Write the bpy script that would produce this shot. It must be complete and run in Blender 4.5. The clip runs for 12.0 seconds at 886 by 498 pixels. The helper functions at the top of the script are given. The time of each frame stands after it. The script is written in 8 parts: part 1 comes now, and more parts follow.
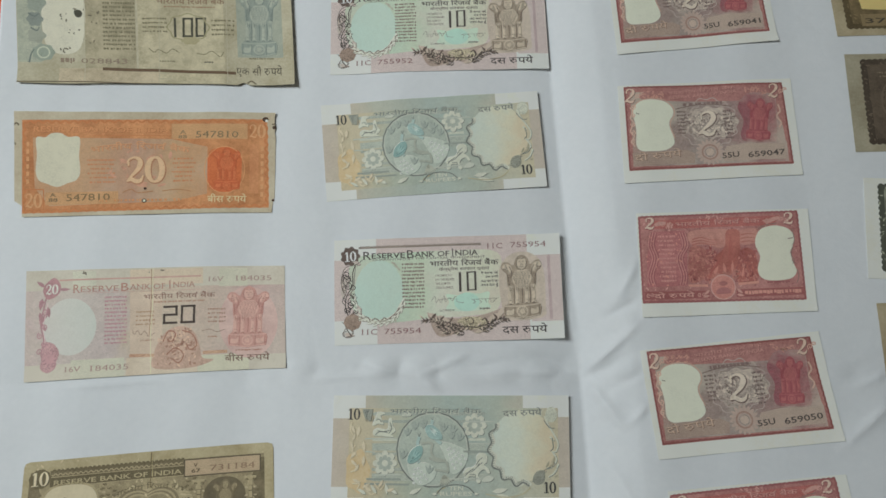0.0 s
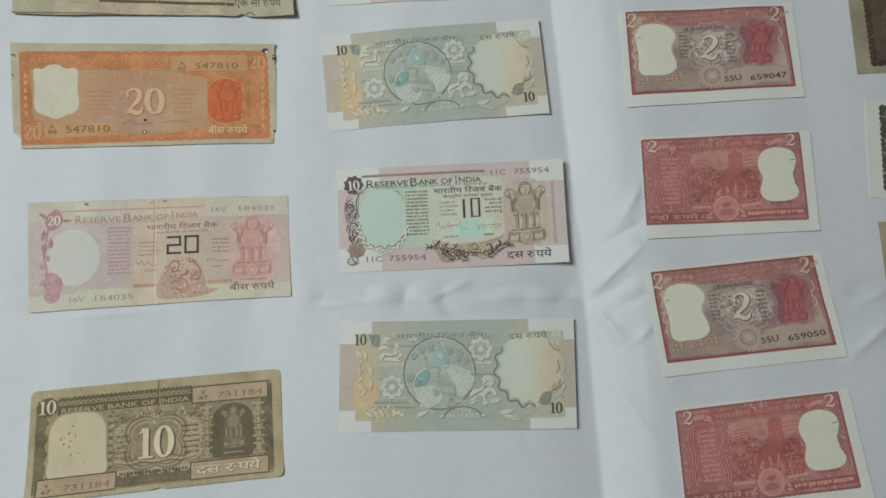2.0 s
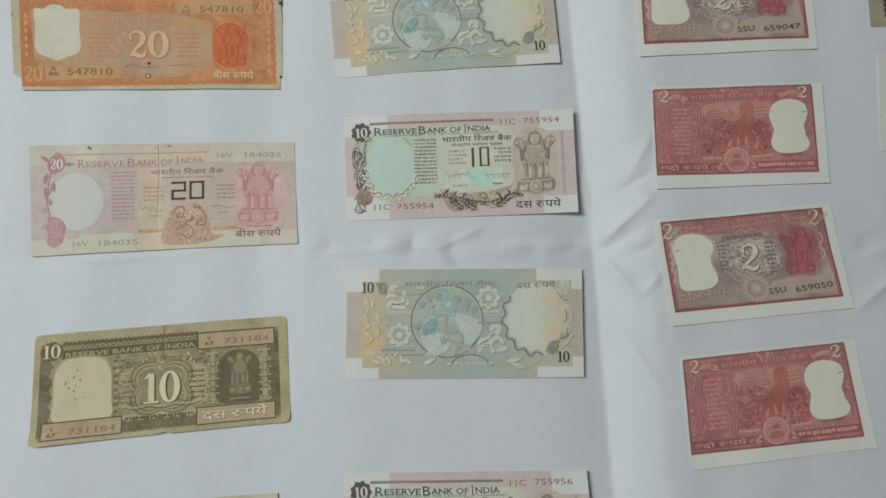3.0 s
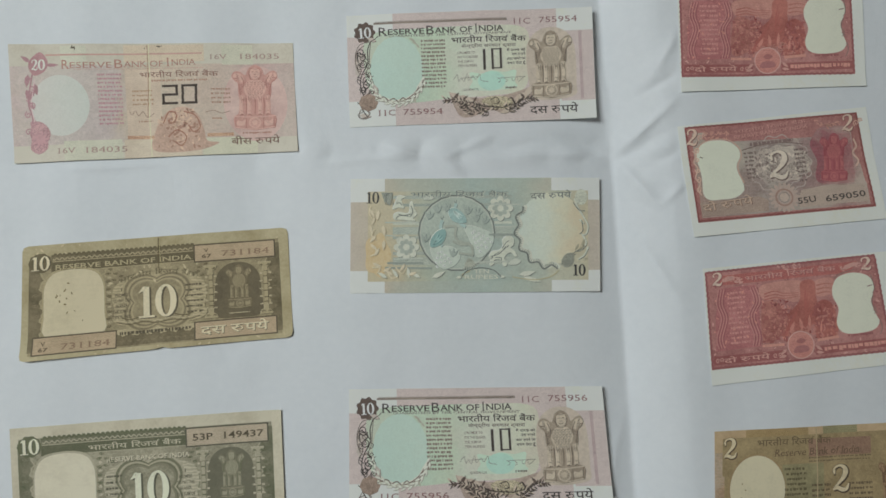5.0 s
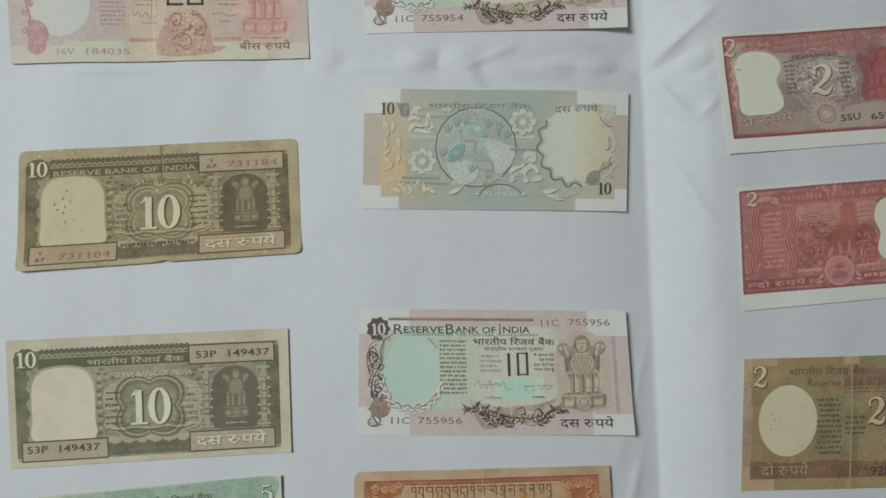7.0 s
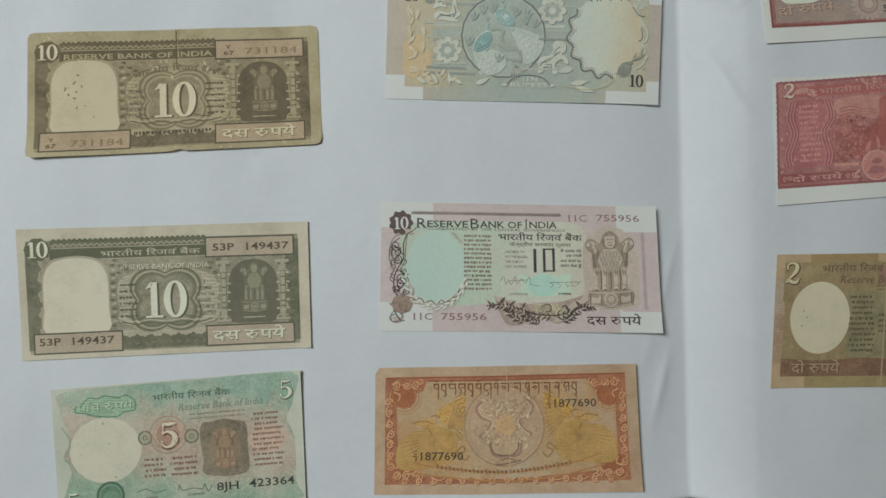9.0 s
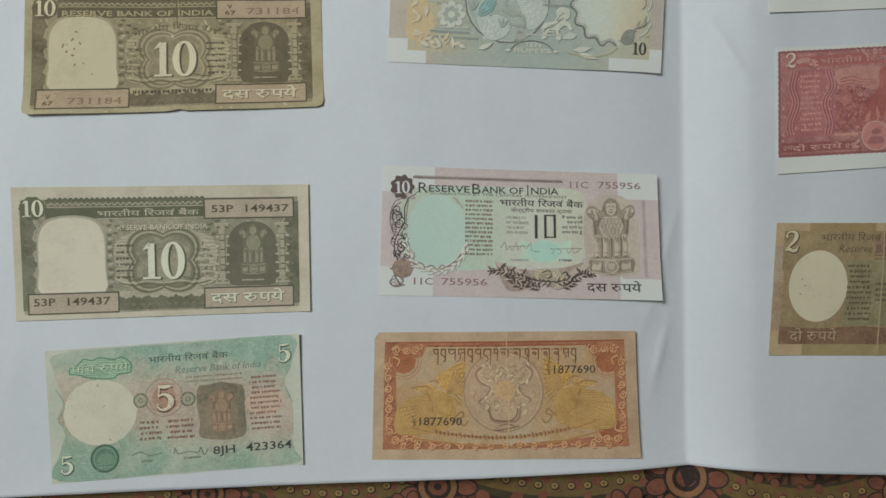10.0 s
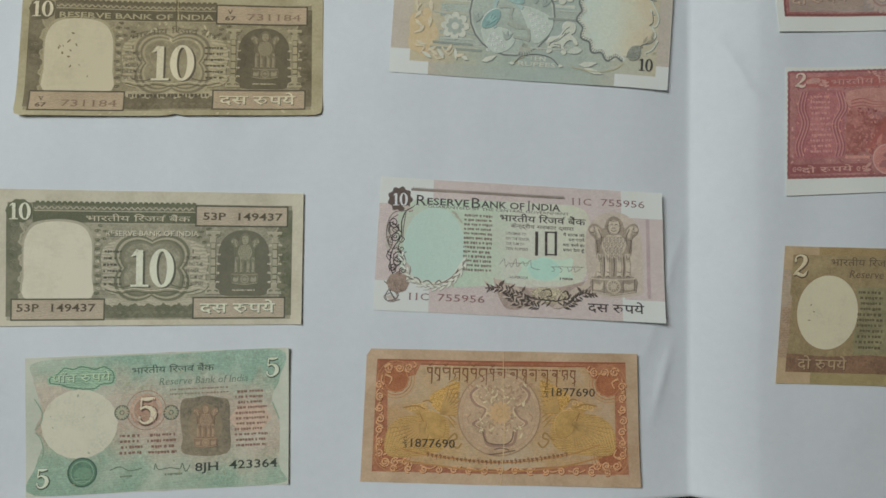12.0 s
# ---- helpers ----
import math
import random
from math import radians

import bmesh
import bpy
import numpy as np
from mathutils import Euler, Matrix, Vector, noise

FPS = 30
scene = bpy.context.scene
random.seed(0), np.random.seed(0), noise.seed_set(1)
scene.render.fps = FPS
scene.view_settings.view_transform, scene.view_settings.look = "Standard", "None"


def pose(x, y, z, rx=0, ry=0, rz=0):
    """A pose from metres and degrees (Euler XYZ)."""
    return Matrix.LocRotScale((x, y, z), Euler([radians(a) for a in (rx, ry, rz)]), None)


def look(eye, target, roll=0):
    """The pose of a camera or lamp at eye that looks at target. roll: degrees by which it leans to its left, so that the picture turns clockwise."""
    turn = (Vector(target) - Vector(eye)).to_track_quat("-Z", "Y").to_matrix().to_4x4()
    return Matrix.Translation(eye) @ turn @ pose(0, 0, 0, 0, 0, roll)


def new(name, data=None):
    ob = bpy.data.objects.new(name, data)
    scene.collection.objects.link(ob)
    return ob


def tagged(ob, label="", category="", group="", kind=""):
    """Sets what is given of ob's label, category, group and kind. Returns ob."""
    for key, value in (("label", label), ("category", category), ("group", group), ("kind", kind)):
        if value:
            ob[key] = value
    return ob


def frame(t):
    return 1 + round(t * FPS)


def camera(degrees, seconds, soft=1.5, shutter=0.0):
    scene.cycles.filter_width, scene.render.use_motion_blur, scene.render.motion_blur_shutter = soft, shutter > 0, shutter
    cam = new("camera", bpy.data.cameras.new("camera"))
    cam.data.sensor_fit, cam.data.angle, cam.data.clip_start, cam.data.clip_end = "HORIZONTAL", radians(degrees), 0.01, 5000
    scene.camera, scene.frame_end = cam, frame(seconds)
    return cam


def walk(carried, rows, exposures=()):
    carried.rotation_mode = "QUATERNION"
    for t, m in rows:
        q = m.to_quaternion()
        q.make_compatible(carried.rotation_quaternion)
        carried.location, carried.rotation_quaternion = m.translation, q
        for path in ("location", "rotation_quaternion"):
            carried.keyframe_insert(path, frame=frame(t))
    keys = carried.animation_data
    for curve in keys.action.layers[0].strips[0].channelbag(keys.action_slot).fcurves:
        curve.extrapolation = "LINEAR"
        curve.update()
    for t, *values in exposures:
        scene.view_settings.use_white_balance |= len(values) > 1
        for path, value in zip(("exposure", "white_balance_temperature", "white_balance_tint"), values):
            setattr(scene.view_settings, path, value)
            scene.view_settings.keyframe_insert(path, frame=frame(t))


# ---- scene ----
# Old paper money laid out in rows on a folded sheet of white paper; the camera slides along it, looking down.
cam = camera(68.0, 12.0, soft=1.6)
ROWS = [
    (0.0, -0.0552, -0.0256, 0.3863, 11.71, 2.18, -0.02),
    (0.5, -0.0538, -0.0350, 0.3831, 11.45, 1.96, -0.04),
    (1.0, -0.0573, -0.0391, 0.3833, 10.86, 2.29, 0.12),
    (1.5, -0.0585, -0.0487, 0.3777, 10.25, 1.35, -0.46),
    (2.0, -0.0618, -0.0595, 0.3798, 10.38, 1.79, -0.90),
    (2.5, -0.0729, -0.0711, 0.3791, 9.32, 1.74, 0.00),
    (3.0, -0.0715, -0.0769, 0.3743, 8.65, 1.01, -0.40),
    (5.0, -0.0775, -0.0998, 0.3511, 4.85, 0.95, -0.37),
    (5.5, -0.0810, -0.1107, 0.3462, 4.55, 0.64, 0.07),
    (6.0, -0.0829, -0.1183, 0.3400, 3.50, 1.43, -0.05),
    (6.5, -0.0822, -0.1242, 0.3369, 2.91, 0.86, -0.06),
    (7.0, -0.0827, -0.1312, 0.3305, 3.10, 1.50, 0.81),
    (9.0, -0.0966, -0.1728, 0.3195, 1.20, 1.07, 1.41),
    (9.5, -0.1029, -0.1842, 0.3150, 0.60, 1.60, 1.55),
    (10.0, -0.1025, -0.1891, 0.3180, 1.04, 0.00, 2.12),
    (10.5, -0.1059, -0.1927, 0.3150, 1.43, -0.00, 2.21),
    (11.0, -0.1074, -0.1975, 0.3138, 1.80, 0.14, 2.31),
    (11.5, -0.1054, -0.1949, 0.3100, 2.89, 0.03, 3.14),
    (12.0, -0.0999, -0.1932, 0.3085, 3.16, 0.15, 3.65),
]
walk(cam, [(t, pose(x, y, z, rx, ry, rz)) for t, x, y, z, rx, ry, rz in ROWS])

# ---- light: an area lamp as daylight from an assumed window out of view ----
world = bpy.data.worlds.new("daylight")
scene.world = world
world.use_nodes = True
wn = world.node_tree
sky = wn.nodes.new("ShaderNodeTexSky")
sky.sky_type, sky.sun_disc, sky.sun_elevation, sky.sun_rotation = "NISHITA", False, radians(40), radians(200)
wn.links.new(sky.outputs["Color"], wn.nodes["Background"].inputs["Color"])
wn.nodes["Background"].inputs["Strength"].default_value = 0.1
scene.view_settings.exposure = 0.0


def area_lamp(name, eye, target, w, h, power, colour):
    data = bpy.data.lights.new(name, "AREA")
    data.shape, data.size, data.size_y, data.energy, data.color = "RECTANGLE", w, h, power, colour
    ob = new(name, data)
    ob.matrix_world = look(eye, target)
    return ob


area_lamp("window_light", (-0.97, 0.30, 1.37), (0.0, -0.05, 0.0), 0.5, 0.65, 17.75, (0.905, 0.975, 0.975))


# ---- materials ----
def lin(v):
    v /= 255.0
    return v / 12.92 if v <= 0.04045 else ((v + 0.055) / 1.055) ** 2.4


def C(r, g, b):
    """Base colour of a surface that looks (r, g, b) beside the sheet of white paper, with a thin grey camera haze mixed
    into it.
    """
    mean = 0.3 * r + 0.6 * g + 0.1 * b
    return tuple(min(0.84, 0.02 + 0.79 * lin(0.91 * c + 0.09 * mean) / lin(w)) for c, w in zip((r, g, b), (195, 200, 210))) + (1.0,)


class Nodes:
    def __init__(self, name, rough=0.75, spec=0.25):
        self.mat = bpy.data.materials.new(name)
        self.mat.use_nodes = True
        self.tree = self.mat.node_tree
        self.bsdf = self.tree.nodes["Principled BSDF"]
        self.bsdf.inputs["Roughness"].default_value = rough
        self.bsdf.inputs["Specular IOR Level"].default_value = spec
        self.coord = self.tree.nodes.new("ShaderNodeTexCoord").outputs["Object"]

    def link(self, a, b):
        self.tree.links.new(a, b)

    def noise(self, scale, detail=4.0, rough=0.6, distort=0.0):
        n = self.tree.nodes.new("ShaderNodeTexNoise")
        n.inputs["Scale"].default_value, n.inputs["Detail"].default_value = scale, detail
        n.inputs["Roughness"].default_value, n.inputs["Distortion"].default_value = rough, distort
        self.link(self.coord, n.inputs["Vector"])
        return n.outputs["Fac"]

    def voronoi(self, scale, feature="DISTANCE_TO_EDGE"):
        n = self.tree.nodes.new("ShaderNodeTexVoronoi")
        n.feature = feature
        n.inputs["Scale"].default_value = scale
        self.link(self.coord, n.inputs["Vector"])
        return n.outputs["Distance"]

    def wave(self, scale, distort, kind="BANDS", axis="DIAGONAL", dscale=1.0):
        n = self.tree.nodes.new("ShaderNodeTexWave")
        n.wave_type, n.bands_direction = kind, axis
        n.inputs["Scale"].default_value, n.inputs["Distortion"].default_value = scale, distort
        n.inputs["Detail"].default_value, n.inputs["Detail Scale"].default_value = 2.0, dscale
        self.link(self.coord, n.inputs["Vector"])
        return n.outputs["Fac"]

    def axis(self, n):
        s = self.tree.nodes.new("ShaderNodeSeparateXYZ")
        self.link(self.coord, s.inputs[0])
        return s.outputs[n]

    def ramp(self, fac, stops):
        n = self.tree.nodes.new("ShaderNodeValToRGB")
        els = n.color_ramp.elements
        while len(els) < len(stops):
            els.new(0.5)
        for e, (p, c) in zip(els, stops):
            e.position, e.color = p, c
        self.link(fac, n.inputs["Fac"])
        return n.outputs["Color"]

    def grey(self, fac, lo, hi, a=0.0, b=1.0):
        n = self.tree.nodes.new("ShaderNodeMapRange")
        for k, v in zip(("From Min", "From Max", "To Min", "To Max"), (lo, hi, a, b)):
            n.inputs[k].default_value = v
        self.link(fac, n.inputs["Value"])
        return n.outputs["Result"]

    def mix(self, fac, a, b, blend="MIX"):
        n = self.tree.nodes.new("ShaderNodeMix")
        n.data_type, n.blend_type = "RGBA", blend
        for sock, v in ((n.inputs[0], fac), (n.inputs[6], a), (n.inputs[7], b)):
            if isinstance(v, (float, int, tuple)):
                sock.default_value = v
            else:
                self.link(v, sock)
        return n.outputs[2]

    def math(self, op, a, b):
        n = self.tree.nodes.new("ShaderNodeMath")
        n.operation = op
        for sock, v in zip(n.inputs, (a, b)):
            if isinstance(v, (float, int)):
                sock.default_value = v
            else:
                self.link(v, sock)
        return n.outputs[0]

    def bump(self, fac, strength, distance):
        n = self.tree.nodes.new("ShaderNodeBump")
        n.inputs["Strength"].default_value, n.inputs["Distance"].default_value = strength, distance
        self.link(fac, n.inputs["Height"])
        self.link(n.outputs["Normal"], self.bsdf.inputs["Normal"])

    def done(self, colour):
        self.link(colour, self.bsdf.inputs["Base Color"])
        return self.mat


def scaled(c, k):
    return tuple(min(0.9, v * k) for v in c[:3]) + (1.0,)


INKS = {}


def ink(r, g, b, var=0.16):
    """Flat printing ink with uneven coverage."""
    key = ("ink", r, g, b, var)
    if key not in INKS:
        n, c = Nodes("printing_ink", 0.7, 0.2), C(r, g, b)
        grain = n.mix(n.grey(n.noise(900.0, 3.0), 0.3, 0.7), scaled(c, 1 - var), scaled(c, 1 + var))
        INKS[key] = n.done(n.mix(n.grey(n.noise(120.0, 3.0), 0.35, 0.65), grain, scaled(c, 1 + var * 0.8)))
    return INKS[key]


def engraved(dark, light, scale=900.0, density=0.5, kind="cell", soft=0.22, worn=0.25):
    """Fine printed line work that reads as a tint: two inks broken up by small cells, lines or whorls, worn in patches."""
    key = ("eng", dark, light, scale, density, kind, soft, worn)
    if key not in INKS:
        n, a, b = Nodes("engraved_print", 0.72, 0.2), C(*dark), C(*light)
        if kind == "cell":
            f = n.grey(n.noise(scale * 0.75, 4.0, 0.75, 2.2), 0.25, 0.75)
        elif kind == "line":
            f = n.wave(scale * 0.5, 6.0, "BANDS", "Y", 2.0)
        elif kind == "hatch":
            f = n.math("MULTIPLY", n.wave(scale * 0.6, 3.0, "BANDS", "X", 3.0), n.wave(scale * 0.6, 3.0, "BANDS", "Y", 3.0))
        else:
            f = n.wave(scale * 0.35, 14.0, "RINGS", "X", 3.0)
        f = n.math("ADD", n.math("MULTIPLY", f, 0.5), n.math("MULTIPLY", n.noise(scale * 0.45, 5.0, 0.7, 0.6), 0.55))
        f = n.math("ADD", f, n.math("MULTIPLY", n.grey(n.noise(70.0, 3.0), 0.3, 0.7, -0.5, 0.5), worn))
        soft *= 0.62
        INKS[key] = n.done(n.mix(n.grey(f, density - soft, density + soft), scaled(a, 0.86), scaled(b, 1.1)))
    return INKS[key]


def note_paper(name, fresh, dirty, amount=0.5, scale=45.0):
    """Banknote paper: fibres, soiling in blotches, faint crumple relief."""
    n = Nodes(name, 0.8, 0.2)
    a, b = C(*fresh), C(*dirty)
    f = n.math("ADD", n.math("MULTIPLY", n.noise(scale, 5.0, 0.65), 0.7), n.math("MULTIPLY", n.noise(700.0, 3.0), 0.3))
    col = n.mix(n.grey(f, 0.62 - 0.3 * amount, 0.72 - 0.1 * amount), a, b)
    n.bump(n.math("ADD", n.noise(160.0, 5.0, 0.6, 0.4), n.math("MULTIPLY", n.noise(45.0, 4.0, 0.6, 1.0), 2.0)), 0.3, 0.0006)
    return n.done(col)


def tint(name, stops, axis=0, lo=-0.07, hi=0.07, var=0.12):
    """A wash of printing tints that run into each other across the note."""
    n = Nodes(name, 0.75, 0.2)
    wob = n.math("ADD", n.axis(axis), n.math("MULTIPLY", n.grey(n.noise(60.0, 3.0), 0.3, 0.7, -0.5, 0.5), 0.012))
    col = n.ramp(n.grey(wob, lo, hi), [(p, C(*c)) for p, c in stops])
    col = n.mix(n.grey(n.noise(520.0, 4.0, 0.75, 1.5), 0.35, 0.65, 0.0, var * 2.6), col, scaled(C(120, 120, 118), 0.8), "MULTIPLY")
    col = n.mix(n.grey(n.noise(110.0, 5.0, 0.7, 0.8), 0.44, 0.68, 0.0, var * 1.5), col, scaled(C(176, 170, 158), 0.95), "MULTIPLY")
    col = n.mix(n.grey(n.noise(34.0, 4.0, 0.6, 0.5), 0.46, 0.66, 0.0, var * 2.2), col, C(190, 188, 176))
    return n.done(n.mix(n.grey(n.wave(420.0, 2.0, "BANDS", "Y"), 0.0, 1.0, 0.0, var), col, (0.8, 0.8, 0.8, 1.0), "SCREEN"))


def sheet_material():
    n = Nodes("white_chart_paper", 0.62, 0.3)
    a, b = (0.792, 0.810, 0.830, 1.0), (0.737, 0.759, 0.784, 1.0)
    f = n.math("ADD", n.math("MULTIPLY", n.noise(9.0, 4.0), 0.6), n.math("MULTIPLY", n.noise(260.0, 4.0), 0.4))
    n.bump(n.math("ADD", n.noise(28.0, 6.0, 0.55, 0.5), n.math("MULTIPLY", n.noise(900.0, 2.0), 0.06)), 0.22, 0.004)
    return n.done(n.mix(n.grey(f, 0.35, 0.68), a, b))


def plain(name, c, rough=0.85, scale=6.0, var=0.1):
    n = Nodes(name, rough, 0.2)
    f = n.math("ADD", n.math("MULTIPLY", n.noise(scale, 5.0), 0.6), n.math("MULTIPLY", n.noise(scale * 30, 3.0), 0.4))
    n.bump(n.noise(scale * 25, 4.0), 0.2, 0.002)
    return n.done(n.mix(n.grey(f, 0.35, 0.65), scaled(c, 1 - var), scaled(c, 1 + var)))


# ---- building helpers ----
def part(name, bm, material, parent=None, label="", kind=""):
    """Link a bmesh as one mesh object under a thing or a part."""
    me = bpy.data.meshes.new(name)
    bm.to_mesh(me)
    bm.free()
    me.materials.append(material)
    ob = new(name, me)
    if parent is not None:
        ob.parent = parent
    return tagged(ob, label, kind=kind)


def structure(name, boxes, material, label):
    bm = bmesh.new()
    for b in boxes:
        cx = [(b[i] + b[i + 3]) / 2 for i in range(3)]
        bmesh.ops.create_cube(bm, size=1.0, matrix=Matrix.LocRotScale(cx, None, [b[i + 3] - b[i] for i in range(3)]))
    return tagged(part(name, bm, material), label, kind="structure")


# ---- an unseen room, added to close in the light around the sheet ----
wall_paint = plain("cream_wall_paint", (0.62, 0.60, 0.55, 1.0), 0.8, 2.0, 0.05)
floor_mat = plain("grey_floor", (0.33, 0.31, 0.29, 1.0), 0.6, 3.0, 0.12)
X0, X1, Y0, Y1, FZ, CZ = -1.12, 2.2, -2.2, 2.0, -0.024, 2.65
structure("floor", [(X0 - 0.1, Y0 - 0.1, FZ - 0.1, X1 + 0.1, Y1 + 0.1, FZ)], floor_mat, "plain grey floor under the printed cloth")
structure("ceiling", [(X0 - 0.1, Y0 - 0.1, CZ, X1 + 0.1, Y1 + 0.1, CZ + 0.1)], plain("white_ceiling", (0.75, 0.75, 0.73, 1.0), 0.9, 2.0, 0.04), "plain white ceiling, added out of view")
structure("wall_north", [(X0, Y1, FZ, X1, Y1 + 0.1, CZ)], wall_paint, "plain cream painted wall, added out of view")
structure("wall_south", [(X0, Y0 - 0.1, FZ, X1, Y0, CZ)], wall_paint, "plain cream painted wall, added out of view")
structure("wall_east", [(X1, Y0, FZ, X1 + 0.1, Y1, CZ)], wall_paint, "plain cream painted wall, added out of view")
# assumed opening, set around the lamp's position
WY0, WY1, WZ0, WZ1 = -0.05, 0.95, 0.9, 1.95
structure("wall_west", [(X0 - 0.1, Y0, FZ, X0, WY0, CZ), (X0 - 0.1, WY1, FZ, X0, Y1, CZ), (X0 - 0.1, WY0, FZ, X0, WY1, WZ0), (X0 - 0.1, WY0, WZ1, X0, WY1, CZ)],
          wall_paint, "cream painted wall added out of view, with an opening for the lamp")


# ---- the sheet of white paper, and where the notes lie on it: corners in millimetres, clockwise from the north-west ----
PLACES = {
    "h100": ((-357.5, 247.4), (-171.0, 238.3), (-163.8, 161.2), (-346.8, 170.1)),
    "o20": ((-347.0, 151.0), (-175.8, 143.4), (-173.8, 78.3), (-337.5, 81.0)),
    "p20": ((-325.7, 46.8), (-165.5, 45.0), (-162.0, -15.7), (-318.7, -20.0)),
    "k10a": ((-311.6, -65.7), (-167.2, -57.5), (-163.1, -116.3), (-308.9, -127.2)),
    "k10b": ((-313.1, -161.8), (-169.1, -154.3), (-165.4, -215.6), (-307.2, -225.5)),
    "g5": ((-292.7, -239.4), (-170.3, -226.6), (-165.7, -288.9), (-286.1, -302.4)),
    "bh": ((-134.1, -224.8), (-7.9, -219.6), (-3.6, -280.4), (-133.0, -285.6)),
    "f10a": ((-143.5, 233.0), (-4.0, 236.0), (-2.1, 172.0), (-142.2, 169.0)),
    "f10b": ((-136.0, 60.3), (0.0, 64.0), (1.0, 1.2), (-133.6, -2.9)),
    "f10c": ((-133.2, -143.9), (0.2, -143.1), (4.8, -204.4), (-132.7, -206.8)),
    "b10a": ((-147.6, 148.1), (-10.4, 156.4), (-6.0, 93.7), (-141.4, 84.9)),
    "b10b": ((-133.1, -31.4), (2.3, -31.4), (1.0, -93.0), (-132.9, -93.5)),
    "f2z": ((37.0, 242.0), (137.0, 249.0), (141.1, 186.2), (40.9, 179.3)),
    "f2a": ((39.8, 158.2), (146.1, 161.1), (146.8, 98.6), (40.8, 95.3)),
    "f2b": ((44.4, -3.9), (145.8, 5.4), (153.6, -55.2), (51.2, -63.7)),
    "b2a": ((46.6, 76.7), (147.4, 77.6), (146.5, 16.9), (46.9, 14.9)),
    "b2b": ((55.1, -80.5), (151.7, -72.7), (158.5, -131.0), (58.0, -141.5)),
    "y2": ((58.3, -165.0), (163.0, -161.0), (162.0, -225.0), (56.2, -228.8)),
    "bk0": ((174.5, 252.0), (295.0, 256.0), (297.0, 191.0), (177.6, 188.5)),
    "bk1": ((180.2, 176.1), (300.0, 178.0), (299.0, 114.0), (179.2, 112.1)),
    "bk2": ((181.8, 96.0), (288.0, 92.0), (284.0, 31.0), (177.3, 35.4)),
    "bk3": ((179.9, 20.9), (286.0, 23.0), (287.0, -40.0), (181.0, -42.0)),
}
FOLD_Y = -0.021


def fold_x(y):
    return 0.0105 + 0.012 * (-0.02 - y) / 0.3 if y < -0.02 else 0.0105 - 0.012 * (y + 0.02) / 0.2


def low_edge(x):
    return -0.3100 + 0.0775 * (min(x, 0.022) + 0.312)


def swell(x, y):
    """The bedding under the cloth swells along the west side, more towards the north, and the panel east of the long fold stands up from it."""
    d = max(0.0, -0.17 - x) / 0.17
    top = min(d, 1.3)
    hump = 1.35 * top * top / (top + 0.35)
    if d > 1.3:
        hump *= math.exp(-((d - 1.3) / 1.2) ** 2)
    far = max(0.0, x - fold_x(max(-0.35, min(0.3, y))))
    ridge = 0.010 * (1 - math.exp(-far / 0.018)) - 0.0115 * (1 - math.exp(-max(0.0, far - 0.03) / 0.11))
    return max(0.0, 0.017 + 0.042 * max(-0.35, min(0.3, y))) * hump + max(-0.002, ridge)


def fit_to_view(x, y, z):
    """Shifts a raised point towards the camera, so that it keeps its place in the camera's view."""
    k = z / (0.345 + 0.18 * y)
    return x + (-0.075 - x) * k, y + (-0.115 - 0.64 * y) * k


def sag(x, y, stiff=False):
    """The slow rise and fall of the sheet. stiff: as a note follows it, which bridges the folds."""
    d = x - fold_x(y)
    z = -(0.0044 if stiff else 0.0068) * math.exp(-abs(d) / (0.038 if d < 0 else 0.022))
    e = y - FOLD_Y
    z -= 0.0012 * math.exp(-abs(e) / 0.025)
    z += 0.0010 * math.sin(9.0 * x + 1.0) * math.sin(7.0 * y + 0.4) + 0.0005 * noise.noise((x * 14, y * 14, 1.0)) + 0.0010 * noise.noise((x * 30, y * 4, 9.0))
    z += 0.004 * math.exp(-(y - low_edge(x)) / 0.012) * (0.5 + 0.5 * math.sin(16 * x + 2.0))
    return z


CREASES = [  # x, y of both ends, height, width
    (0.011, -0.019, 0.045, 0.012, 0.0018, 0.0022), (0.011, -0.019, 0.034, -0.047, 0.0016, 0.0024), (0.034, -0.047, 0.055, -0.028, 0.0008, 0.0018),
    (0.011, -0.019, -0.025, -0.005, -0.0012, 0.0026), (0.011, -0.019, 0.006, 0.03, 0.0010, 0.0018), (-0.085, -0.021, -0.055, -0.008, 0.0011, 0.0018),
    (-0.085, -0.021, -0.12, -0.012, 0.0009, 0.0026), (-0.085, -0.021, -0.07, -0.030, 0.0009, 0.0018), (-0.055, -0.018, 0.011, -0.019, 0.0010, 0.0026),
    (0.03, 0.02, 0.052, 0.058, 0.0008, 0.0026), (0.02, 0.012, 0.05, 0.028, -0.0010, 0.0026), (-0.16, -0.023, -0.10, -0.019, 0.0006, 0.0018),
    (0.15, -0.06, 0.19, -0.028, 0.0010, 0.0026), (0.16, -0.028, 0.20, -0.010, 0.0009, 0.0018), (-0.30, -0.024, -0.23, -0.021, 0.0005, 0.0018),
    (0.010, -0.21, 0.001, -0.252, 0.0008, 0.0018), (0.015, -0.15, -0.005, -0.225, 0.0006, 0.0026), (0.02, -0.06, 0.045, -0.10, 0.0008, 0.0026),
]


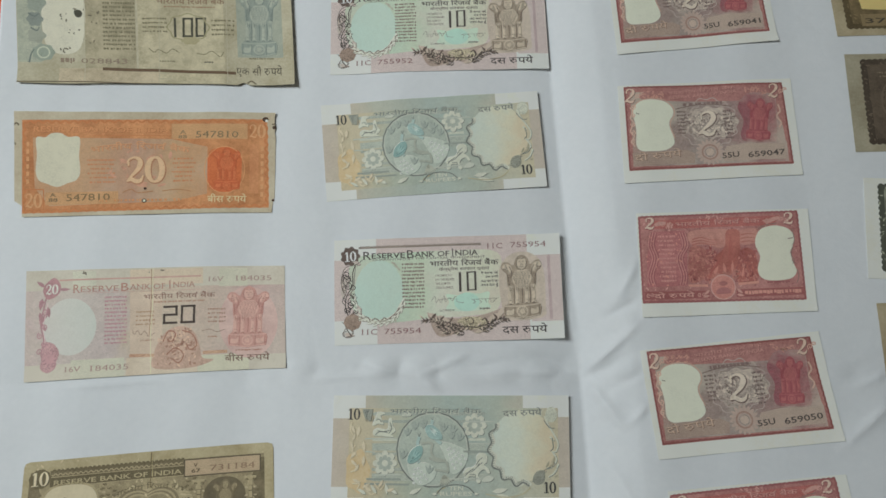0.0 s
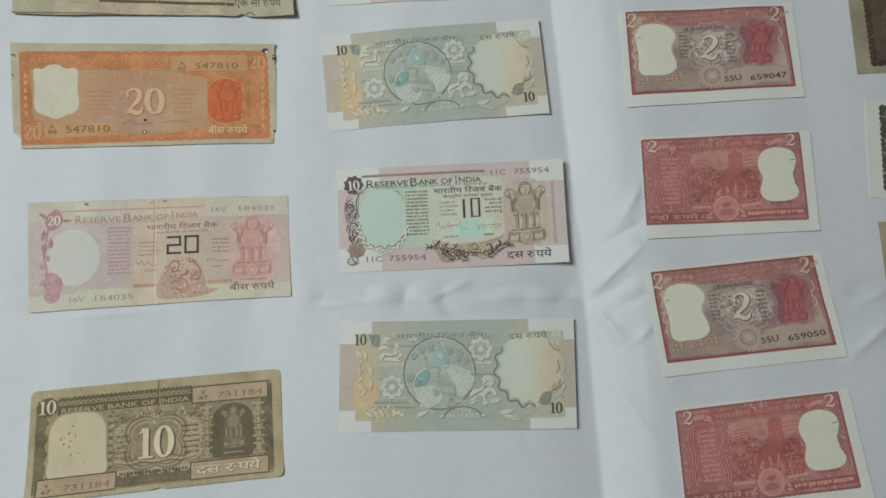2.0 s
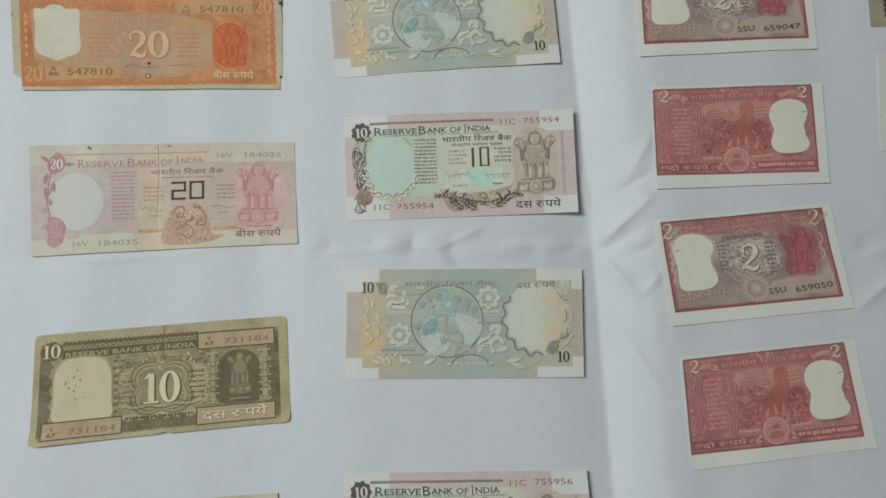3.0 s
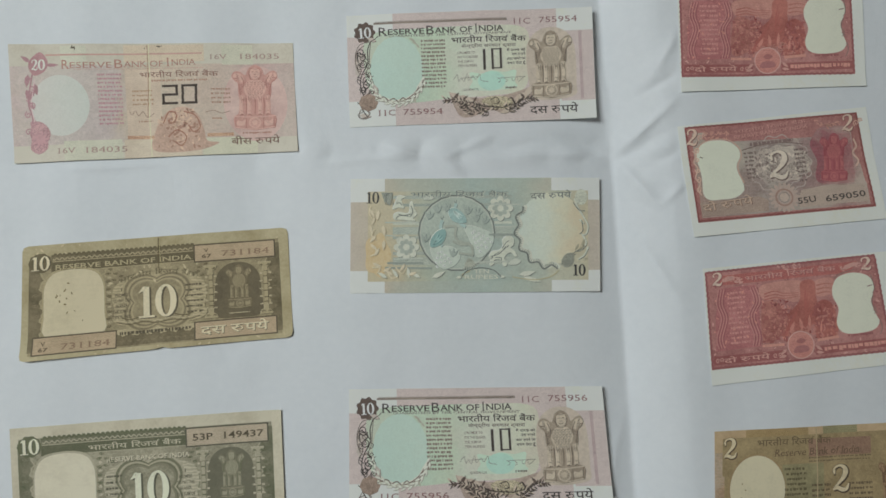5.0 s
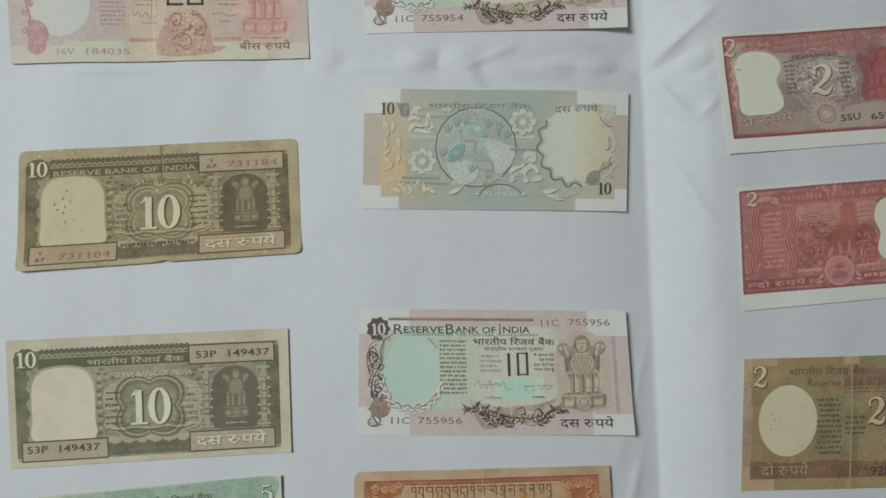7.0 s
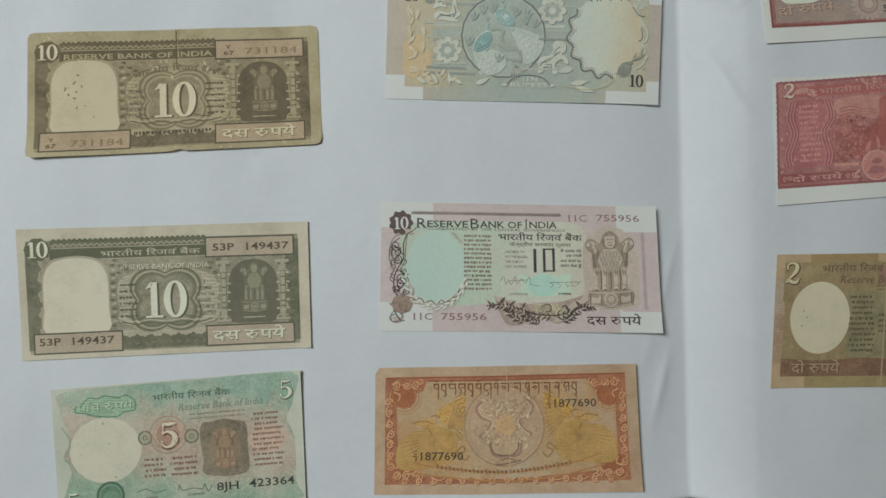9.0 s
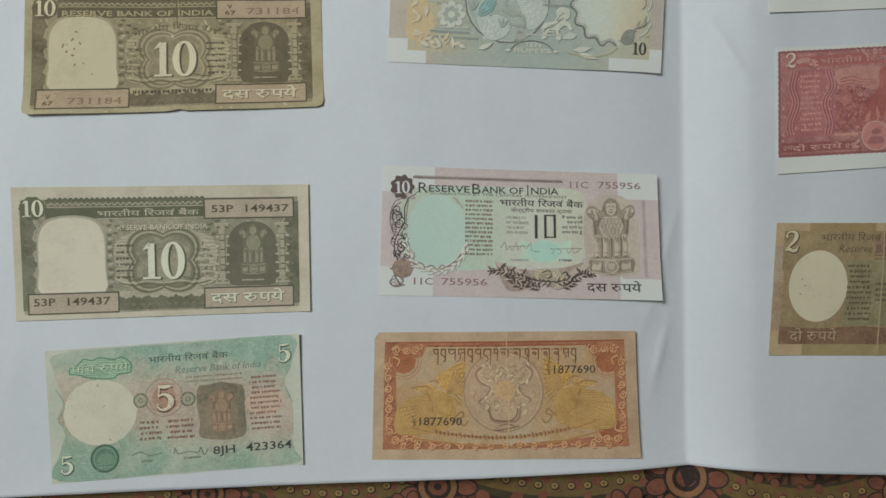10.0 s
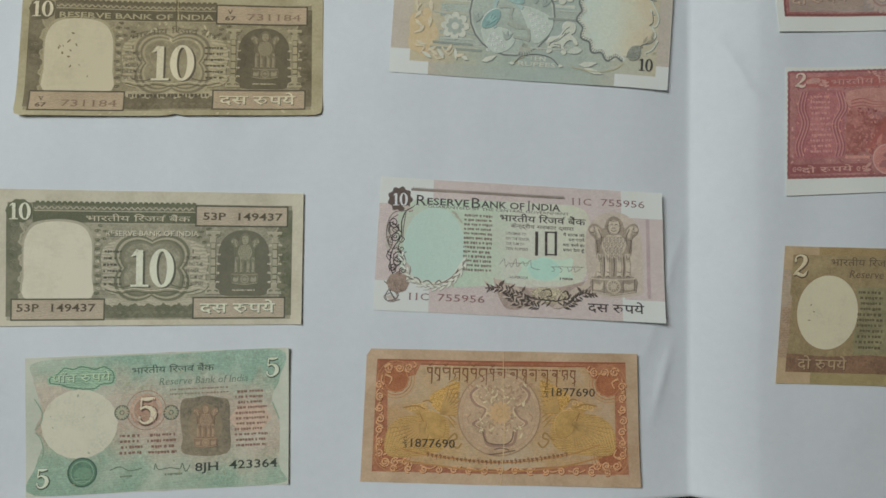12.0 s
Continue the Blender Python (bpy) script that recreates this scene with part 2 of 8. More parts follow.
def crease_z(x, y):
    z = 0.0
    for ax, ay, bx, by, amp, w in CREASES:
        dx, dy = bx - ax, by - ay
        t = ((x - ax) * dx + (y - ay) * dy) / (dx * dx + dy * dy)
        if -0.3 < t < 1.3:
            s = abs((x - ax) * dy - (y - ay) * dx) / math.hypot(dx, dy)
            if s < 5 * w:
                z += amp * math.exp(-s / w) * max(0.0, min(1.0, 1.15 - abs(2 * t - 1)))
    return z


def crumple(x, y):
    """Sharp small facets in a belt along the cross fold and round the crossing."""
    belt = math.exp(-((y + 0.0165) / 0.0075) ** 2) * (0.2 + 0.8 * math.exp(-((x + 0.02) / 0.11) ** 2))
    if x > 0.008:
        belt += 0.4 * math.exp(-((x - 0.026) / 0.012) ** 2 - ((y + 0.005) / 0.06) ** 2)
    return belt * 0.0026 * (abs(noise.noise((x * 42, y * 66, 5.0))) - 0.2)


def pressed(x, y):
    """How far the sheet is free of the notes' weight: 0 under a note, 1 beside it."""
    free = 1.0
    for quad in PLACES.values():
        inside = 1.0
        for (ax, ay), (bx, by) in zip(quad, quad[1:] + quad[:1]):
            d = ((bx - ax) * (y * 1000 - ay) - (by - ay) * (x * 1000 - ax)) / math.hypot(bx - ax, by - ay)
            inside = min(inside, max(0.0, min(1.0, 1.0 - (d + 0.5) / 4.0)))
            if not inside:
                break
        free = min(free, 1.0 - 0.9 * inside)
    return free


SHEET = (-0.351, -0.310, 0.40, 0.285)


def build_sheet():
    nx, ny = 440, 350
    x0, y0, x1, y1 = SHEET
    verts, faces = [], []
    for j in range(ny + 1):
        for i in range(nx + 1):
            u, v = i / nx, j / ny
            left = -0.3514 - 0.0625 * (y0 + v * (y1 - y0) - 0.0065)
            x = left + u * (x1 - left)
            low = low_edge(x)
            y = low + v * (y1 - low)
            z = sag(x, y) + pressed(x, y) * (1.9 * crease_z(x, y) + 1.7 * crumple(x, y)) + 0.0002 * noise.noise((x * 45, y * 45, 3.0))
            up = swell(x, y)
            verts.append((*fit_to_view(x, y, up), z + up))
    for j in range(ny):
        for i in range(nx):
            a = j * (nx + 1) + i
            faces.append((a, a + 1, a + nx + 2, a + nx + 1))
    me = bpy.data.meshes.new("white_paper_sheet")
    me.from_pydata(verts, [], faces)
    me.polygons.foreach_set("use_smooth", [True] * len(faces))
    me.materials.append(sheet_material())
    ob = new("white_paper_sheet", me)
    mod = ob.modifiers.new("thickness", "SOLIDIFY")
    mod.thickness, mod.offset = 0.0003, -1.0
    return tagged(ob, "large white chart paper sheet with fold creases, lying on printed cloth", "paper sheet")


build_sheet()


# ---- the printed cloth under the sheet ----
def disc_pts(cx, cy, rx, ry, n=20, turn=0.0):
    ca, sa = math.cos(turn), math.sin(turn)
    out = []
    for i in range(n):
        a = 2 * math.pi * i / n
        x, y = rx * math.cos(a), ry * math.sin(a)
        out.append((cx + x * ca - y * sa, cy + x * sa + y * ca))
    return out


def flat_bm(polys, z):
    bm = bmesh.new()
    for pts in polys:
        rise = [swell(x, y) for x, y in pts]
        bm.faces.new([bm.verts.new((*fit_to_view(x, y, up), z + up)) for (x, y), up in zip(pts, rise)])
    bmesh.ops.recalc_face_normals(bm, faces=bm.faces)
    for f in bm.faces:
        if f.normal.z < 0:
            f.normal_flip()
    return bm


def tiles(x0, y0, x1, y1, step=0.01):
    """A strip cut into small pieces, so that it can follow the swelling."""
    nx, ny = max(1, round((x1 - x0) / step)), max(1, round((y1 - y0) / step))
    p = lambda i, j: (x0 + (x1 - x0) * i / nx, y0 + (y1 - y0) * j / ny)  # noqa: E731
    return [(p(i, j), p(i + 1, j), p(i + 1, j + 1), p(i, j + 1)) for i in range(nx) for j in range(ny)]


def ring_polys(cx, cy, r0, r1, n=24, sx=1.0, turn=0.0):
    a, b = disc_pts(cx, cy, r0 * sx, r0, n, turn), disc_pts(cx, cy, r1 * sx, r1, n, turn)
    return [(a[i], a[(i + 1) % n], b[(i + 1) % n], b[i]) for i in range(n)]


def cloth_ground():
    n = Nodes("maroon_printed_cotton", 0.85, 0.15)
    cells = n.ramp(n.voronoi(95.0), [(0.0, C(40, 22, 16)), (0.05, C(66, 32, 24)), (0.12, C(120, 66, 50)), (0.35, C(140, 84, 60)), (0.6, C(100, 48, 38))])
    weave = n.math("MULTIPLY", n.wave(900.0, 0.5, "BANDS", "X"), n.wave(900.0, 0.5, "BANDS", "Y"))
    col = n.mix(n.grey(weave, 0.0, 1.0, 0.0, 0.35), cells, C(48, 24, 20), "MULTIPLY")
    col = n.mix(n.grey(n.noise(14.0), 0.4, 0.6), col, n.mix(0.4, col, C(70, 64, 30)))
    n.bump(n.math("ADD", weave, n.math("MULTIPLY", n.noise(40.0), 3.0)), 0.4, 0.0006)
    return n.done(col)


def build_cloth():
    nx = 120
    verts, faces = [], []
    for j in range(nx + 1):
        for i in range(nx + 1):
            x, y = -1.1 + 2.2 * i / nx, -1.15 + 2.2 * j / nx
            up = swell(x, y)
            verts.append((*fit_to_view(x, y, up), up - 0.0125 + 0.0012 * noise.noise((x * 6, y * 6, 7.0))))
    for j in range(nx):
        for i in range(nx):
            a = j * (nx + 1) + i
            faces.append((a, a + 1, a + nx + 2, a + nx + 1))
    me = bpy.data.meshes.new("printed_cloth")
    me.from_pydata(verts, [], faces)
    me.polygons.foreach_set("use_smooth", [True] * len(faces))
    me.materials.append(cloth_ground())
    cloth = tagged(new("printed_cloth", me), "maroon cotton cloth printed with gold bands, rings and flowers", "cloth")
    mod = cloth.modifiers.new("thickness", "SOLIDIFY")
    mod.thickness, mod.offset = 0.0012, -1.0
    gold, olive = engraved((84, 66, 34), (114, 92, 48), 420.0, 0.5, "cell", 0.6), ink(56, 46, 24, 0.3)
    beige, dark, rose = ink(136, 110, 66, 0.3), ink(40, 24, 17, 0.3), engraved((94, 48, 36), (128, 76, 56), 380.0, 0.5, "cell", 0.6)
    z = -0.0104

    def arc(cx, cy, r0, r1, half, n=18):
        p = lambda r, a: (cx + r * math.sin(a), cy - r * math.cos(a))  # noqa: E731
        return [(p(r0, -half + 2 * half * i / n), p(r0, -half + 2 * half * (i + 1) / n), p(r1, -half + 2 * half * (i + 1) / n), p(r1, -half + 2 * half * i / n)) for i in range(n)]

    for cx, low, r in ((-0.158, -0.312, 0.11), (-0.043, -0.304, 0.15), (0.078, -0.306, 0.10), (0.178, -0.302, 0.12), (-0.275, -0.322, 0.13)):
        # a hanging swag with a row of raised beads
        cy, half = low + r, 0.047 / r
        part("swag_band", flat_bm(arc(cx, cy, r - 0.011, r, half), z), gold, cloth, "olive gold printed swag band")
        part("swag_edge", flat_bm(arc(cx, cy, r, r + 0.0035, half) + arc(cx, cy, r - 0.0125, r - 0.011, half), z + 0.0001), olive, cloth)
        part("swag_line", flat_bm(arc(cx, cy, r + 0.0035, r + 0.0045, half), z + 0.0001), dark, cloth)
        for k in range(11):
            a = half * (-0.9 + 0.18 * k)
            px, py = cx + (r - 0.0055) * math.sin(a), cy - (r - 0.0055) * math.cos(a)
            part("bead_shade", flat_bm([disc_pts(px + 0.0002, py - 0.0002, 0.0023, 0.0021, 12, a)], z + 0.0002), dark, cloth)
            part("bead", flat_bm([disc_pts(px, py, 0.0018, 0.0015, 12, a)], z + 0.0003), beige, cloth)
            part("bead_heart", flat_bm([disc_pts(px, py, 0.0009, 0.0008, 10, a)], z + 0.0004), gold, cloth)
        part("swag_leaf_ground", flat_bm(arc(cx, cy, r + 0.005, r + 0.016, half * 0.9), z - 0.0001), ink(92, 50, 34, 0.4), cloth)
    rnd = random.Random(11)
    for cx, cy, r in ((-0.215, -0.309, 0.008), (-0.101, -0.301, 0.0095), (0.022, -0.292, 0.010), (0.128, -0.295, 0.008), (-0.33, -0.316, 0.009), (-0.115, -0.318, 0.007), (-0.005, -0.314, 0.008)):
        z += 0.00004
        petals = [disc_pts(cx + 1.5 * r * math.cos(a), cy + 1.5 * r * math.sin(a), r * 0.55, r * 0.40, 12, a) for a in [2 * math.pi * k / 9 for k in range(9)]]
        rims = [disc_pts(cx + 1.5 * r * math.cos(a), cy + 1.5 * r * math.sin(a), r * 0.64, r * 0.49, 12, a) for a in [2 * math.pi * k / 9 for k in range(9)]]
        part("petal_rim", flat_bm(rims, z + 0.0002), dark, cloth, kind="stuff")
        part("flower_petal", flat_bm(petals, z + 0.0003), rose, cloth, kind="stuff")
        part("flower_edge", flat_bm(ring_polys(cx, cy, r * 0.95, r * 1.12), z + 0.0004), dark, cloth)
        part("flower_ring", flat_bm(ring_polys(cx, cy, r * 0.7, r), z + 0.0005), ink(122, 84, 54, 0.3), cloth, "tan printed ring of a flower")
        part("flower_gap", flat_bm([disc_pts(cx, cy, r * 0.68, r * 0.66)], z + 0.0005), dark, cloth)
        part("flower_heart", flat_bm([disc_pts(cx, cy, r * 0.5, r * 0.46)], z + 0.0006), ink(104, 60, 40, 0.3), cloth)
        part("flower_eye", flat_bm([disc_pts(cx, cy, r * 0.2, r * 0.18)], z + 0.0007), dark, cloth)
    pebbles, cores = [], []
    eyes, kept = [], []
    for _ in range(5200):
        x, y, r = rnd.uniform(-0.36, 0.24), rnd.uniform(-0.345, -0.28), rnd.uniform(0.0018, 0.0042)
        if any((x - a) ** 2 + (y - c) ** 2 < (1.15 * (r + q)) ** 2 for a, c, q in kept):
            continue
        kept.append((x, y, r))
        eyes.append(disc_pts(x, y, r * 0.45, r * 0.34, 8, rnd.uniform(0, 3)))
        pebbles.append(disc_pts(x, y, r * 1.2, r, 9, rnd.uniform(0, 3)))
        cores.append(disc_pts(x, y, r * 0.92, r * 0.74, 9, rnd.uniform(0, 3)))
    part("pebble_print", flat_bm(pebbles, z - 0.0003), dark, cloth, kind="stuff")
    part("pebble_eye", flat_bm(eyes, z - 0.00032), ink(96, 46, 36, 0.3), cloth, kind="stuff")
    part("pebble_core", flat_bm(cores, z - 0.0001), rose, cloth, kind="stuff")
    # the orange border along one side
    orange = plain("orange_printed_border", C(206, 84, 36), 0.85, 60.0, 0.18)
    part("orange_border", flat_bm(tiles(-0.62, -0.15, -0.335, 0.4), z), orange, cloth, "orange-red printed border of the cloth")
    part("white_stripe", flat_bm(tiles(-0.62, 0.132, -0.33, 0.141), z + 0.0006), ink(214, 204, 190), cloth)
    part("green_stripe", flat_bm(tiles(-0.62, 0.040, -0.33, 0.054), z + 0.0006), ink(96, 130, 40), cloth)


build_cloth()


# ---- printing on the notes ----
def spiral(cx, cy, r, turns=1.4, start=0.0, way=1):
    """A scroll that winds inwards."""
    n = int(9 * turns)
    return [(cx + r * (1 - 0.82 * i / n) * math.cos(start + way * 6.283 * turns * i / n), cy + r * (1 - 0.82 * i / n) * math.sin(start + way * 6.283 * turns * i / n)) for i in range(n + 1)]


TEXTS = {}


def raw_text(body, bold):
    cu = bpy.data.curves.new("word", "FONT")
    cu.body, cu.size, cu.offset, cu.resolution_u = body, 1.0, bold, 2
    ob = new("word", cu)
    ev = ob.evaluated_get(bpy.context.evaluated_depsgraph_get())
    me = ev.to_mesh()
    vs = [(v.co.x, v.co.y) for v in me.vertices]
    fs = [tuple(p.vertices) for p in me.polygons]
    ev.to_mesh_clear()
    bpy.data.objects.remove(ob)
    return vs, fs


def hook(vs, fs, pts, width):
    """Add a thick line to a word's triangles."""
    line, n = smooth(pts, 4, False), len(vs)
    for i, (x, y) in enumerate(line):
        (ax, ay), (bx, by) = line[max(0, i - 1)], line[min(len(line) - 1, i + 1)]
        d = math.hypot(bx - ax, by - ay) or 1.0
        px, py = -(by - ay) / d * width / 2, (bx - ax) / d * width / 2
        vs += [(x + px, y + py), (x - px, y - py)]
    fs += [(n + 2 * i, n + 2 * i + 1, n + 2 * i + 3, n + 2 * i + 2) for i in range(len(line) - 1)]


def text_shape(s, bold=0.0):
    """Triangles of a word in the built-in font, from the left end of its base line; capitals get serifs, joined letters their hooks."""
    if (s, bold) not in TEXTS:
        vs, fs = raw_text(s.replace("िरज़र्व", "िरजव").replace("रूपये", "र पये").replace("रुपये", "र पये"), bold)
        if "ज़र्व" in s:
            x = max(v[0] for v in raw_text("भारतीय िरजव", bold)[0])
            top = max(v[1] for v in raw_text("व", bold)[0])
            hook(vs, fs, [(x - 0.07, top), (x - 0.10, top + 0.10), (x - 0.04, top + 0.17), (x + 0.05, top + 0.13)], 0.055)
        if "पये" in s:
            head = s[:s.index("पये")].replace("रू", "र").replace("रु", "र")
            x = max(v[0] for v in raw_text(head, bold)[0])
            end = x + 0.28
            ys = [v[1] for v in raw_text("प", bold)[0]]
            hook(vs, fs, [(x - 0.02, max(ys) - 0.03), (end, max(ys) - 0.03)], 0.06)
            mid = 0.5 * max(ys)
            hook(vs, fs, [(x - 0.14, mid + 0.03), (x, mid + 0.10), (x + 0.11, mid), (x + 0.08, mid - 0.14), (x - 0.02, mid - 0.16)], 0.06)
        if s.isascii():
            top = max(v[1] for v in vs)
            edges = {}
            for f in fs:
                for a, b in zip(f, f[1:] + f[:1]):
                    edges[min(a, b), max(a, b)] = edges.get((min(a, b), max(a, b)), 0) + 1
            for (a, b), times in edges.items():
                (ax, ay), (bx, by) = vs[a], vs[b]
                if times == 1 and abs(ay - by) < 0.004 and 0.02 < abs(ax - bx) < 0.17 and (abs(ay) < 0.02 or abs(ay - top) < 0.02):
                    lo, hi, up = min(ax, bx) - 0.05, max(ax, bx) + 0.05, (0.035 if abs(ay) < 0.02 else -0.035)
                    n = len(vs)
                    vs += [(lo, ay), (hi, ay), (hi, ay + up), (lo, ay + up)]
                    fs.append((n, n + 1, n + 2, n + 3))
        TEXTS[s, bold] = (vs, fs)
    return TEXTS[s, bold]


# strokes of old-style numerals in a unit box: x, y, breadth
NUMERALS = {
    "2": [[(0.13, 0.29, 0.05), (0.19, 0.12, 0.07), (0.45, 0.03, 0.08), (0.70, 0.10, 0.17), (0.77, 0.27, 0.24), (0.66, 0.47, 0.19), (0.42, 0.67, 0.11), (0.15, 0.87, 0.06)],
          [(0.09, 0.93, 0.05), (0.32, 0.86, 0.16), (0.58, 0.94, 0.18), (0.80, 0.91, 0.13), (0.92, 0.72, 0.03)], [(0.13, 0.27, 0.17), (0.23, 0.27, 0.17)]],
    "5": [[(0.25, 0.05, 0.06), (0.50, 0.07, 0.14), (0.86, 0.02, 0.05)], [(0.27, 0.04, 0.06), (0.22, 0.45, 0.06)],
          [(0.20, 0.46, 0.05), (0.46, 0.36, 0.08), (0.74, 0.48, 0.20), (0.78, 0.70, 0.24), (0.60, 0.92, 0.12), (0.34, 0.97, 0.07), (0.14, 0.84, 0.06)], [(0.12, 0.80, 0.16), (0.22, 0.80, 0.16)]],
    "0": [[(0.50 + 0.36 * math.cos(a), 0.5 + 0.46 * math.sin(a), 0.06 + 0.20 * abs(math.cos(a))) for a in [math.pi * k / 9 - 0.3 for k in range(19)]]],
    "1": [[(0.50, 0.01, 0.24), (0.50, 0.5, 0.24), (0.50, 0.99, 0.24)], [(0.22, 0.98, 0.06), (0.5, 0.97, 0.09), (0.78, 0.98, 0.06)], [(0.24, 0.16, 0.04), (0.5, 0.04, 0.10)]],
}


def smooth(pts, steps=5, closed=True):
    """A rounded line through a few points."""
    out, n = [], len(pts)
    for i in range(n if closed else n - 1):
        p = [pts[(i + k) % n] if closed else pts[max(0, min(n - 1, i + k))] for k in (-1, 0, 1, 2)]
        for s in range(steps):
            t = s / steps
            out.append(tuple(0.5 * (2 * p[1][k] + (p[2][k] - p[0][k]) * t + (2 * p[0][k] - 5 * p[1][k] + 4 * p[2][k] - p[3][k]) * t * t
                                    + (3 * p[1][k] - p[0][k] - 3 * p[2][k] + p[3][k]) * t ** 3) for k in (0, 1)))
    if not closed:
        out.append(pts[-1])
    return out


def homography(src, dst):
    a, b = [], []
    for (x, y), (u, v) in zip(src, dst):
        a += [[x, y, 1, 0, 0, 0, -u * x, -u * y], [0, 0, 0, x, y, 1, -v * x, -v * y]]
        b += [u, v]
    return np.append(np.linalg.solve(np.array(a, float), np.array(b, float)), 1.0).reshape(3, 3)


NX, NY = 44, 20


class Note:
    """A banknote. Its artwork is drawn on a grid whose corners (top left, top right, bottom right, bottom left) are
    art;
    the artwork is size millimetres wide and high, and is stretched to corners at place, in millimetres, set to fit the
    camera's view."""

    def __init__(self, name, label, place, art, size, paper, lift=None, folds=(), cut=None, group="banknotes laid out in rows", base=0.0003):
        self.w, self.h = size
        self.hom = homography(art, [(0, 0), (self.w, 0), (self.w, self.h), (0, self.h)])
        span = math.dist(art[0], art[1])
        self.k = self.w / span
        self.place = place
        self.lift, self.folds, self.base = lift or {}, folds, base
        self.cx, self.cy = sum(p[0] for p in place) / 4000, sum(p[1] for p in place) / 4000
        self.thing = new(name)
        self.thing.location = (self.cx, self.cy, 0.0)
        tagged(self.thing, label, "banknote", group)
        self.nodes = [[self.bare_height(i / NX, j / NY) for i in range(NX + 1)] for j in range(NY + 1)]
        self.laid, self.under = [], None
        self.seed = random.Random(name + label)
        self.sheet(paper, cut)

    def L(self, x, y):
        v = self.hom @ (x, y, 1.0)
        return v[0] / v[2], v[1] / v[2]

    def put(self, u, v, z):
        """Note millimetres (v down) to the thing's own frame in metres."""
        s, t = u / self.w, v / self.h
        (ax, ay), (bx, by), (cx, cy), (dx, dy) = self.place
        x = ((ax * (1 - s) + bx * s) * (1 - t) + (dx * (1 - s) + cx * s) * t) / 1000
        y = ((ay * (1 - s) + by * s) * (1 - t) + (dy * (1 - s) + cy * s) * t) / 1000
        # raised points are shifted to fit the camera's view
        x, y = fit_to_view(x, y, swell(x, y))
        return x - self.cx, y - self.cy, self.height(s, t) + z

    def bare_height(self, s, t):
        (ax, ay), (bx, by), (cx, cy), (dx, dy) = self.place
        x = ((ax * (1 - s) + bx * s) * (1 - t) + (dx * (1 - s) + cx * s) * t) / 1000
        y = ((ay * (1 - s) + by * s) * (1 - t) + (dy * (1 - s) + cy * s) * t) / 1000
        h = sag(x, y, True) + swell(x, y) + self.base
        for side, (amount, reach) in self.lift.items():
            d = {"right": 1 - s, "left": s, "top": t, "bottom": 1 - t, "br": (1 - s) + (1 - t), "tr": (1 - s) + t, "tl": s + t, "bl": s + 1 - t}[side]
            h += amount * max(0.0, 1 - d / reach) ** 2
        for f, amount in self.folds:
            h += amount * math.exp(-abs(s - f) / 0.03)
        return h + 0.00012 * math.sin(9 * s + self.cx * 40) * math.sin(5 * t + self.cy * 30)

    def height(self, s, t):
        """The note's height, straight between the nodes of its paper, so that print lies close on it."""
        p, q = min(max(s, 0.0), 1.0) * NX, min(max(t, 0.0), 1.0) * NY
        i, j = min(int(p), NX - 1), min(int(q), NY - 1)
        p, q, g = p - i, q - j, self.nodes
        return (g[j][i] * (1 - p) + g[j][i + 1] * p) * (1 - q) + (g[j + 1][i] * (1 - p) + g[j + 1][i + 1] * p) * q

    def sheet(self, paper, cut):
        nx, ny = NX, NY
        bm = bmesh.new()
        rows = []
        for j in range(ny + 1):
            row = []
            for i in range(nx + 1):
                u, v = self.w * i / nx, self.h * j / ny
                if cut:
                    u, v = cut(u, v, self.w, self.h)
                row.append((u, v))
            rows.append(row)
        top = [[bm.verts.new(self.put(u, v, 0.0)) for u, v in row] for row in rows]
        low = [[bm.verts.new(self.put(u, v, -0.00012)) for u, v in row] for row in rows]
        for j in range(ny):
            for i in range(nx):
                bm.faces.new((top[j][i], top[j + 1][i], top[j + 1][i + 1], top[j][i + 1])).smooth = True
                bm.faces.new((low[j][i], low[j][i + 1], low[j + 1][i + 1], low[j + 1][i])).smooth = True
        for i in range(nx):
            bm.faces.new((top[0][i], top[0][i + 1], low[0][i + 1], low[0][i]))
            bm.faces.new((top[ny][i + 1], top[ny][i], low[ny][i], low[ny][i + 1]))
        for j in range(ny):
            bm.faces.new((top[j + 1][0], top[j][0], low[j][0], low[j + 1][0]))
            bm.faces.new((top[j][nx], top[j + 1][nx], low[j + 1][nx], low[j][nx]))
        for row in (top[0], top[ny], low[0], low[ny], [r[0] for r in top], [r[nx] for r in top], [r[0] for r in low], [r[nx] for r in low]):
            for a, b in zip(row, row[1:]):
                bm.edges.get((a, b)).smooth = False
        self.paper = part("note_paper", bm, paper, self.thing)

    def add(self, name, polys, mat, label="", kind="", edge=None, off=0.28):
        """Printed shapes, each a ring of points in note millimetres; large ones are cut up so that they follow the paper.
        edge: the ink of a shaded rim printed along the lower right of the shapes."""
        if edge is not None:
            self.add("printed_shade", [[(u + off, v + off) for u, v in pts] for pts in polys], edge, kind=kind)
        bm = bmesh.new()
        for pts in polys:
            pts = [(min(max(u, 0.06), self.w - 0.06), min(max(v, 0.06), self.h - 0.06)) for u, v in pts]
            if len(pts) < 3:
                continue
            try:
                bm.faces.new([bm.verts.new((u, v, 0)) for u, v in pts])
            except ValueError:
                pass
        bmesh.ops.remove_doubles(bm, verts=bm.verts, dist=0.004)
        self.drape(bm)
        return part(name, bm, mat, self.under or self.thing, label, kind)

    def layer(self, box):
        """How high a print lies: one coat above the highest print that it overlaps."""
        top = 0
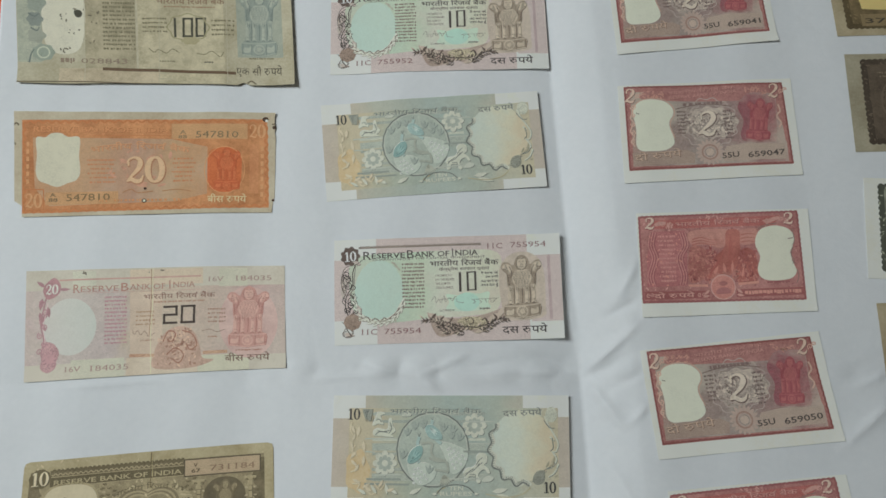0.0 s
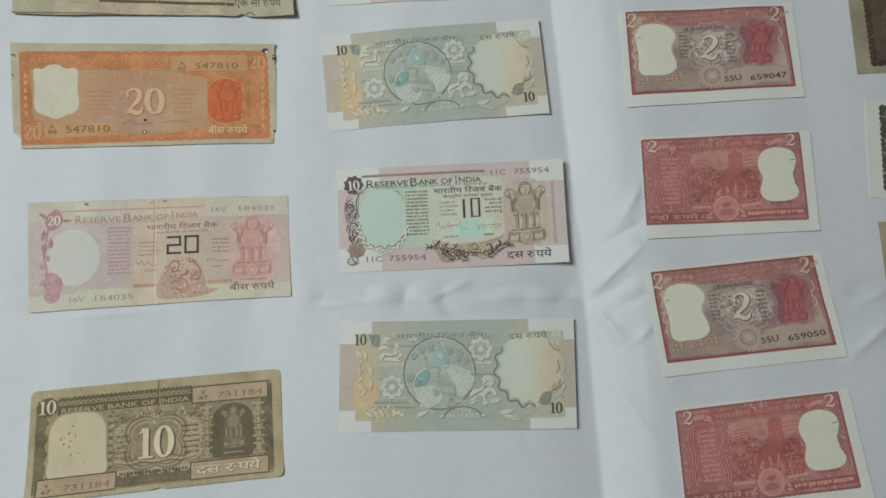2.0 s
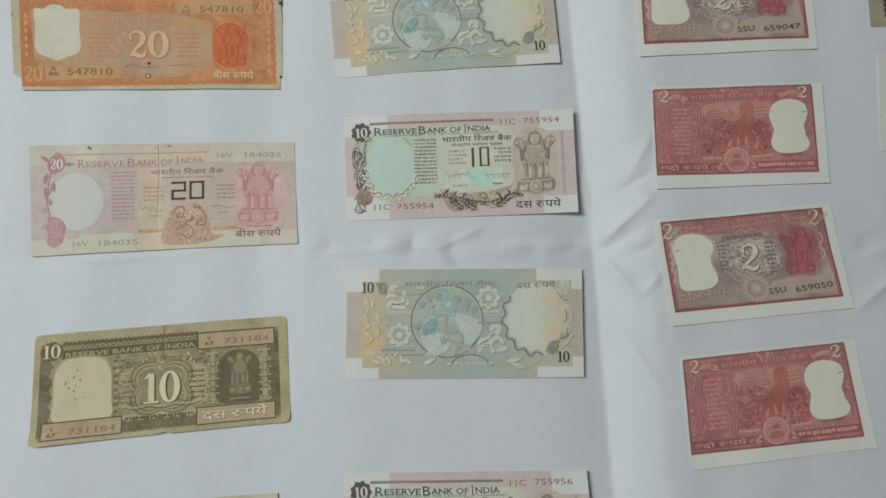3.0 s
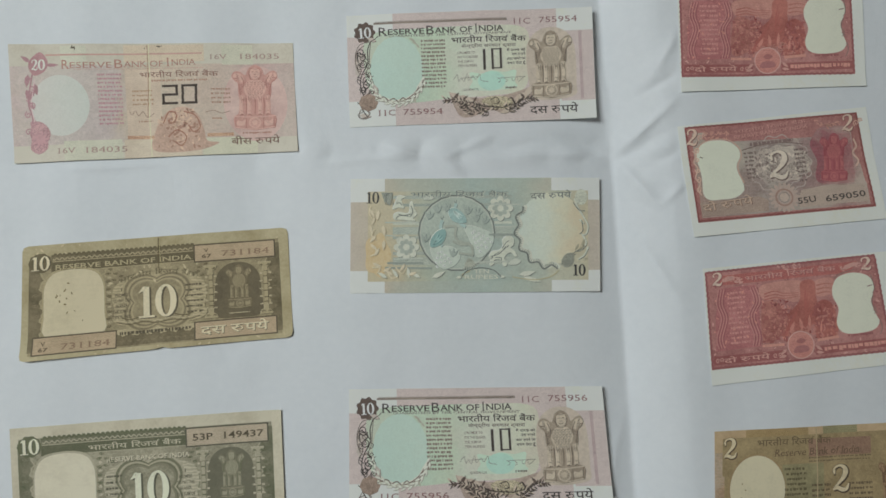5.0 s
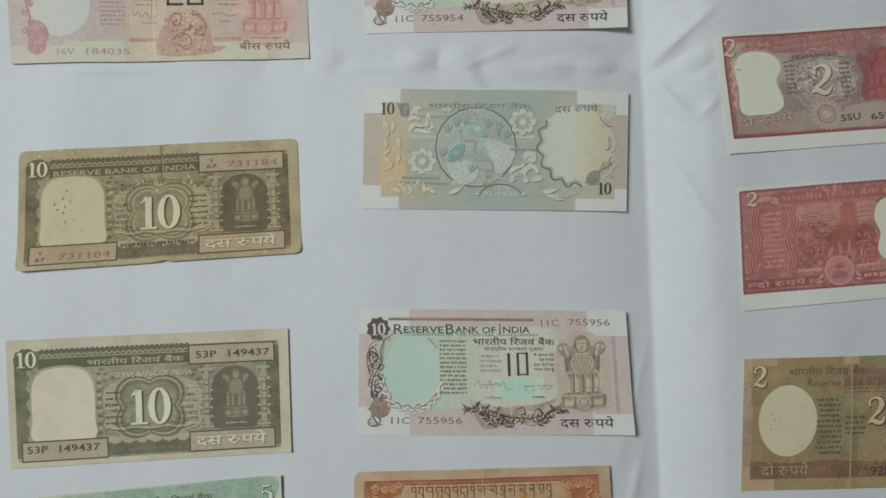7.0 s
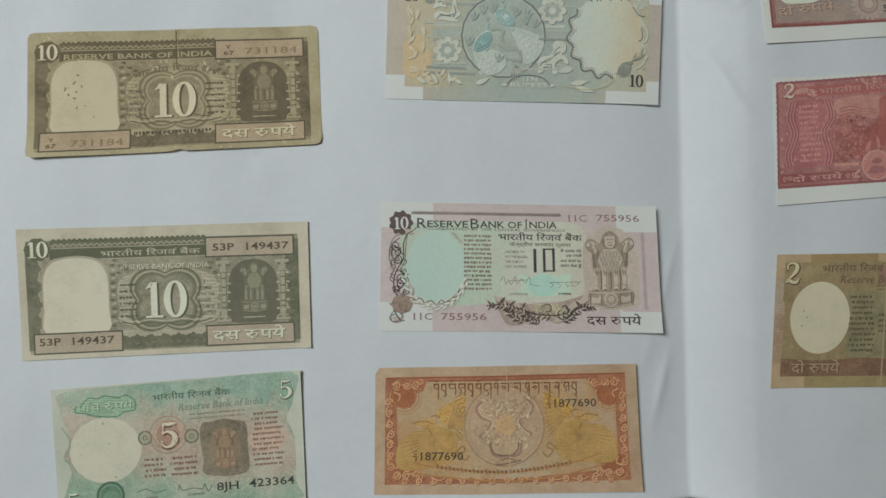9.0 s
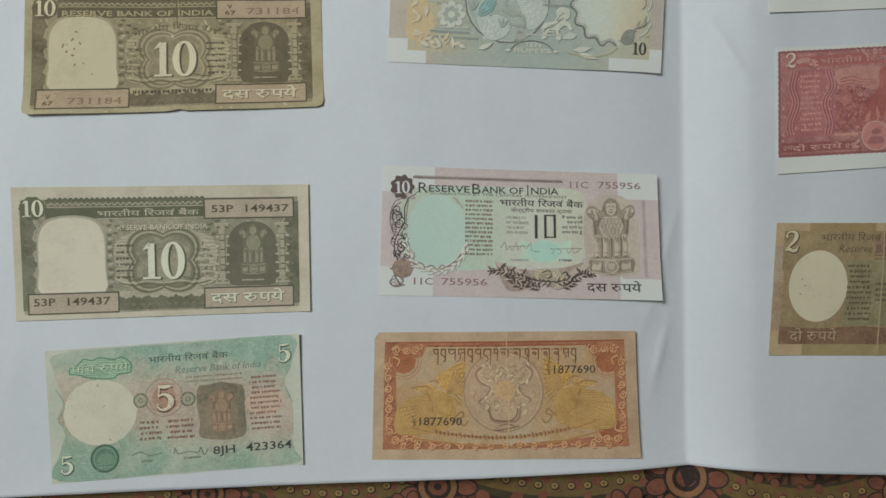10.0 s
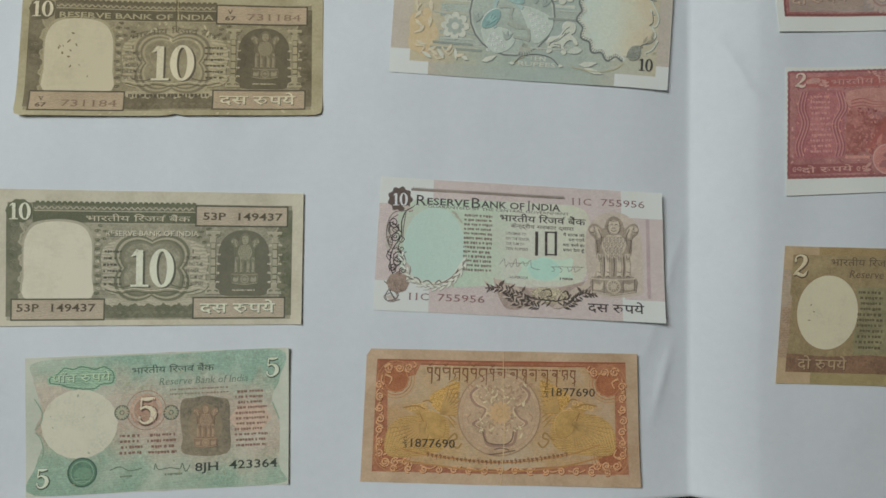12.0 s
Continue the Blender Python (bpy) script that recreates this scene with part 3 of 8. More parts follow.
        for a, c, d, e, n in self.laid:
            if n > top and a < box[2] and d > box[0] and c < box[3] and e > box[1]:
                top = n
        self.laid.append((*box, top + 1))
        return 0.000018 + 0.000007 * top

    def drape(self, bm):
        xs, ys = [v.co.x for v in bm.verts], [v.co.y for v in bm.verts]
        if not xs:
            return
        z = self.layer((min(xs), min(ys), max(xs), max(ys)))
        for axis, lo, hi, grid in ((0, min(xs), max(xs), self.w / NX), (1, min(ys), max(ys), self.h / NY)):
            c = math.floor(lo / grid + 1e-6) * grid + grid
            while c < hi - 1e-4:
                co, no = Vector((0, 0, 0)), Vector((0, 0, 0))
                co[axis], no[axis] = c, 1.0
                bmesh.ops.bisect_plane(bm, geom=bm.verts[:] + bm.edges[:] + bm.faces[:], plane_co=co, plane_no=no)
                c += grid
        big = [f for f in bm.faces if len(f.verts) > 4]
        if big:
            bmesh.ops.triangulate(bm, faces=big)
        for v in bm.verts:
            v.co = self.put(v.co.x, v.co.y, z)
        for f in bm.faces:
            f.normal_update()
            if f.normal.z < 0:
                f.normal_flip()

    # shapes, in grid units
    def rect(self, name, x0, y0, x1, y1, mat, label="", **k):
        (a, b), (c, d) = self.L(x0, y0), self.L(x1, y1)
        return self.add(name, [[(a, b), (c, b), (c, d), (a, d)]], mat, label, **k)

    def margin(self, name, l, t, r, b, mat, label="", wave=0.0, step=3.0, **k):
        """A panel inset from the note's edges by millimetres, with an even or wavy outline."""
        x0, y0, x1, y1 = l, t, self.w - r, self.h - b
        if not wave:
            pts = [(x0, y0), (x1, y0), (x1, y1), (x0, y1)]
        else:
            pts = []
            for (ax, ay), (bx, by), (nx, ny) in (((x0, y0), (x1, y0), (0, -1)), ((x1, y0), (x1, y1), (1, 0)), ((x1, y1), (x0, y1), (0, 1)), ((x0, y1), (x0, y0), (-1, 0))):
                n = max(4, int(math.dist((ax, ay), (bx, by)) / step) * 4)
                for i in range(n):
                    s, w = i / n, wave * abs(math.sin(math.pi * i / 4))
                    pts.append((ax + (bx - ax) * s + nx * w, ay + (by - ay) * s + ny * w))
        return self.add(name, [pts], mat, label, **k)

    def frame_lines(self, name, x0, y0, x1, y1, mat, width=0.5):
        (a, b), (c, d) = self.L(x0, y0), self.L(x1, y1)
        w = width
        self.add(name, [[(a, b), (c, b), (c, b + w), (a, b + w)], [(a, d - w), (c, d - w), (c, d), (a, d)],
                        [(a, b + w), (a + w, b + w), (a + w, d - w), (a, d - w)], [(c - w, b + w), (c, b + w), (c, d - w), (c - w, d - w)]], mat)

    def oval(self, name, x, y, rx, ry, mat, label="", n=32, bumps=0, depth=0.0, **k):
        u, v = self.L(x, y)
        pts = []
        for i in range(n):
            a = 2 * math.pi * i / n
            q = 1 + depth * math.cos(bumps * a)
            pts.append((u + rx * self.k * q * math.cos(a), v + ry * self.k * q * math.sin(a)))
        return self.add(name, [pts], mat, label, **k)

    def ring(self, name, x, y, r, width, mat, sx=1.0, n=36, bumps=0, depth=0.0, **k):
        u, v = self.L(x, y)
        r, width = r * self.k, width * self.k
        q = lambda i: 1 + depth * math.cos(bumps * 2 * math.pi * i / n)  # noqa: E731
        p = lambda i, rr: (u + sx * rr * q(i) * math.cos(2 * math.pi * i / n), v + rr * q(i) * math.sin(2 * math.pi * i / n))  # noqa: E731
        return self.add(name, [[p(i, r - width), p(i + 1, r - width), p(i + 1, r), p(i, r)] for i in range(n)], mat, **k)

    def blob(self, name, pts, mat, label="", rounded=True, **k):
        pts = [self.L(*p) for p in pts]
        return self.add(name, [smooth(pts) if rounded else pts], mat, label, **k)

    def ribbon(self, pts, width, taper=0.0, rounded=True):
        line = smooth(pts, 5, False) if rounded else pts
        quads, n = [], len(line)
        left, right = [], []
        for i, (x, y) in enumerate(line):
            ax, ay = line[max(0, i - 1)]
            bx, by = line[min(n - 1, i + 1)]
            d = math.hypot(bx - ax, by - ay) or 1.0
            w = width / 2 * (1 - taper * i / max(1, n - 1))
            left.append((x - (by - ay) / d * w, y + (bx - ax) / d * w))
            right.append((x + (by - ay) / d * w, y - (bx - ax) / d * w))
        for i in range(n - 1):
            quads.append([left[i], left[i + 1], right[i + 1], right[i]])
        return quads

    def stroke(self, name, lines, width, mat, label="", taper=0.0, rounded=True, **k):
        quads = []
        for pts in lines:
            quads += self.ribbon([self.L(*p) for p in pts], width * self.k, taper, rounded)
        if len(lines) > 1:
            k.setdefault("kind", "stuff")
        return self.add(name, quads, mat, label, **k)

    def leaves(self, name, items, mat, **k):
        """Pointed leaves: x, y, turn in degrees, length, width."""
        polys = []
        if len(items) > 1:
            k.setdefault("kind", "stuff")
        for x, y, turn, length, wide in items:
            u, v = self.L(x, y)
            ca, sa = math.cos(radians(turn)), math.sin(radians(turn))
            pts = [(0, 0), (0.3, 0.42), (0.62, 0.40), (1, 0), (0.62, -0.30), (0.3, -0.36)]
            polys.append([(u + (p * length * ca - q * wide * sa) * self.k, v + (p * length * sa + q * wide * ca) * self.k) for p, q in pts])
        return self.add(name, polys, mat, **k)

    def rosette(self, name, x, y, r, petals, mat, inner=0.45, edge=None):
        polys = []
        for i in range(petals):
            a = 360 * i / petals
            ca, sa = math.cos(radians(a)), math.sin(radians(a))
            u, v = self.L(x, y)
            rr = r * self.k
            pts = disc_pts(0.68 * rr, 0, 0.34 * rr, 0.75 * rr * math.sin(math.pi / petals), 10)
            polys.append([(u + p * ca - q * sa, v + p * sa + q * ca) for p, q in pts])
        u, v = self.L(x, y)
        polys.append(disc_pts(u, v, r * self.k * inner * 0.6, r * self.k * inner * 0.6, 14))
        return self.add(name, polys, mat, edge=edge, kind="stuff")

    def wavy(self, name, x0, y0, x1, y1, amp, waves, width, mat, **k):
        n = max(8, int(waves * 6))
        pts = []
        d = math.dist((x0, y0), (x1, y1))
        nx, ny = -(y1 - y0) / d, (x1 - x0) / d
        for i in range(n + 1):
            s = i / n
            w = amp * math.sin(2 * math.pi * waves * s)
            pts.append(self.L(x0 + (x1 - x0) * s + nx * w, y0 + (y1 - y0) * s + ny * w))
        return self.add(name, self.ribbon(pts, width * self.k, 0, False), mat, **k)

    def bars(self, name, x0, y0, x1, y1, rows, mat, fill=0.5, gap=0.16, ragged=0.0):
        """Lines of writing too small to read."""
        (a, b), (c, d) = self.L(x0, y0), self.L(x1, y1)
        step = (d - b) / rows
        polys = []
        for i in range(rows):
            y = b + step * (i + 0.5 - fill / 2)
            x = a + (c - a) * ragged * self.seed.random() * 0.5
            end = c - (c - a) * ragged * self.seed.random() * 0.5
            while x < end - 0.3:
                w = min(self.seed.uniform(0.22, 0.6) * max(step, 0.8), end - x)
                t = step * fill * self.seed.uniform(0.75, 1.1)
                polys.append([(x, y), (x + w, y + 0.05 * t), (x + w * 0.97, y + t), (x + 0.02, y + t * 0.94)])
                x += w + gap * self.seed.choice((0.45, 0.6, 0.8, 2.2)) * max(step, 0.8)
        return self.add(name, polys, mat, kind="stuff")

    def specks(self, name, boxes, size, mat, count):
        """Broken ornament: many small marks scattered in boxes."""
        polys = []
        for x0, y0, x1, y1 in boxes:
            for _ in range(count):
                u, v = self.L(self.seed.uniform(x0, x1), self.seed.uniform(y0, y1))
                r = size * self.k * self.seed.uniform(0.5, 1.2)
                polys.append(disc_pts(u, v, r * self.seed.uniform(0.7, 1.8), r * 0.6, 7, self.seed.uniform(0, 3.1)))
        return self.add(name, polys, mat, kind="stuff")

    def word(self, name, s, x0, y0, x1, height, mat, label="", bold=0.0, turn=0.0, slant=0.0, shadow=None, arc=0.0, **k):
        """Writing whose base line starts at (x0, y0), as wide as from x0 to x1, with letters of the given height."""
        vs, fs = text_shape(s, bold)
        wide = max(v[0] for v in vs) - min(v[0] for v in vs)
        left = min(v[0] for v in vs)
        u0, v0 = self.L(x0, y0)
        mm = (x1 - x0) * self.k
        sx, sy = mm / wide, height * self.k / 0.73
        ca, sa = math.cos(radians(turn)), math.sin(radians(turn))

        def lay(du, dv):
            bm = bmesh.new()
            bv = []
            for x, y in vs:
                p, q = (x - left) * sx + slant * y * sy, -y * sy
                if arc:
                    q += arc * self.k * ((2 * p / mm - 1) ** 2 - 1)
                bv.append(bm.verts.new((u0 + du + p * ca - q * sa, v0 + dv + p * sa + q * ca, 0)))
            for f in fs:
                try:
                    bm.faces.new([bv[i] for i in f])
                except ValueError:
                    pass
            return bm

        if shadow:
            bm = lay(0.35, 0.35)
            self.drape(bm)
            part("printed_shade", bm, shadow, self.thing)
        bm = lay(0, 0)
        self.drape(bm)
        return part(name, bm, mat, self.thing, label)

    def square_digits(self, name, s, x0, y0, x1, y1, mat, w=8.0):
        """Squared numerals with thin cross strokes."""
        n = len(s)
        each = (x1 - x0) / n
        polys = []
        seg = {"0": "abcdef", "1": "B", "2": "abged"}
        for i, ch in enumerate(s):
            l, r, m = x0 + i * each + each * 0.07, x0 + (i + 1) * each - each * 0.09, (y0 + y1) / 2
            t = w * 0.8
            boxes = {"a": (l, y0, r, y0 + t), "d": (l, y1 - t, r, y1), "g": (l, m - t / 2, r, m + t / 2), "b": (r - w, y0, r, m), "c": (r - w, m, r, y1),
                     "e": (l, m, l + w, y1), "f": (l, y0, l + w, m), "B": (l + 0.40 * (r - l), y0, l + 0.40 * (r - l) + w * 1.1, y1)}
            for c in seg[ch]:
                a, b, e, f = boxes[c]
                p, q = self.L(a, b), self.L(e, f)
                polys.append([(p[0], p[1]), (q[0], p[1]), (q[0], q[1]), (p[0], q[1])])
        return self.add(name, polys, mat)

    def serif_ten(self, name, x0, y0, x1, y1, mat, shade=None, digits="10"):
        """Tall numerals with serifs: a slab-footed one and an oval nought."""
        def lay(off, m, nm):
            h, w = y1 - y0, x1 - x0
            polys = []
            r = lambda a, b, c, d: polys.append([self.L(a + off, b + off), self.L(c + off, b + off), self.L(c + off, d + off), self.L(a + off, d + off)])  # noqa: E731
            sx = x0 + 0.13 * w
            r(sx, y0 + 0.02 * h, sx + 0.16 * w, y1 - 0.05 * h)
            r(x0, y1 - 0.06 * h, sx + 0.29 * w, y1)
            polys.append([self.L(sx + off, y0 + off), self.L(sx + 0.05 * w + off, y0 + off), self.L(sx + off, y0 + 0.16 * h + off), self.L(x0 + off, y0 + 0.2 * h + off)])
            cx, cy, rx, ry = x0 + 0.72 * w, (y0 + y1) / 2, 0.28 * w, h * 0.52
            a = [self.L(cx + off + rx * math.cos(t), cy + off + ry * math.sin(t)) for t in [2 * math.pi * i / 28 for i in range(28)]]
            b = [self.L(cx + off + rx * 0.42 * math.cos(t), cy + off + ry * 0.86 * math.sin(t)) for t in [2 * math.pi * i / 28 for i in range(28)]]
            polys.extend([a[i], a[(i + 1) % 28], b[(i + 1) % 28], b[i]] for i in range(28))
            self.add(nm, polys, m)
        if shade:
            lay((x1 - x0) * 0.05, shade, "printed_shade")
        lay(0, mat, name)

    def numerals(self, name, s, x0, y0, x1, y1, mat, rim=None, grow=0.055, label=""):
        """Old-style numerals with thick and thin strokes, with a dark rim that is heavier on the lower right."""
        each = (x1 - x0) / len(s)

        def lay(extra, off, m, nm, text=""):
            quads = []
            for i, ch in enumerate(s):
                for pts in NUMERALS[ch]:
                    xy, wide = smooth([p[:2] for p in pts], 4, False), smooth([(p[2], 0.0) for p in pts], 4, False)
                    left, right = [], []
                    for k, (px, py) in enumerate(xy):
                        (ax, ay), (bx, by) = xy[max(0, k - 1)], xy[min(len(xy) - 1, k + 1)]
                        dx, dy = (bx - ax) * each, (by - ay) * (y1 - y0)
                        d = math.hypot(dx, dy) or 1.0
                        w = (wide[k][0] / 2 + extra) * each
                        cx, cy = x0 + (i + px) * each + off, y0 + py * (y1 - y0) + off
                        left.append(self.L(cx - dy / d * w, cy + dx / d * w))
                        right.append(self.L(cx + dy / d * w, cy - dx / d * w))
                    quads += [[left[k], left[k + 1], right[k + 1], right[k]] for k in range(len(xy) - 1)]
            return self.add(nm, quads, m, text)

        if rim:
            lay(grow, each * 0.03, rim, "printed_shade")
        return lay(0.015, 0.0, mat, name, label)

    def emboss(self, name, pts, mat, dark, light, off=0.28, rounded=True):
        """A shape printed as if raised: a light rim towards the upper left and a dark one towards the lower right."""
        pts = [self.L(*p) for p in pts]
        pts = smooth(pts) if rounded else pts
        self.add("printed_shade", [[(u + off, v + off) for u, v in pts]], dark)
        self.add("printed_light", [[(u - off, v - off) for u, v in pts]], light)
        return self.add(name, [pts], mat)

    def capital(self, x, y, w, h, dark, mid, light, pedestal=True):
        """The pillar-capital emblem as plain stone shapes: three blunt heads, ruffed chest, four legs, drum with a wheel."""
        P = lambda a, b: (x + a * w, y + b * h)  # noqa: E731
        body = self.blob("emblem", [P(*p) for p in ((0.03, 0.14), (0.10, 0.07), (0.22, 0.08), (0.31, 0.13), (0.38, 0.09), (0.41, 0.02), (0.53, -0.01), (0.65, 0.02), (0.68, 0.09), (0.75, 0.13), (0.84, 0.08), (0.95, 0.07),
                                                         (1.0, 0.14), (0.96, 0.21), (0.88, 0.26), (0.87, 0.40), (0.84, 0.55), (0.86, 0.74), (0.88, 0.78), (0.16, 0.78), (0.18, 0.74), (0.20, 0.55), (0.17, 0.40), (0.16, 0.26), (0.08, 0.21))],
                  mid, "printed pillar capital emblem", edge=dark)
        self.under = body
        self.blob("emblem_mane", [P(*p) for p in ((0.35, 0.10), (0.41, 0.01), (0.53, -0.03), (0.65, 0.01), (0.71, 0.10), (0.71, 0.22), (0.63, 0.31), (0.53, 0.34), (0.43, 0.31), (0.35, 0.22))], mid, edge=dark, off=0.12)
        self.blob("emblem_head", [P(*p) for p in ((0.43, 0.05), (0.53, 0.02), (0.63, 0.05), (0.64, 0.14), (0.58, 0.20), (0.48, 0.20), (0.42, 0.14))], light)
        for sx in (1, -1):
            q = lambda a, b: P(0.53 + sx * (a - 0.53), b)  # noqa: E731
            self.blob("emblem_side_head", [q(0.06, 0.15), q(0.12, 0.10), q(0.24, 0.12), q(0.29, 0.20), q(0.24, 0.25), q(0.15, 0.21)], light)
            self.stroke("emblem_side_line", [[q(0.08, 0.18), q(0.15, 0.18)], [q(0.23, 0.14), q(0.29, 0.24), q(0.27, 0.34)], [q(0.19, 0.28), q(0.22, 0.42), q(0.22, 0.56)]], w * 0.018, dark)
        self.blob("emblem_chest", [P(*p) for p in ((0.40, 0.22), (0.66, 0.22), (0.76, 0.32), (0.72, 0.44), (0.53, 0.52), (0.34, 0.44), (0.30, 0.32))], light)
        tuft = []
        for j in range(8):
            for i in range(7 - j // 2):
                a, c = 0.53 + (i - (6 - j // 2) / 2) * 0.072, 0.235 + 0.034 * j
                tuft.append([P(a - 0.026, c), P(a, c + 0.026), P(a + 0.026, c)])
        for sx in (1, -1):
            for j in range(7):
                tuft.append([P(0.53 + sx * 0.27, 0.27 + 0.036 * j), P(0.53 + sx * 0.305, 0.295 + 0.036 * j), P(0.53 + sx * 0.335, 0.275 + 0.036 * j)])
                tuft.append([P(0.53 + sx * 0.40, 0.105 + 0.018 * j), P(0.53 + sx * (0.37 - 0.01 * j), 0.12 + 0.018 * j)])
        self.stroke("emblem_ruff", tuft, w * 0.011, dark)
        self.stroke("emblem_mane_line", [[P(0.43, 0.04), P(0.41, 0.12), P(0.45, 0.21)], [P(0.63, 0.04), P(0.65, 0.12), P(0.61, 0.21)], [P(0.46, 0.085), P(0.49, 0.075), P(0.515, 0.09)], [P(0.545, 0.09), P(0.57, 0.075), P(0.60, 0.085)], [P(0.50, 0.13), P(0.53, 0.12), P(0.56, 0.13)], [P(0.48, 0.155), P(0.53, 0.165), P(0.58, 0.155)], [P(0.43, 0.02), P(0.53, 0.035), P(0.63, 0.02)]] + [[P(0.53 + 0.105 * math.cos(t), 0.11 + 0.085 * math.sin(t)), P(0.53 + 0.15 * math.cos(t), 0.11 + 0.115 * math.sin(t))] for t in [0.2 * k for k in range(-1, 18)]], w * 0.011, dark)
        self.stroke("emblem_leg", [[P(a, 0.46), P(a + b, 0.62), P(a + b * 0.4, 0.76)] for a, b in ((0.26, -0.02), (0.42, -0.01), (0.64, 0.01), (0.80, 0.02))], w * 0.105, light)
        self.stroke("emblem_leg_shade", [[P(a + 0.035, 0.5), P(a + b + 0.035, 0.62), P(a + b * 0.4 + 0.035, 0.75)] for a, b in ((0.26, -0.02), (0.42, -0.01), (0.64, 0.01), (0.80, 0.02))], w * 0.022, mid)
        self.stroke("emblem_paw", [[P(a - 0.035, 0.775), P(a, 0.757), P(a + 0.035, 0.775)] for a in (0.25, 0.42, 0.64, 0.81)], w * 0.022, dark)
        self.stroke("emblem_leg_gap", [[P(a, 0.50), P(a + 0.012, 0.64), P(a, 0.76)] for a in (0.34, 0.53, 0.72)], w * 0.024, dark, taper=0.3)
        self.stroke("emblem_leg_line", [[P(a + d, 0.47 + 0.02 * (k % 3)), P(a + d * 0.8, 0.54 + 0.03 * (k % 2))] for a in (0.26, 0.42, 0.64, 0.80) for k, d in enumerate((-0.03, -0.01, 0.012, 0.03))] + [[P(a - 0.03, 0.70), P(a + 0.03, 0.71)] for a in (0.25, 0.42, 0.64, 0.81)], w * 0.010, dark)
        if pedestal:
            self.blob("emblem_drum", [P(0.10, 0.78), P(0.96, 0.78), P(0.99, 0.84), P(0.96, 0.97), P(0.53, 1.01), P(0.10, 0.97), P(0.07, 0.84)], mid, rounded=False, edge=dark)
            self.stroke("emblem_drum_rim", [[P(0.09, 0.79), P(0.53, 0.805), P(0.97, 0.79)], [P(0.10, 0.965), P(0.53, 1.0), P(0.96, 0.965)]], w * 0.022, light)
            cx, cy = P(0.53, 0.895)
            self.ring("emblem_wheel", cx, cy, w * 0.14, w * 0.03, light)
            self.stroke("emblem_spoke", [[(cx, cy), (cx + w * 0.125 * math.cos(k * 0.524), cy + w * 0.125 * math.sin(k * 0.524))] for k in range(12)], w * 0.012, light)
            self.stroke("emblem_drum_line", [[P(0.12, 0.80), P(0.12, 0.965)], [P(0.345, 0.82), P(0.345, 0.985)], [P(0.715, 0.82), P(0.715, 0.985)], [P(0.94, 0.80), P(0.94, 0.965)]], w * 0.014, dark)
            self.ring("emblem_wheel_hub", cx, cy, w * 0.06, w * 0.035, light, n=16)
            self.blob("emblem_beast", [P(0.14, 0.93), P(0.16, 0.86), P(0.26, 0.87), P(0.32, 0.84), P(0.32, 0.90), P(0.28, 0.94)], light)
            self.blob("emblem_beast", [P(0.74, 0.94), P(0.74, 0.86), P(0.84, 0.87), P(0.91, 0.84), P(0.92, 0.92), P(0.88, 0.94)], light)
        self.under = None


# ---- the notes ----
# papers
fresh_white = note_paper("fresh_note_paper", (212, 215, 208), (204, 206, 199), 0.3)
cream_white = note_paper("cream_note_paper", (206, 209, 206), (197, 200, 195), 0.4)
aged_olive = note_paper("soiled_olive_note_paper", (172, 164, 136), (148, 136, 106), 0.8)
aged_grey = note_paper("worn_grey_note_paper", (186, 182, 168), (170, 164, 148), 0.6)


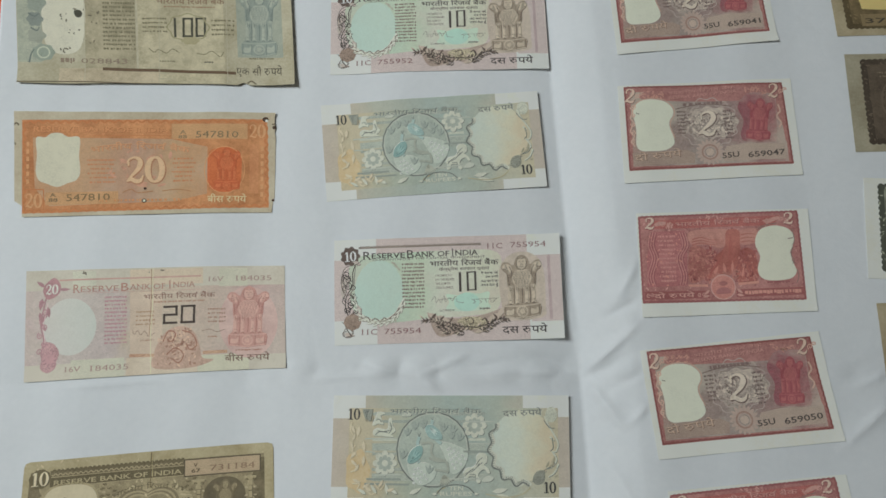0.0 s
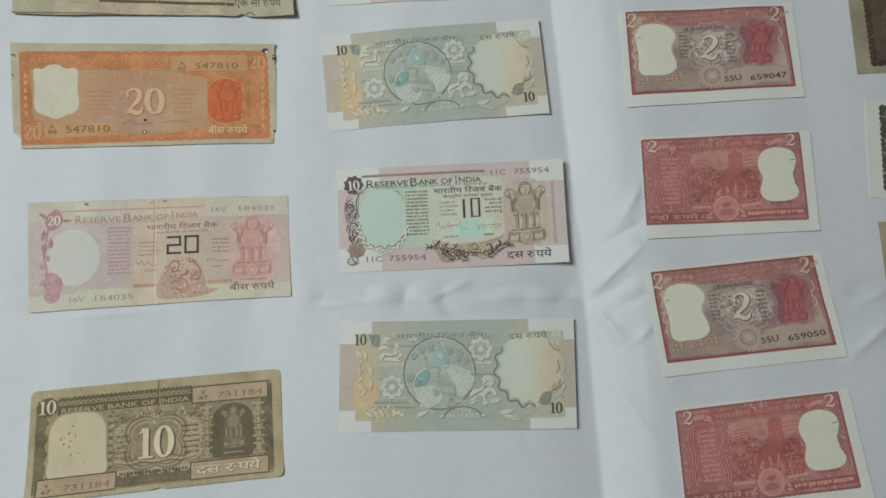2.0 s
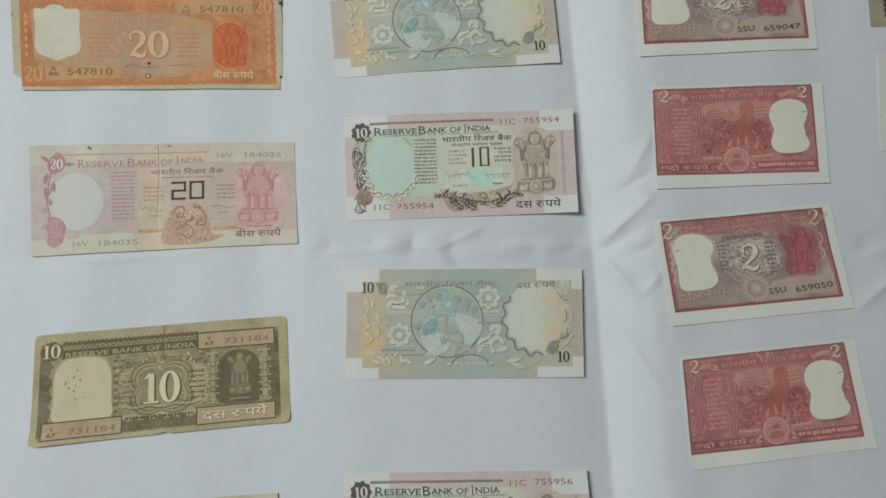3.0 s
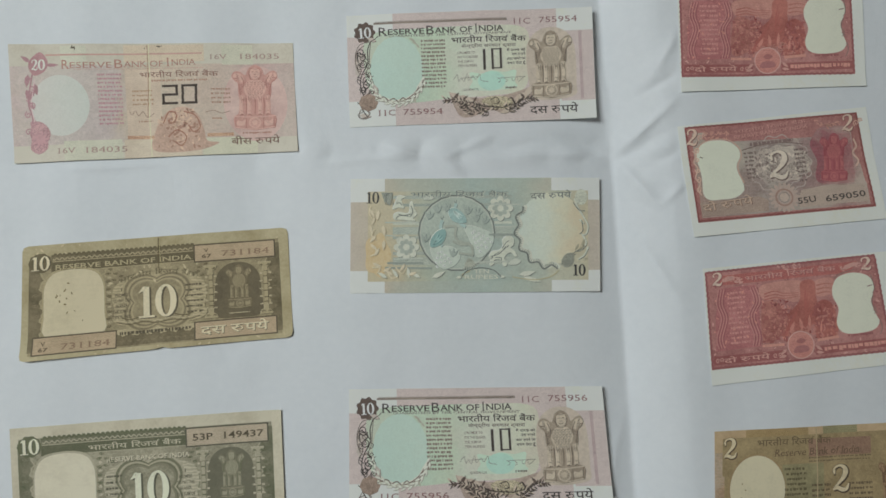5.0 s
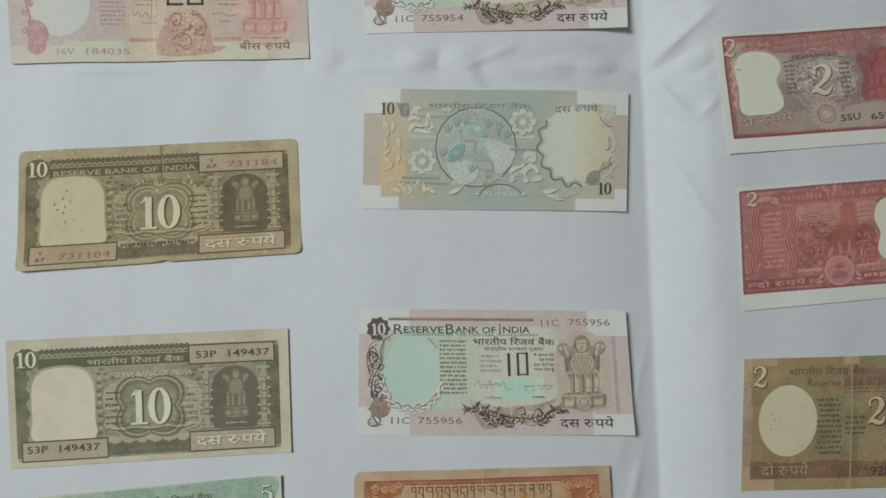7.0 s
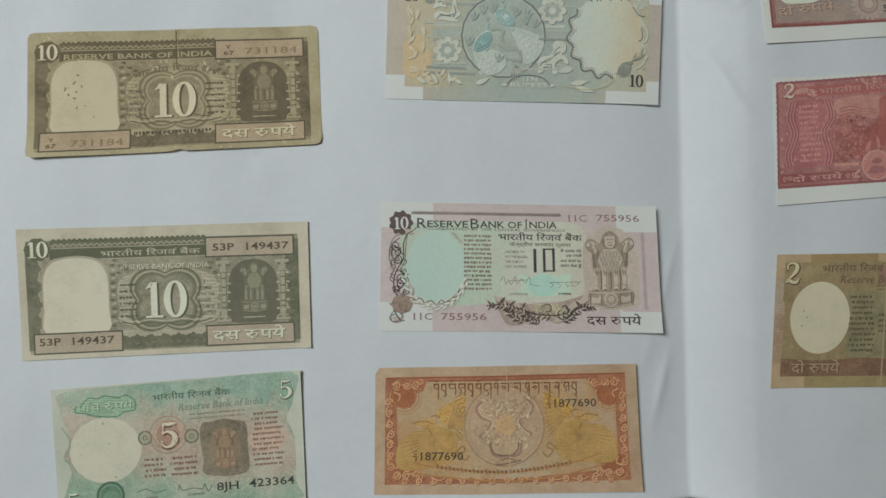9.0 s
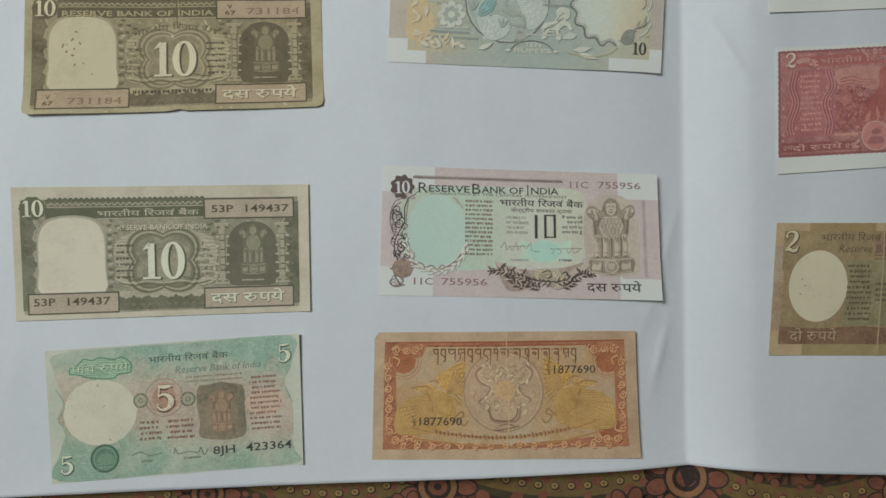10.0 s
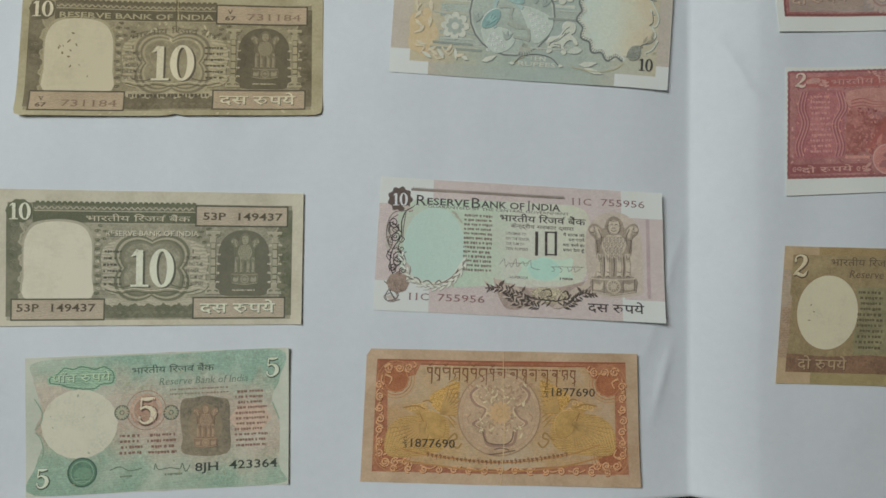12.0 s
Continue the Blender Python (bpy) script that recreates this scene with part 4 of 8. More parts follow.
# ten rupee notes, lilac front
def ten_front(place, serial, label, lift):
    n = Note("ten_rupee_note", label, place, ((47, 18), (1155, 85), (1173, 599), (13, 548)), (137, 63), fresh_white, lift)
    lilac = engraved((178, 163, 168), (196, 186, 189), 1500.0, 0.5, "line", 0.5, 0.1)
    dark, brown, mid, pale = ink(58, 50, 50), ink(88, 74, 70), ink(116, 104, 98), ink(196, 186, 172)
    n.rect("lilac_tint", 262, 22, 1010, 640, lilac, "pale lilac printed tint")
    n.rect("lilac_tint", -20, 116, 262, 436, lilac)
    n.rect("lilac_tint", 1010, 178, 1200, 512, lilac)
    n.add("colour_wash", [smooth([n.L(*p) for p in ((150, 118), (400, 112), (640, 122), (858, 150), (868, 300), (850, 430), (700, 452), (520, 448), (300, 452), (140, 400), (110, 250))])],
          tint("mint_and_cream_wash", [(0.0, (186, 196, 186)), (0.18, (176, 202, 191)), (0.42, (184, 202, 187)), (0.55, (206, 212, 196)), (0.8, (212, 206, 190)), (1.0, (200, 186, 180))], 0, -0.06, 0.045, 0.08), "mint green and cream printed wash")
    n.oval("watermark_window", 262, 290, 118, 150, tint("mint_window", [(0.0, (176, 203, 200)), (1.0, (180, 204, 198))], 0, -0.05, 0.0, 0.04), "plain mint watermark window", n=40, bumps=16, depth=0.012)
    n.blob("emblem_halo", [(880, 200), (940, 160), (1020, 170), (1075, 240), (1085, 420), (1070, 486), (900, 486), (870, 400), (862, 270)], engraved((170, 158, 150), (194, 184, 176), 1100.0, 0.5, "cell", 0.5, 0.2))
    n.rect("shaded_edge", 1095, 185, 1118, 500, engraved((156, 136, 144), (182, 164, 170), 1100.0, 0.5, "line", 0.5))
    # title
    n.stroke("title_rule", [[(170, 68), (780, 104)]], 9, engraved((70, 62, 60), (150, 138, 132), 2000.0, 0.45, "line", 0.4), rounded=False)
    n.stroke("title_dentil", [[(180 + 8 * i, 60 + 0.475 * i), (180 + 8 * i, 66 + 0.475 * i)] for i in range(75)], 3.5, mid, rounded=False)
    n.add("numeral_disc", [[(n.L(125, 105)[0] + 46 * n.k * (1 + 0.09 * math.cos(9 * a)) * math.cos(a), n.L(125, 105)[1] + 46 * n.k * (1 + 0.09 * math.cos(9 * a)) * math.sin(a)) for a in [2 * math.pi * i / 54 for i in range(54)]]], brown, "dark scalloped disc with the numeral")
    n.serif_ten("numeral", 96, 82, 156, 130, ink(216, 216, 208))
    n.word("title_initial", "R", 187, 128, 232, 42, dark)
    n.word("title", "ESERVE", 234, 126, 398, 27, dark, bold=0.012)
    n.word("title_initial", "B", 412, 140, 446, 42, dark)
    n.word("title", "ANK OF", 448, 138, 620, 27, dark, bold=0.012)
    n.word("title_initial", "I", 634, 152, 644, 42, dark)
    n.word("title", "NDIA", 650, 148, 765, 27, dark, bold=0.012)
    n.word("guarantee_line", "GUARANTEED BY THE CENTRAL GOVERNMENT", 238, 138, 790, 10, brown)
    n.word("hindi_title", "भारतीय िरज़र्व बैंक", 524, 190, 860, 26, dark, bold=0.01)
    n.word("hindi_line", "केन्द्रीय सरकार द्वारा", 568, 216, 815, 14, brown, bold=0.01)
    n.bars("language_panel", 384, 160, 490, 398, 13, mid, 0.55)
    for i, s in enumerate(("I PROMISE TO", "PAY THE BEARER", "THE SUM OF", "TEN RUPEES")):
        n.word("promise_line", s, 548, 244 + 20 * i, 546 + (82, 94, 74, 88)[i], 11, mid, bold=0.01)
    for i, (t, w) in enumerate((("मैं धारक को", 84), ("दस रुपये", 62), ("अदा करने का", 86), ("वचन देता हूँ", 84))):
        n.word("promise_line", t, 858 - w, 250 + 20 * i, 858, 11, dark, bold=0.016)
    n.square_digits("value_numeral", "10", 642, 232, 756, 328, dark, 10)
    n.blob("signature_tint", [(600, 335), (660, 345), (700, 332), (760, 345), (812, 340), (806, 392), (812, 420), (700, 428), (600, 412), (612, 376)], ink(180, 203, 192, 0.06))
    n.oval("signature_tint_heart", 700, 382, 62, 44, ink(164, 202, 195, 0.08))
    n.stroke("signature", [[(524, 362), (542, 340), (548, 372), (560, 356), (572, 374), (588, 340), (594, 372), (614, 352), (628, 370), (646, 346), (652, 376), (684, 384)], [(560, 358), (640, 358)],
                           [(730, 372), (742, 384), (730, 392)], [(756, 372), (772, 386), (762, 394)], [(792, 374), (800, 392), (816, 372), (822, 394), (850, 374)], [(726, 372), (856, 374)]], 1.5, brown)
    n.word("office_line", "GOVERNOR", 564, 418, 636, 10, brown)
    n.bars("office_line", 762, 412, 812, 430, 1, brown, 0.6)
    # floral stem on one side
    n.leaves("vine_pad", [(118, 200, 130, 74, 44), (84, 250, 95, 60, 34), (150, 352, 80, 62, 34), (66, 492, 10, 54, 26), (176, 150, 200, 44, 24)], ink(174, 166, 164), edge=brown)
    n.stroke("vine_curl", [spiral(104, 222, 24, 1.5, 2.4), spiral(116, 352, 26, 1.5, 0.6, -1), spiral(88, 262, 14, 1.2, 1.0), spiral(130, 300, 14, 1.2, 4.0, -1), spiral(96, 388, 15, 1.2, 3.0)], 3.2, dark)
    n.stroke("vine_stem", [[(150, 148), (132, 190), (128, 250), (96, 300), (84, 345), (92, 395), (110, 420), (80, 455), (104, 505)]], 4.5, dark)
    n.stroke("vine_scroll", [[(128, 235), (92, 195), (78, 230), (96, 252), (112, 232), (98, 220)], [(96, 385), (130, 350), (122, 330), (98, 345), (104, 372), (116, 366)], [(130, 250), (142, 262), (128, 276), (118, 262)],
                             [(76, 322), (96, 340)], [(72, 310), (92, 318)], [(70, 440), (60, 430)], [(150, 150), (170, 140), (186, 128)], [(84, 300), (70, 330), (86, 350)], [(112, 300), (134, 318), (150, 312)]], 4, dark, taper=0.4)
    n.stroke("vine_leaf_outline", [[(118, 165), (84, 190), (70, 240), (80, 280), (96, 286)], [(92, 300), (120, 300), (146, 340), (138, 380), (110, 396)], [(86, 478), (60, 490), (70, 508), (100, 505), (118, 488), (104, 470)]], 3, brown)
    n.stroke("vine_leaf_rim", [[(150, 150), (96, 160), (70, 220), (78, 284), (104, 300), (132, 262), (140, 206), (150, 150)], [(64, 486), (84, 462), (112, 486), (100, 512), (72, 510), (64, 486)]], 3.4, ink(110, 100, 98))
    n.stroke("vine_tendril", [spiral(x, y, r, 1.6, a, w) for x, y, r, a, w in ((100, 196, 22, 0.4, 1), (106, 250, 20, 2.8, -1), (118, 330, 24, 1.0, 1), (96, 372, 18, 4.0, -1), (136, 388, 15, 2.0, 1))], 4.2, dark, taper=0.3)
    n.oval("vine_flower", 115, 437, 42, 38, engraved((84, 70, 66), (160, 140, 130), 1600.0, 0.5, "cell", 0.3), bumps=8, depth=0.04)
    n.stroke("garland_ribbon", [[(150, 420), (200, 432), (236, 446), (270, 442), (310, 434), (346, 410), (362, 384), (382, 356)]], 20, ink(200, 202, 194), edge=mid)
    n.stroke("window_garland", [[(150, 428), (190, 416), (215, 440), (250, 452), (280, 428), (300, 440), (340, 418), (352, 396), (374, 372), (384, 350)], [(152, 410), (200, 438), (236, 428), (262, 446), (310, 430), (344, 404), (360, 380)]], 5, mid)
    n.leaves("garland_leaf", [(180 + 22 * i, 440 - abs(i - 3) * 2, 200 - 18 * i, 26, 12) for i in range(8)] + [(330, 150, 30, 34, 12), (345, 165, 40, 30, 10), (362, 180, 55, 26, 9)], ink(160, 160, 150))
    ribs = [(262 + 134 * math.cos(a), 292 + 166 * math.sin(a), a) for a in [math.pi * (0.08 + 0.035 * k) for k in range(25)]]
    n.leaves("garland_frond", [(x, y, math.degrees(a) + (66 if k % 2 else 112), 30, 11) for k, (x, y, a) in enumerate(ribs)], ink(206, 206, 196), edge=ink(128, 122, 114), off=0.2)
    # wreath
    n.blob("wreath_ground", [(500, 420), (540, 440), (700, 462), (860, 430), (890, 410), (880, 470), (800, 500), (760, 545), (690, 520), (600, 545), (540, 530)], engraved((132, 112, 110), (180, 164, 156), 1300.0, 0.5, "cell", 0.4))
    n.blob("wreath_medallion", [(650, 480), (680, 456), (760, 462), (800, 490), (770, 516), (700, 516)], engraved((120, 104, 92), (206, 190, 166), 1300.0, 0.5, "whorl", 0.3))
    n.stroke("wreath_branch", [[(466, 458), (540, 456), (600, 474), (660, 500), (740, 510)], [(900, 484), (850, 480), (800, 500), (740, 512)]], 5, dark)
    rnd = n.seed
    spots = []
    for branch, way in ((((476, 458), (540, 462), (600, 486), (668, 508), (740, 516)), 1), (((904, 482), (860, 484), (810, 502), (740, 516)), -1), (((556, 478), (580, 512), (622, 536)), 1), (((620, 500), (650, 528), (690, 540)), 1), (((830, 498), (800, 524), (770, 536)), -1)):
        run = smooth(list(branch), 4, False)
        for k in range(1, len(run) - 1):
            ang = math.degrees(math.atan2(run[k + 1][1] - run[k - 1][1], run[k + 1][0] - run[k - 1][0])) + 180
            spots += [(run[k][0], run[k][1], ang + s * rnd.uniform(32, 58), rnd.uniform(20, 30), rnd.uniform(7, 10)) for s in (1, -1)]
    n.leaves("wreath_acanthus", [(500, 420, 30, 90, 34), (540, 440, 20, 80, 34), (890, 420, 130, 70, 34), (860, 450, 150, 80, 30), (790, 520, 160, 60, 26)], ink(178, 166, 158), edge=mid)
    n.leaves("wreath_leaf_pale", [(x - 4, y - 5, a, l * 1.2, w * 1.5) for x, y, a, l, w in spots[::3]], ink(180, 168, 158))
    n.leaves("wreath_leaf", spots, ink(70, 61, 58))
    n.leaves("wreath_tip", [(470, 458, -5, 40, 12), (520, 452, -50, 36, 18), (560, 462, -40, 34, 12), (610, 478, -60, 34, 12), (850, 478, -130, 34, 14), (800, 492, -120, 30, 12), (900, 484, 175, 30, 12)], brown)
    n.stroke("wreath_curl", [[(690, 470), (720, 462), (730, 486), (708, 494)], [(770, 478), (790, 470), (800, 500)]], 4, dark)
    n.capital(866, 182, 200, 300, ink(98, 87, 80), engraved((128, 116, 106), (164, 151, 139), 1200.0, 0.5, "cell", 0.4), engraved((164, 152, 140), (190, 180, 168), 1200.0, 0.45, "cell", 0.4))
    red = ink(128, 92, 96)
    n.word("serial_number", serial[0], 808, 128, 884, 28, red)
    n.word("serial_number", serial[1], 922, 132, 1094, 28, red)
    n.word("serial_number", serial[0], 158, 505, 234, 28, red)
    n.word("serial_number", serial[1], 276, 510, 454, 28, red)
    n.word("hindi_value", "दस रूपये", 872, 552, 1088, 36, dark, bold=0.008)
    return n


ten_front(PLACES["f10a"], ("11C", "755952"), "crisp lilac and mint ten rupee note, edge lifted off the paper", {"right": (0.0002, 0.2)})
ten_front(PLACES["f10b"], ("11C", "755954"), "crisp lilac and mint ten rupee note, one end curling up", {"right": (0.0022, 0.16), "br": (0.0012, 0.45)})
ten_front(PLACES["f10c"], ("11C", "755956"), "crisp lilac and mint ten rupee note beside a paper fold", {"right": (0.0014, 0.12), "br": (0.0012, 0.45)})


# ten rupee notes, blue-grey back
def ten_back(place, label, lift):
    n = Note("ten_rupee_note", label, place, ((35, 30), (1218, 30), (1216, 570), (35, 570)), (137, 63), fresh_white, lift)
    wash = tint("blue_grey_wash", [(0.0, (182, 173, 166)), (0.1, (183, 174, 162)), (0.26, (166, 173, 166)), (0.5, (156, 174, 174)), (0.72, (164, 176, 170)), (0.9, (182, 175, 165)), (1.0, (182, 174, 167))], 0, -0.068, 0.068, 0.07)
    n.rect("blue_grey_tint", 198, 30, 985, 570, wash, "blue-grey printed tint")
    n.rect("side_tint", 35, 142, 198, 466, wash)
    n.rect("side_tint", 985, 136, 1216, 470, wash)
    n.rect("inner_ground", 118, 92, 1160, 516, tint("inner_blue_grey", [(0.0, (188, 178, 152)), (0.12, (186, 178, 154)), (0.3, (164, 176, 166)), (0.55, (150, 170, 170)), (0.8, (170, 180, 172)), (1.0, (188, 182, 160))], 0, -0.06, 0.06, 0.09))
    line, lite, soft = ink(104, 110, 110), ink(182, 187, 180), ink(166, 174, 170)
    n.rect("corner_white", 118, 516, 198, 570, fresh_white)
    n.oval("orange_glow", 164, 392, 60, 100, engraved((196, 170, 124), (190, 176, 148), 420.0, 0.5, "cell", 0.7, 0.6), bumps=5, depth=0.1)
    n.oval("watermark_window", 985, 272, 158, 172, tint("pale_window", [(0.0, (186, 202, 201)), (0.45, (194, 204, 196)), (0.8, (200, 198, 180)), (1.0, (202, 190, 168))], 0, 0.02, 0.055, 0.05), "plain pale watermark window", n=44)
    # bands of landscape behind the medallion
    for y0, y1, dk, lt in ((112, 128, (140, 152, 150), (162, 172, 168)), (150, 164, (132, 144, 142), (160, 170, 166)), (236, 250, (172, 182, 176), (186, 192, 184)), (262, 296, (144, 156, 154), (168, 178, 172)), (306, 318, (128, 140, 138), (160, 170, 166)), (378, 392, (134, 146, 144), (164, 172, 168)), (404, 440, (142, 154, 150), (170, 178, 172))):
        n.rect("landscape_band", 236, y0, 800, y1, engraved(dk, lt, 900.0, 0.5, "line", 0.5))
    # round medallion with birds and lotus
    n.oval("medallion", 538, 290, 178, 176, engraved((148, 162, 159), (166, 178, 173), 420.0, 0.5, "cell", 0.5), "round medallion with birds and flowers")
    n.under = n.thing.children[-1]
    n.ring("medallion_rim", 538, 290, 182, 7, line, bumps=22, depth=0.008, n=66)
    n.ring("medallion_rim_light", 538, 290, 174, 5, soft)
    teal = engraved((124, 158, 162), (152, 180, 182), 700.0, 0.5, "cell", 0.5)
    hi, lo = ink(198, 204, 198), ink(112, 124, 124)
    bodies = ink(170, 182, 178)
    n.emboss("peacock_tail", [(572, 262), (600, 256), (646, 268), (704, 296), (712, 330), (690, 376), (652, 408), (624, 396), (606, 340), (588, 300)], bodies, lo, hi, 0.24)
    n.emboss("peacock_tail", [(414, 362), (460, 352), (520, 358), (552, 384), (552, 414), (524, 446), (474, 460), (436, 428)], bodies, lo, hi, 0.24)
    eyes = [(600 + d * math.cos(radians(t)), 264 + d * math.sin(radians(t))) for d, m in ((30, 2), (54, 3), (78, 4), (102, 4), (124, 3)) for t in [26 + 48 * (q + 0.5) / m for q in range(m)]]
    eyes += [(450 + d * math.cos(radians(t)), 350 + d * math.sin(radians(t))) for d, m in ((34, 2), (56, 3), (78, 4), (98, 3)) for t in [42 + 60 * (q + 0.5) / m for q in range(m)]]
    n.leaves("peacock_eye_light", [(x - 8, y - 4, 40, 17, 15) for x, y in eyes], ink(204, 208, 202), edge=ink(134, 146, 144), off=0.16)
    n.leaves("peacock_eye", [(x - 4, y - 1, 40, 8, 7) for x, y in eyes], ink(140, 152, 152))
    n.stroke("peacock_neck", [[(580, 262), (560, 250), (540, 226), (528, 188), (536, 150)], [(470, 352), (462, 336), (466, 300), (462, 262), (470, 230)]], 15, ink(150, 174, 176), edge=lo)
    n.stroke("peacock_crest", [[(536, 150), (526, 138)], [(536, 150), (538, 134)], [(470, 230), (462, 214)], [(470, 230), (476, 212)]], 3, lo)
    n.emboss("peacock_wing", [(498, 196), (512, 174), (540, 176), (574, 206), (584, 240), (552, 244), (518, 232)], teal, lo, hi, 0.26)
    n.emboss("peacock_wing", [(412, 352), (418, 316), (444, 284), (478, 272), (488, 300), (470, 338), (438, 356)], ink(122, 156, 158), lo, hi, 0.26)
    n.leaves("wing_plume", [(520, 184, 30 + 12 * k, 58, 11) for k in range(3)], ink(178, 200, 200), edge=ink(104, 140, 148))
    n.leaves("wing_plume", [(424, 346, -62 + 14 * k, 66, 12) for k in range(3)], ink(136, 170, 172), edge=ink(84, 124, 130))
    n.stroke("branch", [[(480, 262), (520, 258), (540, 268)], [(536, 268), (530, 300), (548, 330), (600, 342)], [(520, 330), (560, 346), (606, 350), (614, 396)], [(548, 386), (590, 392), (616, 400)]], 11, ink(150, 158, 152), edge=lo)
    n.leaves("tree_root", [(592, 408, 74 + 12 * k, 66, 11) for k in range(-3, 4)], ink(160, 166, 158), edge=lo)
    n.leaves("leaf_spray", [(x, y, a + t, 44, 13) for x, y, a in ((404, 226, -80), (448, 196, -95), (490, 190, -95), (586, 204, -80), (626, 210, -60), (664, 250, -70), (632, 240, -100), (516, 404, -80), (386, 334, -80)) for t in (-30, 0, 30)], ink(146, 158, 156), edge=ink(106, 120, 122))
    n.under = None
    for x, y in ((745, 176), (300, 356)):
        n.rosette("lotus_flower", x, y, 60, 8, lite, 0.5, edge=line)
        n.rosette("lotus_flower_inner", x, y, 38, 8, ink(150, 160, 156), 0.5)
        n.oval("lotus_heart", x, y, 15, 15, lite, n=16)
    # animals and scrolls
    n.emboss("deer", [(240, 205), (262, 190), (310, 196), (318, 150), (330, 142), (336, 170), (350, 200), (330, 220), (340, 232), (262, 226), (244, 226)], ink(184, 190, 182), line, ink(206, 210, 202), 0.26)
    n.emboss("deer", [(236, 176), (250, 140), (262, 112), (296, 118), (276, 132), (290, 170), (262, 168)], ink(184, 190, 182), line, ink(206, 210, 202), 0.26)
    n.emboss("horse", [(690, 404), (706, 380), (740, 374), (756, 352), (754, 326), (778, 306), (806, 318), (806, 350), (792, 362), (812, 380), (822, 400), (812, 404), (796, 386), (776, 392), (762, 414), (776, 440), (760, 450), (746, 420), (716, 420), (712, 440), (694, 446), (698, 420)], ink(182, 188, 180), line, ink(204, 208, 200), 0.3)
    n.stroke("deer_line", [[(262, 200), (290, 206), (320, 200)], [(252, 150), (268, 146), (280, 160)], [(322, 160), (330, 190), (318, 214)], [(752, 366), (770, 340), (784, 330)], [(760, 372), (784, 352)], [(700, 416), (716, 396), (742, 382)], [(748, 412), (750, 436)], [(250, 222), (270, 206), (310, 210)], [(700, 404), (740, 390), (770, 356)], [(720, 408), (750, 410)]], 3.5, line)
    n.blob("small_bird", [(380, 130), (400, 110), (430, 116), (420, 132)], ink(174, 181, 176), edge=line)
    n.blob("small_bird", [(780, 440), (810, 414), (840, 424), (820, 442)], ink(174, 181, 176), edge=line)
    n.stroke("landscape_line", [[(200, 240), (300, 238), (360, 240)], [(700, 156), (840, 158)], [(720, 262), (820, 264)], [(240, 412), (380, 410)], [(200, 300), (250, 304)], [(620, 430), (780, 428)]], 7, soft)
    n.stroke("landscape_shade", [[(210, 430), (380, 432)], [(690, 300), (810, 302)], [(200, 452), (420, 456)]], 9, ink(132, 142, 140))
    wreath = [(985 + 166 * math.cos(a) * (1 + 0.06 * math.sin(15 * a)), 275 + 182 * math.sin(a) * (1 + 0.06 * math.sin(15 * a))) for a in [math.pi * (1.2 - 0.0175 * k) for k in range(44)]]
    n.stroke("window_garland_light", [[(p[0] + 12, p[1] - 6) for p in wreath]], 15, lite)
    n.stroke("window_tick", [[p, (p[0] + 0.09 * (985 - p[0]), p[1] + 0.09 * (275 - p[1]))] for p in wreath], 3, line)
    n.stroke("window_garland", [wreath], 7, line)
    n.stroke("window_scroll", [[(1096, 130), (1110, 170), (1140, 220), (1160, 262), (1150, 300), (1128, 300)], [(1120, 230), (1140, 250)], [(1130, 300), (1150, 340), (1128, 372), (1100, 380)], [(1160, 360), (1140, 400), (1110, 420)]], 10, lite, taper=0.5, edge=line)
    n.stroke("window_scroll_line", [[(1090, 150), (1118, 186), (1146, 190)], [(1130, 236), (1136, 282), (1120, 300)], [(1064, 430), (1090, 390), (1130, 370), (1140, 350)], [(1030, 444), (1066, 408), (1100, 396)]], 4, line)
    n.oval("shell", 1128, 124, 30, 38, engraved((160, 166, 158), (200, 202, 192), 1300.0, 0.5, "whorl", 0.4))
    n.blob("fan_leaf", [(1032, 430), (1050, 398), (1084, 390), (1092, 420), (1080, 450), (1046, 456)], engraved((100, 104, 100), (160, 164, 156), 1500.0, 0.5, "line", 0.4))
    n.leaves("fan_leaf_tip", [(1096, 380, -60, 40, 14), (1110, 376, -30, 42, 14), (1130, 360, -70, 40, 13), (1140, 420, -20, 20, 10)], ink(150, 146, 130))
    n.leaves("border_acanthus", [(210 + 52 * i, 500, -150 + 25 * (i % 3), 54, 20) for i in range(4)] + [(420, 500, -25, 70, 26), (830, 490, -10, 80, 30), (850, 500, 15, 90, 26), (560, 500, 180, 26, 16), (740, 498, 0, 26, 16)], lite, edge=line)
    n.stroke("border_scroll", [[(800, 500), (900, 514), (980, 500), (1020, 470)], [(600, 470), (560, 490), (600, 505)]], 5, ink(164, 160, 134))
    n.stroke("edge_scroll_light", [[(132, 160), (124, 190), (138, 222)], [(150, 270), (136, 300), (160, 320)], [(130, 396), (160, 380), (140, 350)], [(140, 450), (176, 452), (160, 480)], [(210, 470), (230, 500), (260, 494)], [(250, 450), (280, 480), (300, 450)]], 6, ink(192, 184, 164), taper=0.5, edge=ink(168, 157, 134))
    n.leaves("edge_leaf", [(128, 175, 60, 44, 18), (150, 215, 110, 40, 16), (126, 250, 70, 46, 18), (156, 300, 130, 44, 18), (130, 340, 40, 44, 18), (150, 395, -60, 42, 16), (140, 430, 20, 46, 18), (190, 470, -30, 44, 18), (236, 486, -150, 40, 16), (270, 470, -60, 44, 16), (310, 486, -20, 40, 16), (170, 180, 100, 50, 22), (190, 250, 80, 54, 22), (196, 320, 95, 50, 20)], ink(190, 182, 164), edge=ink(164, 154, 134))
    n.blob("lattice_ground", [(182, 96), (238, 98), (222, 160), (196, 140)], ink(150, 156, 150), rounded=False)
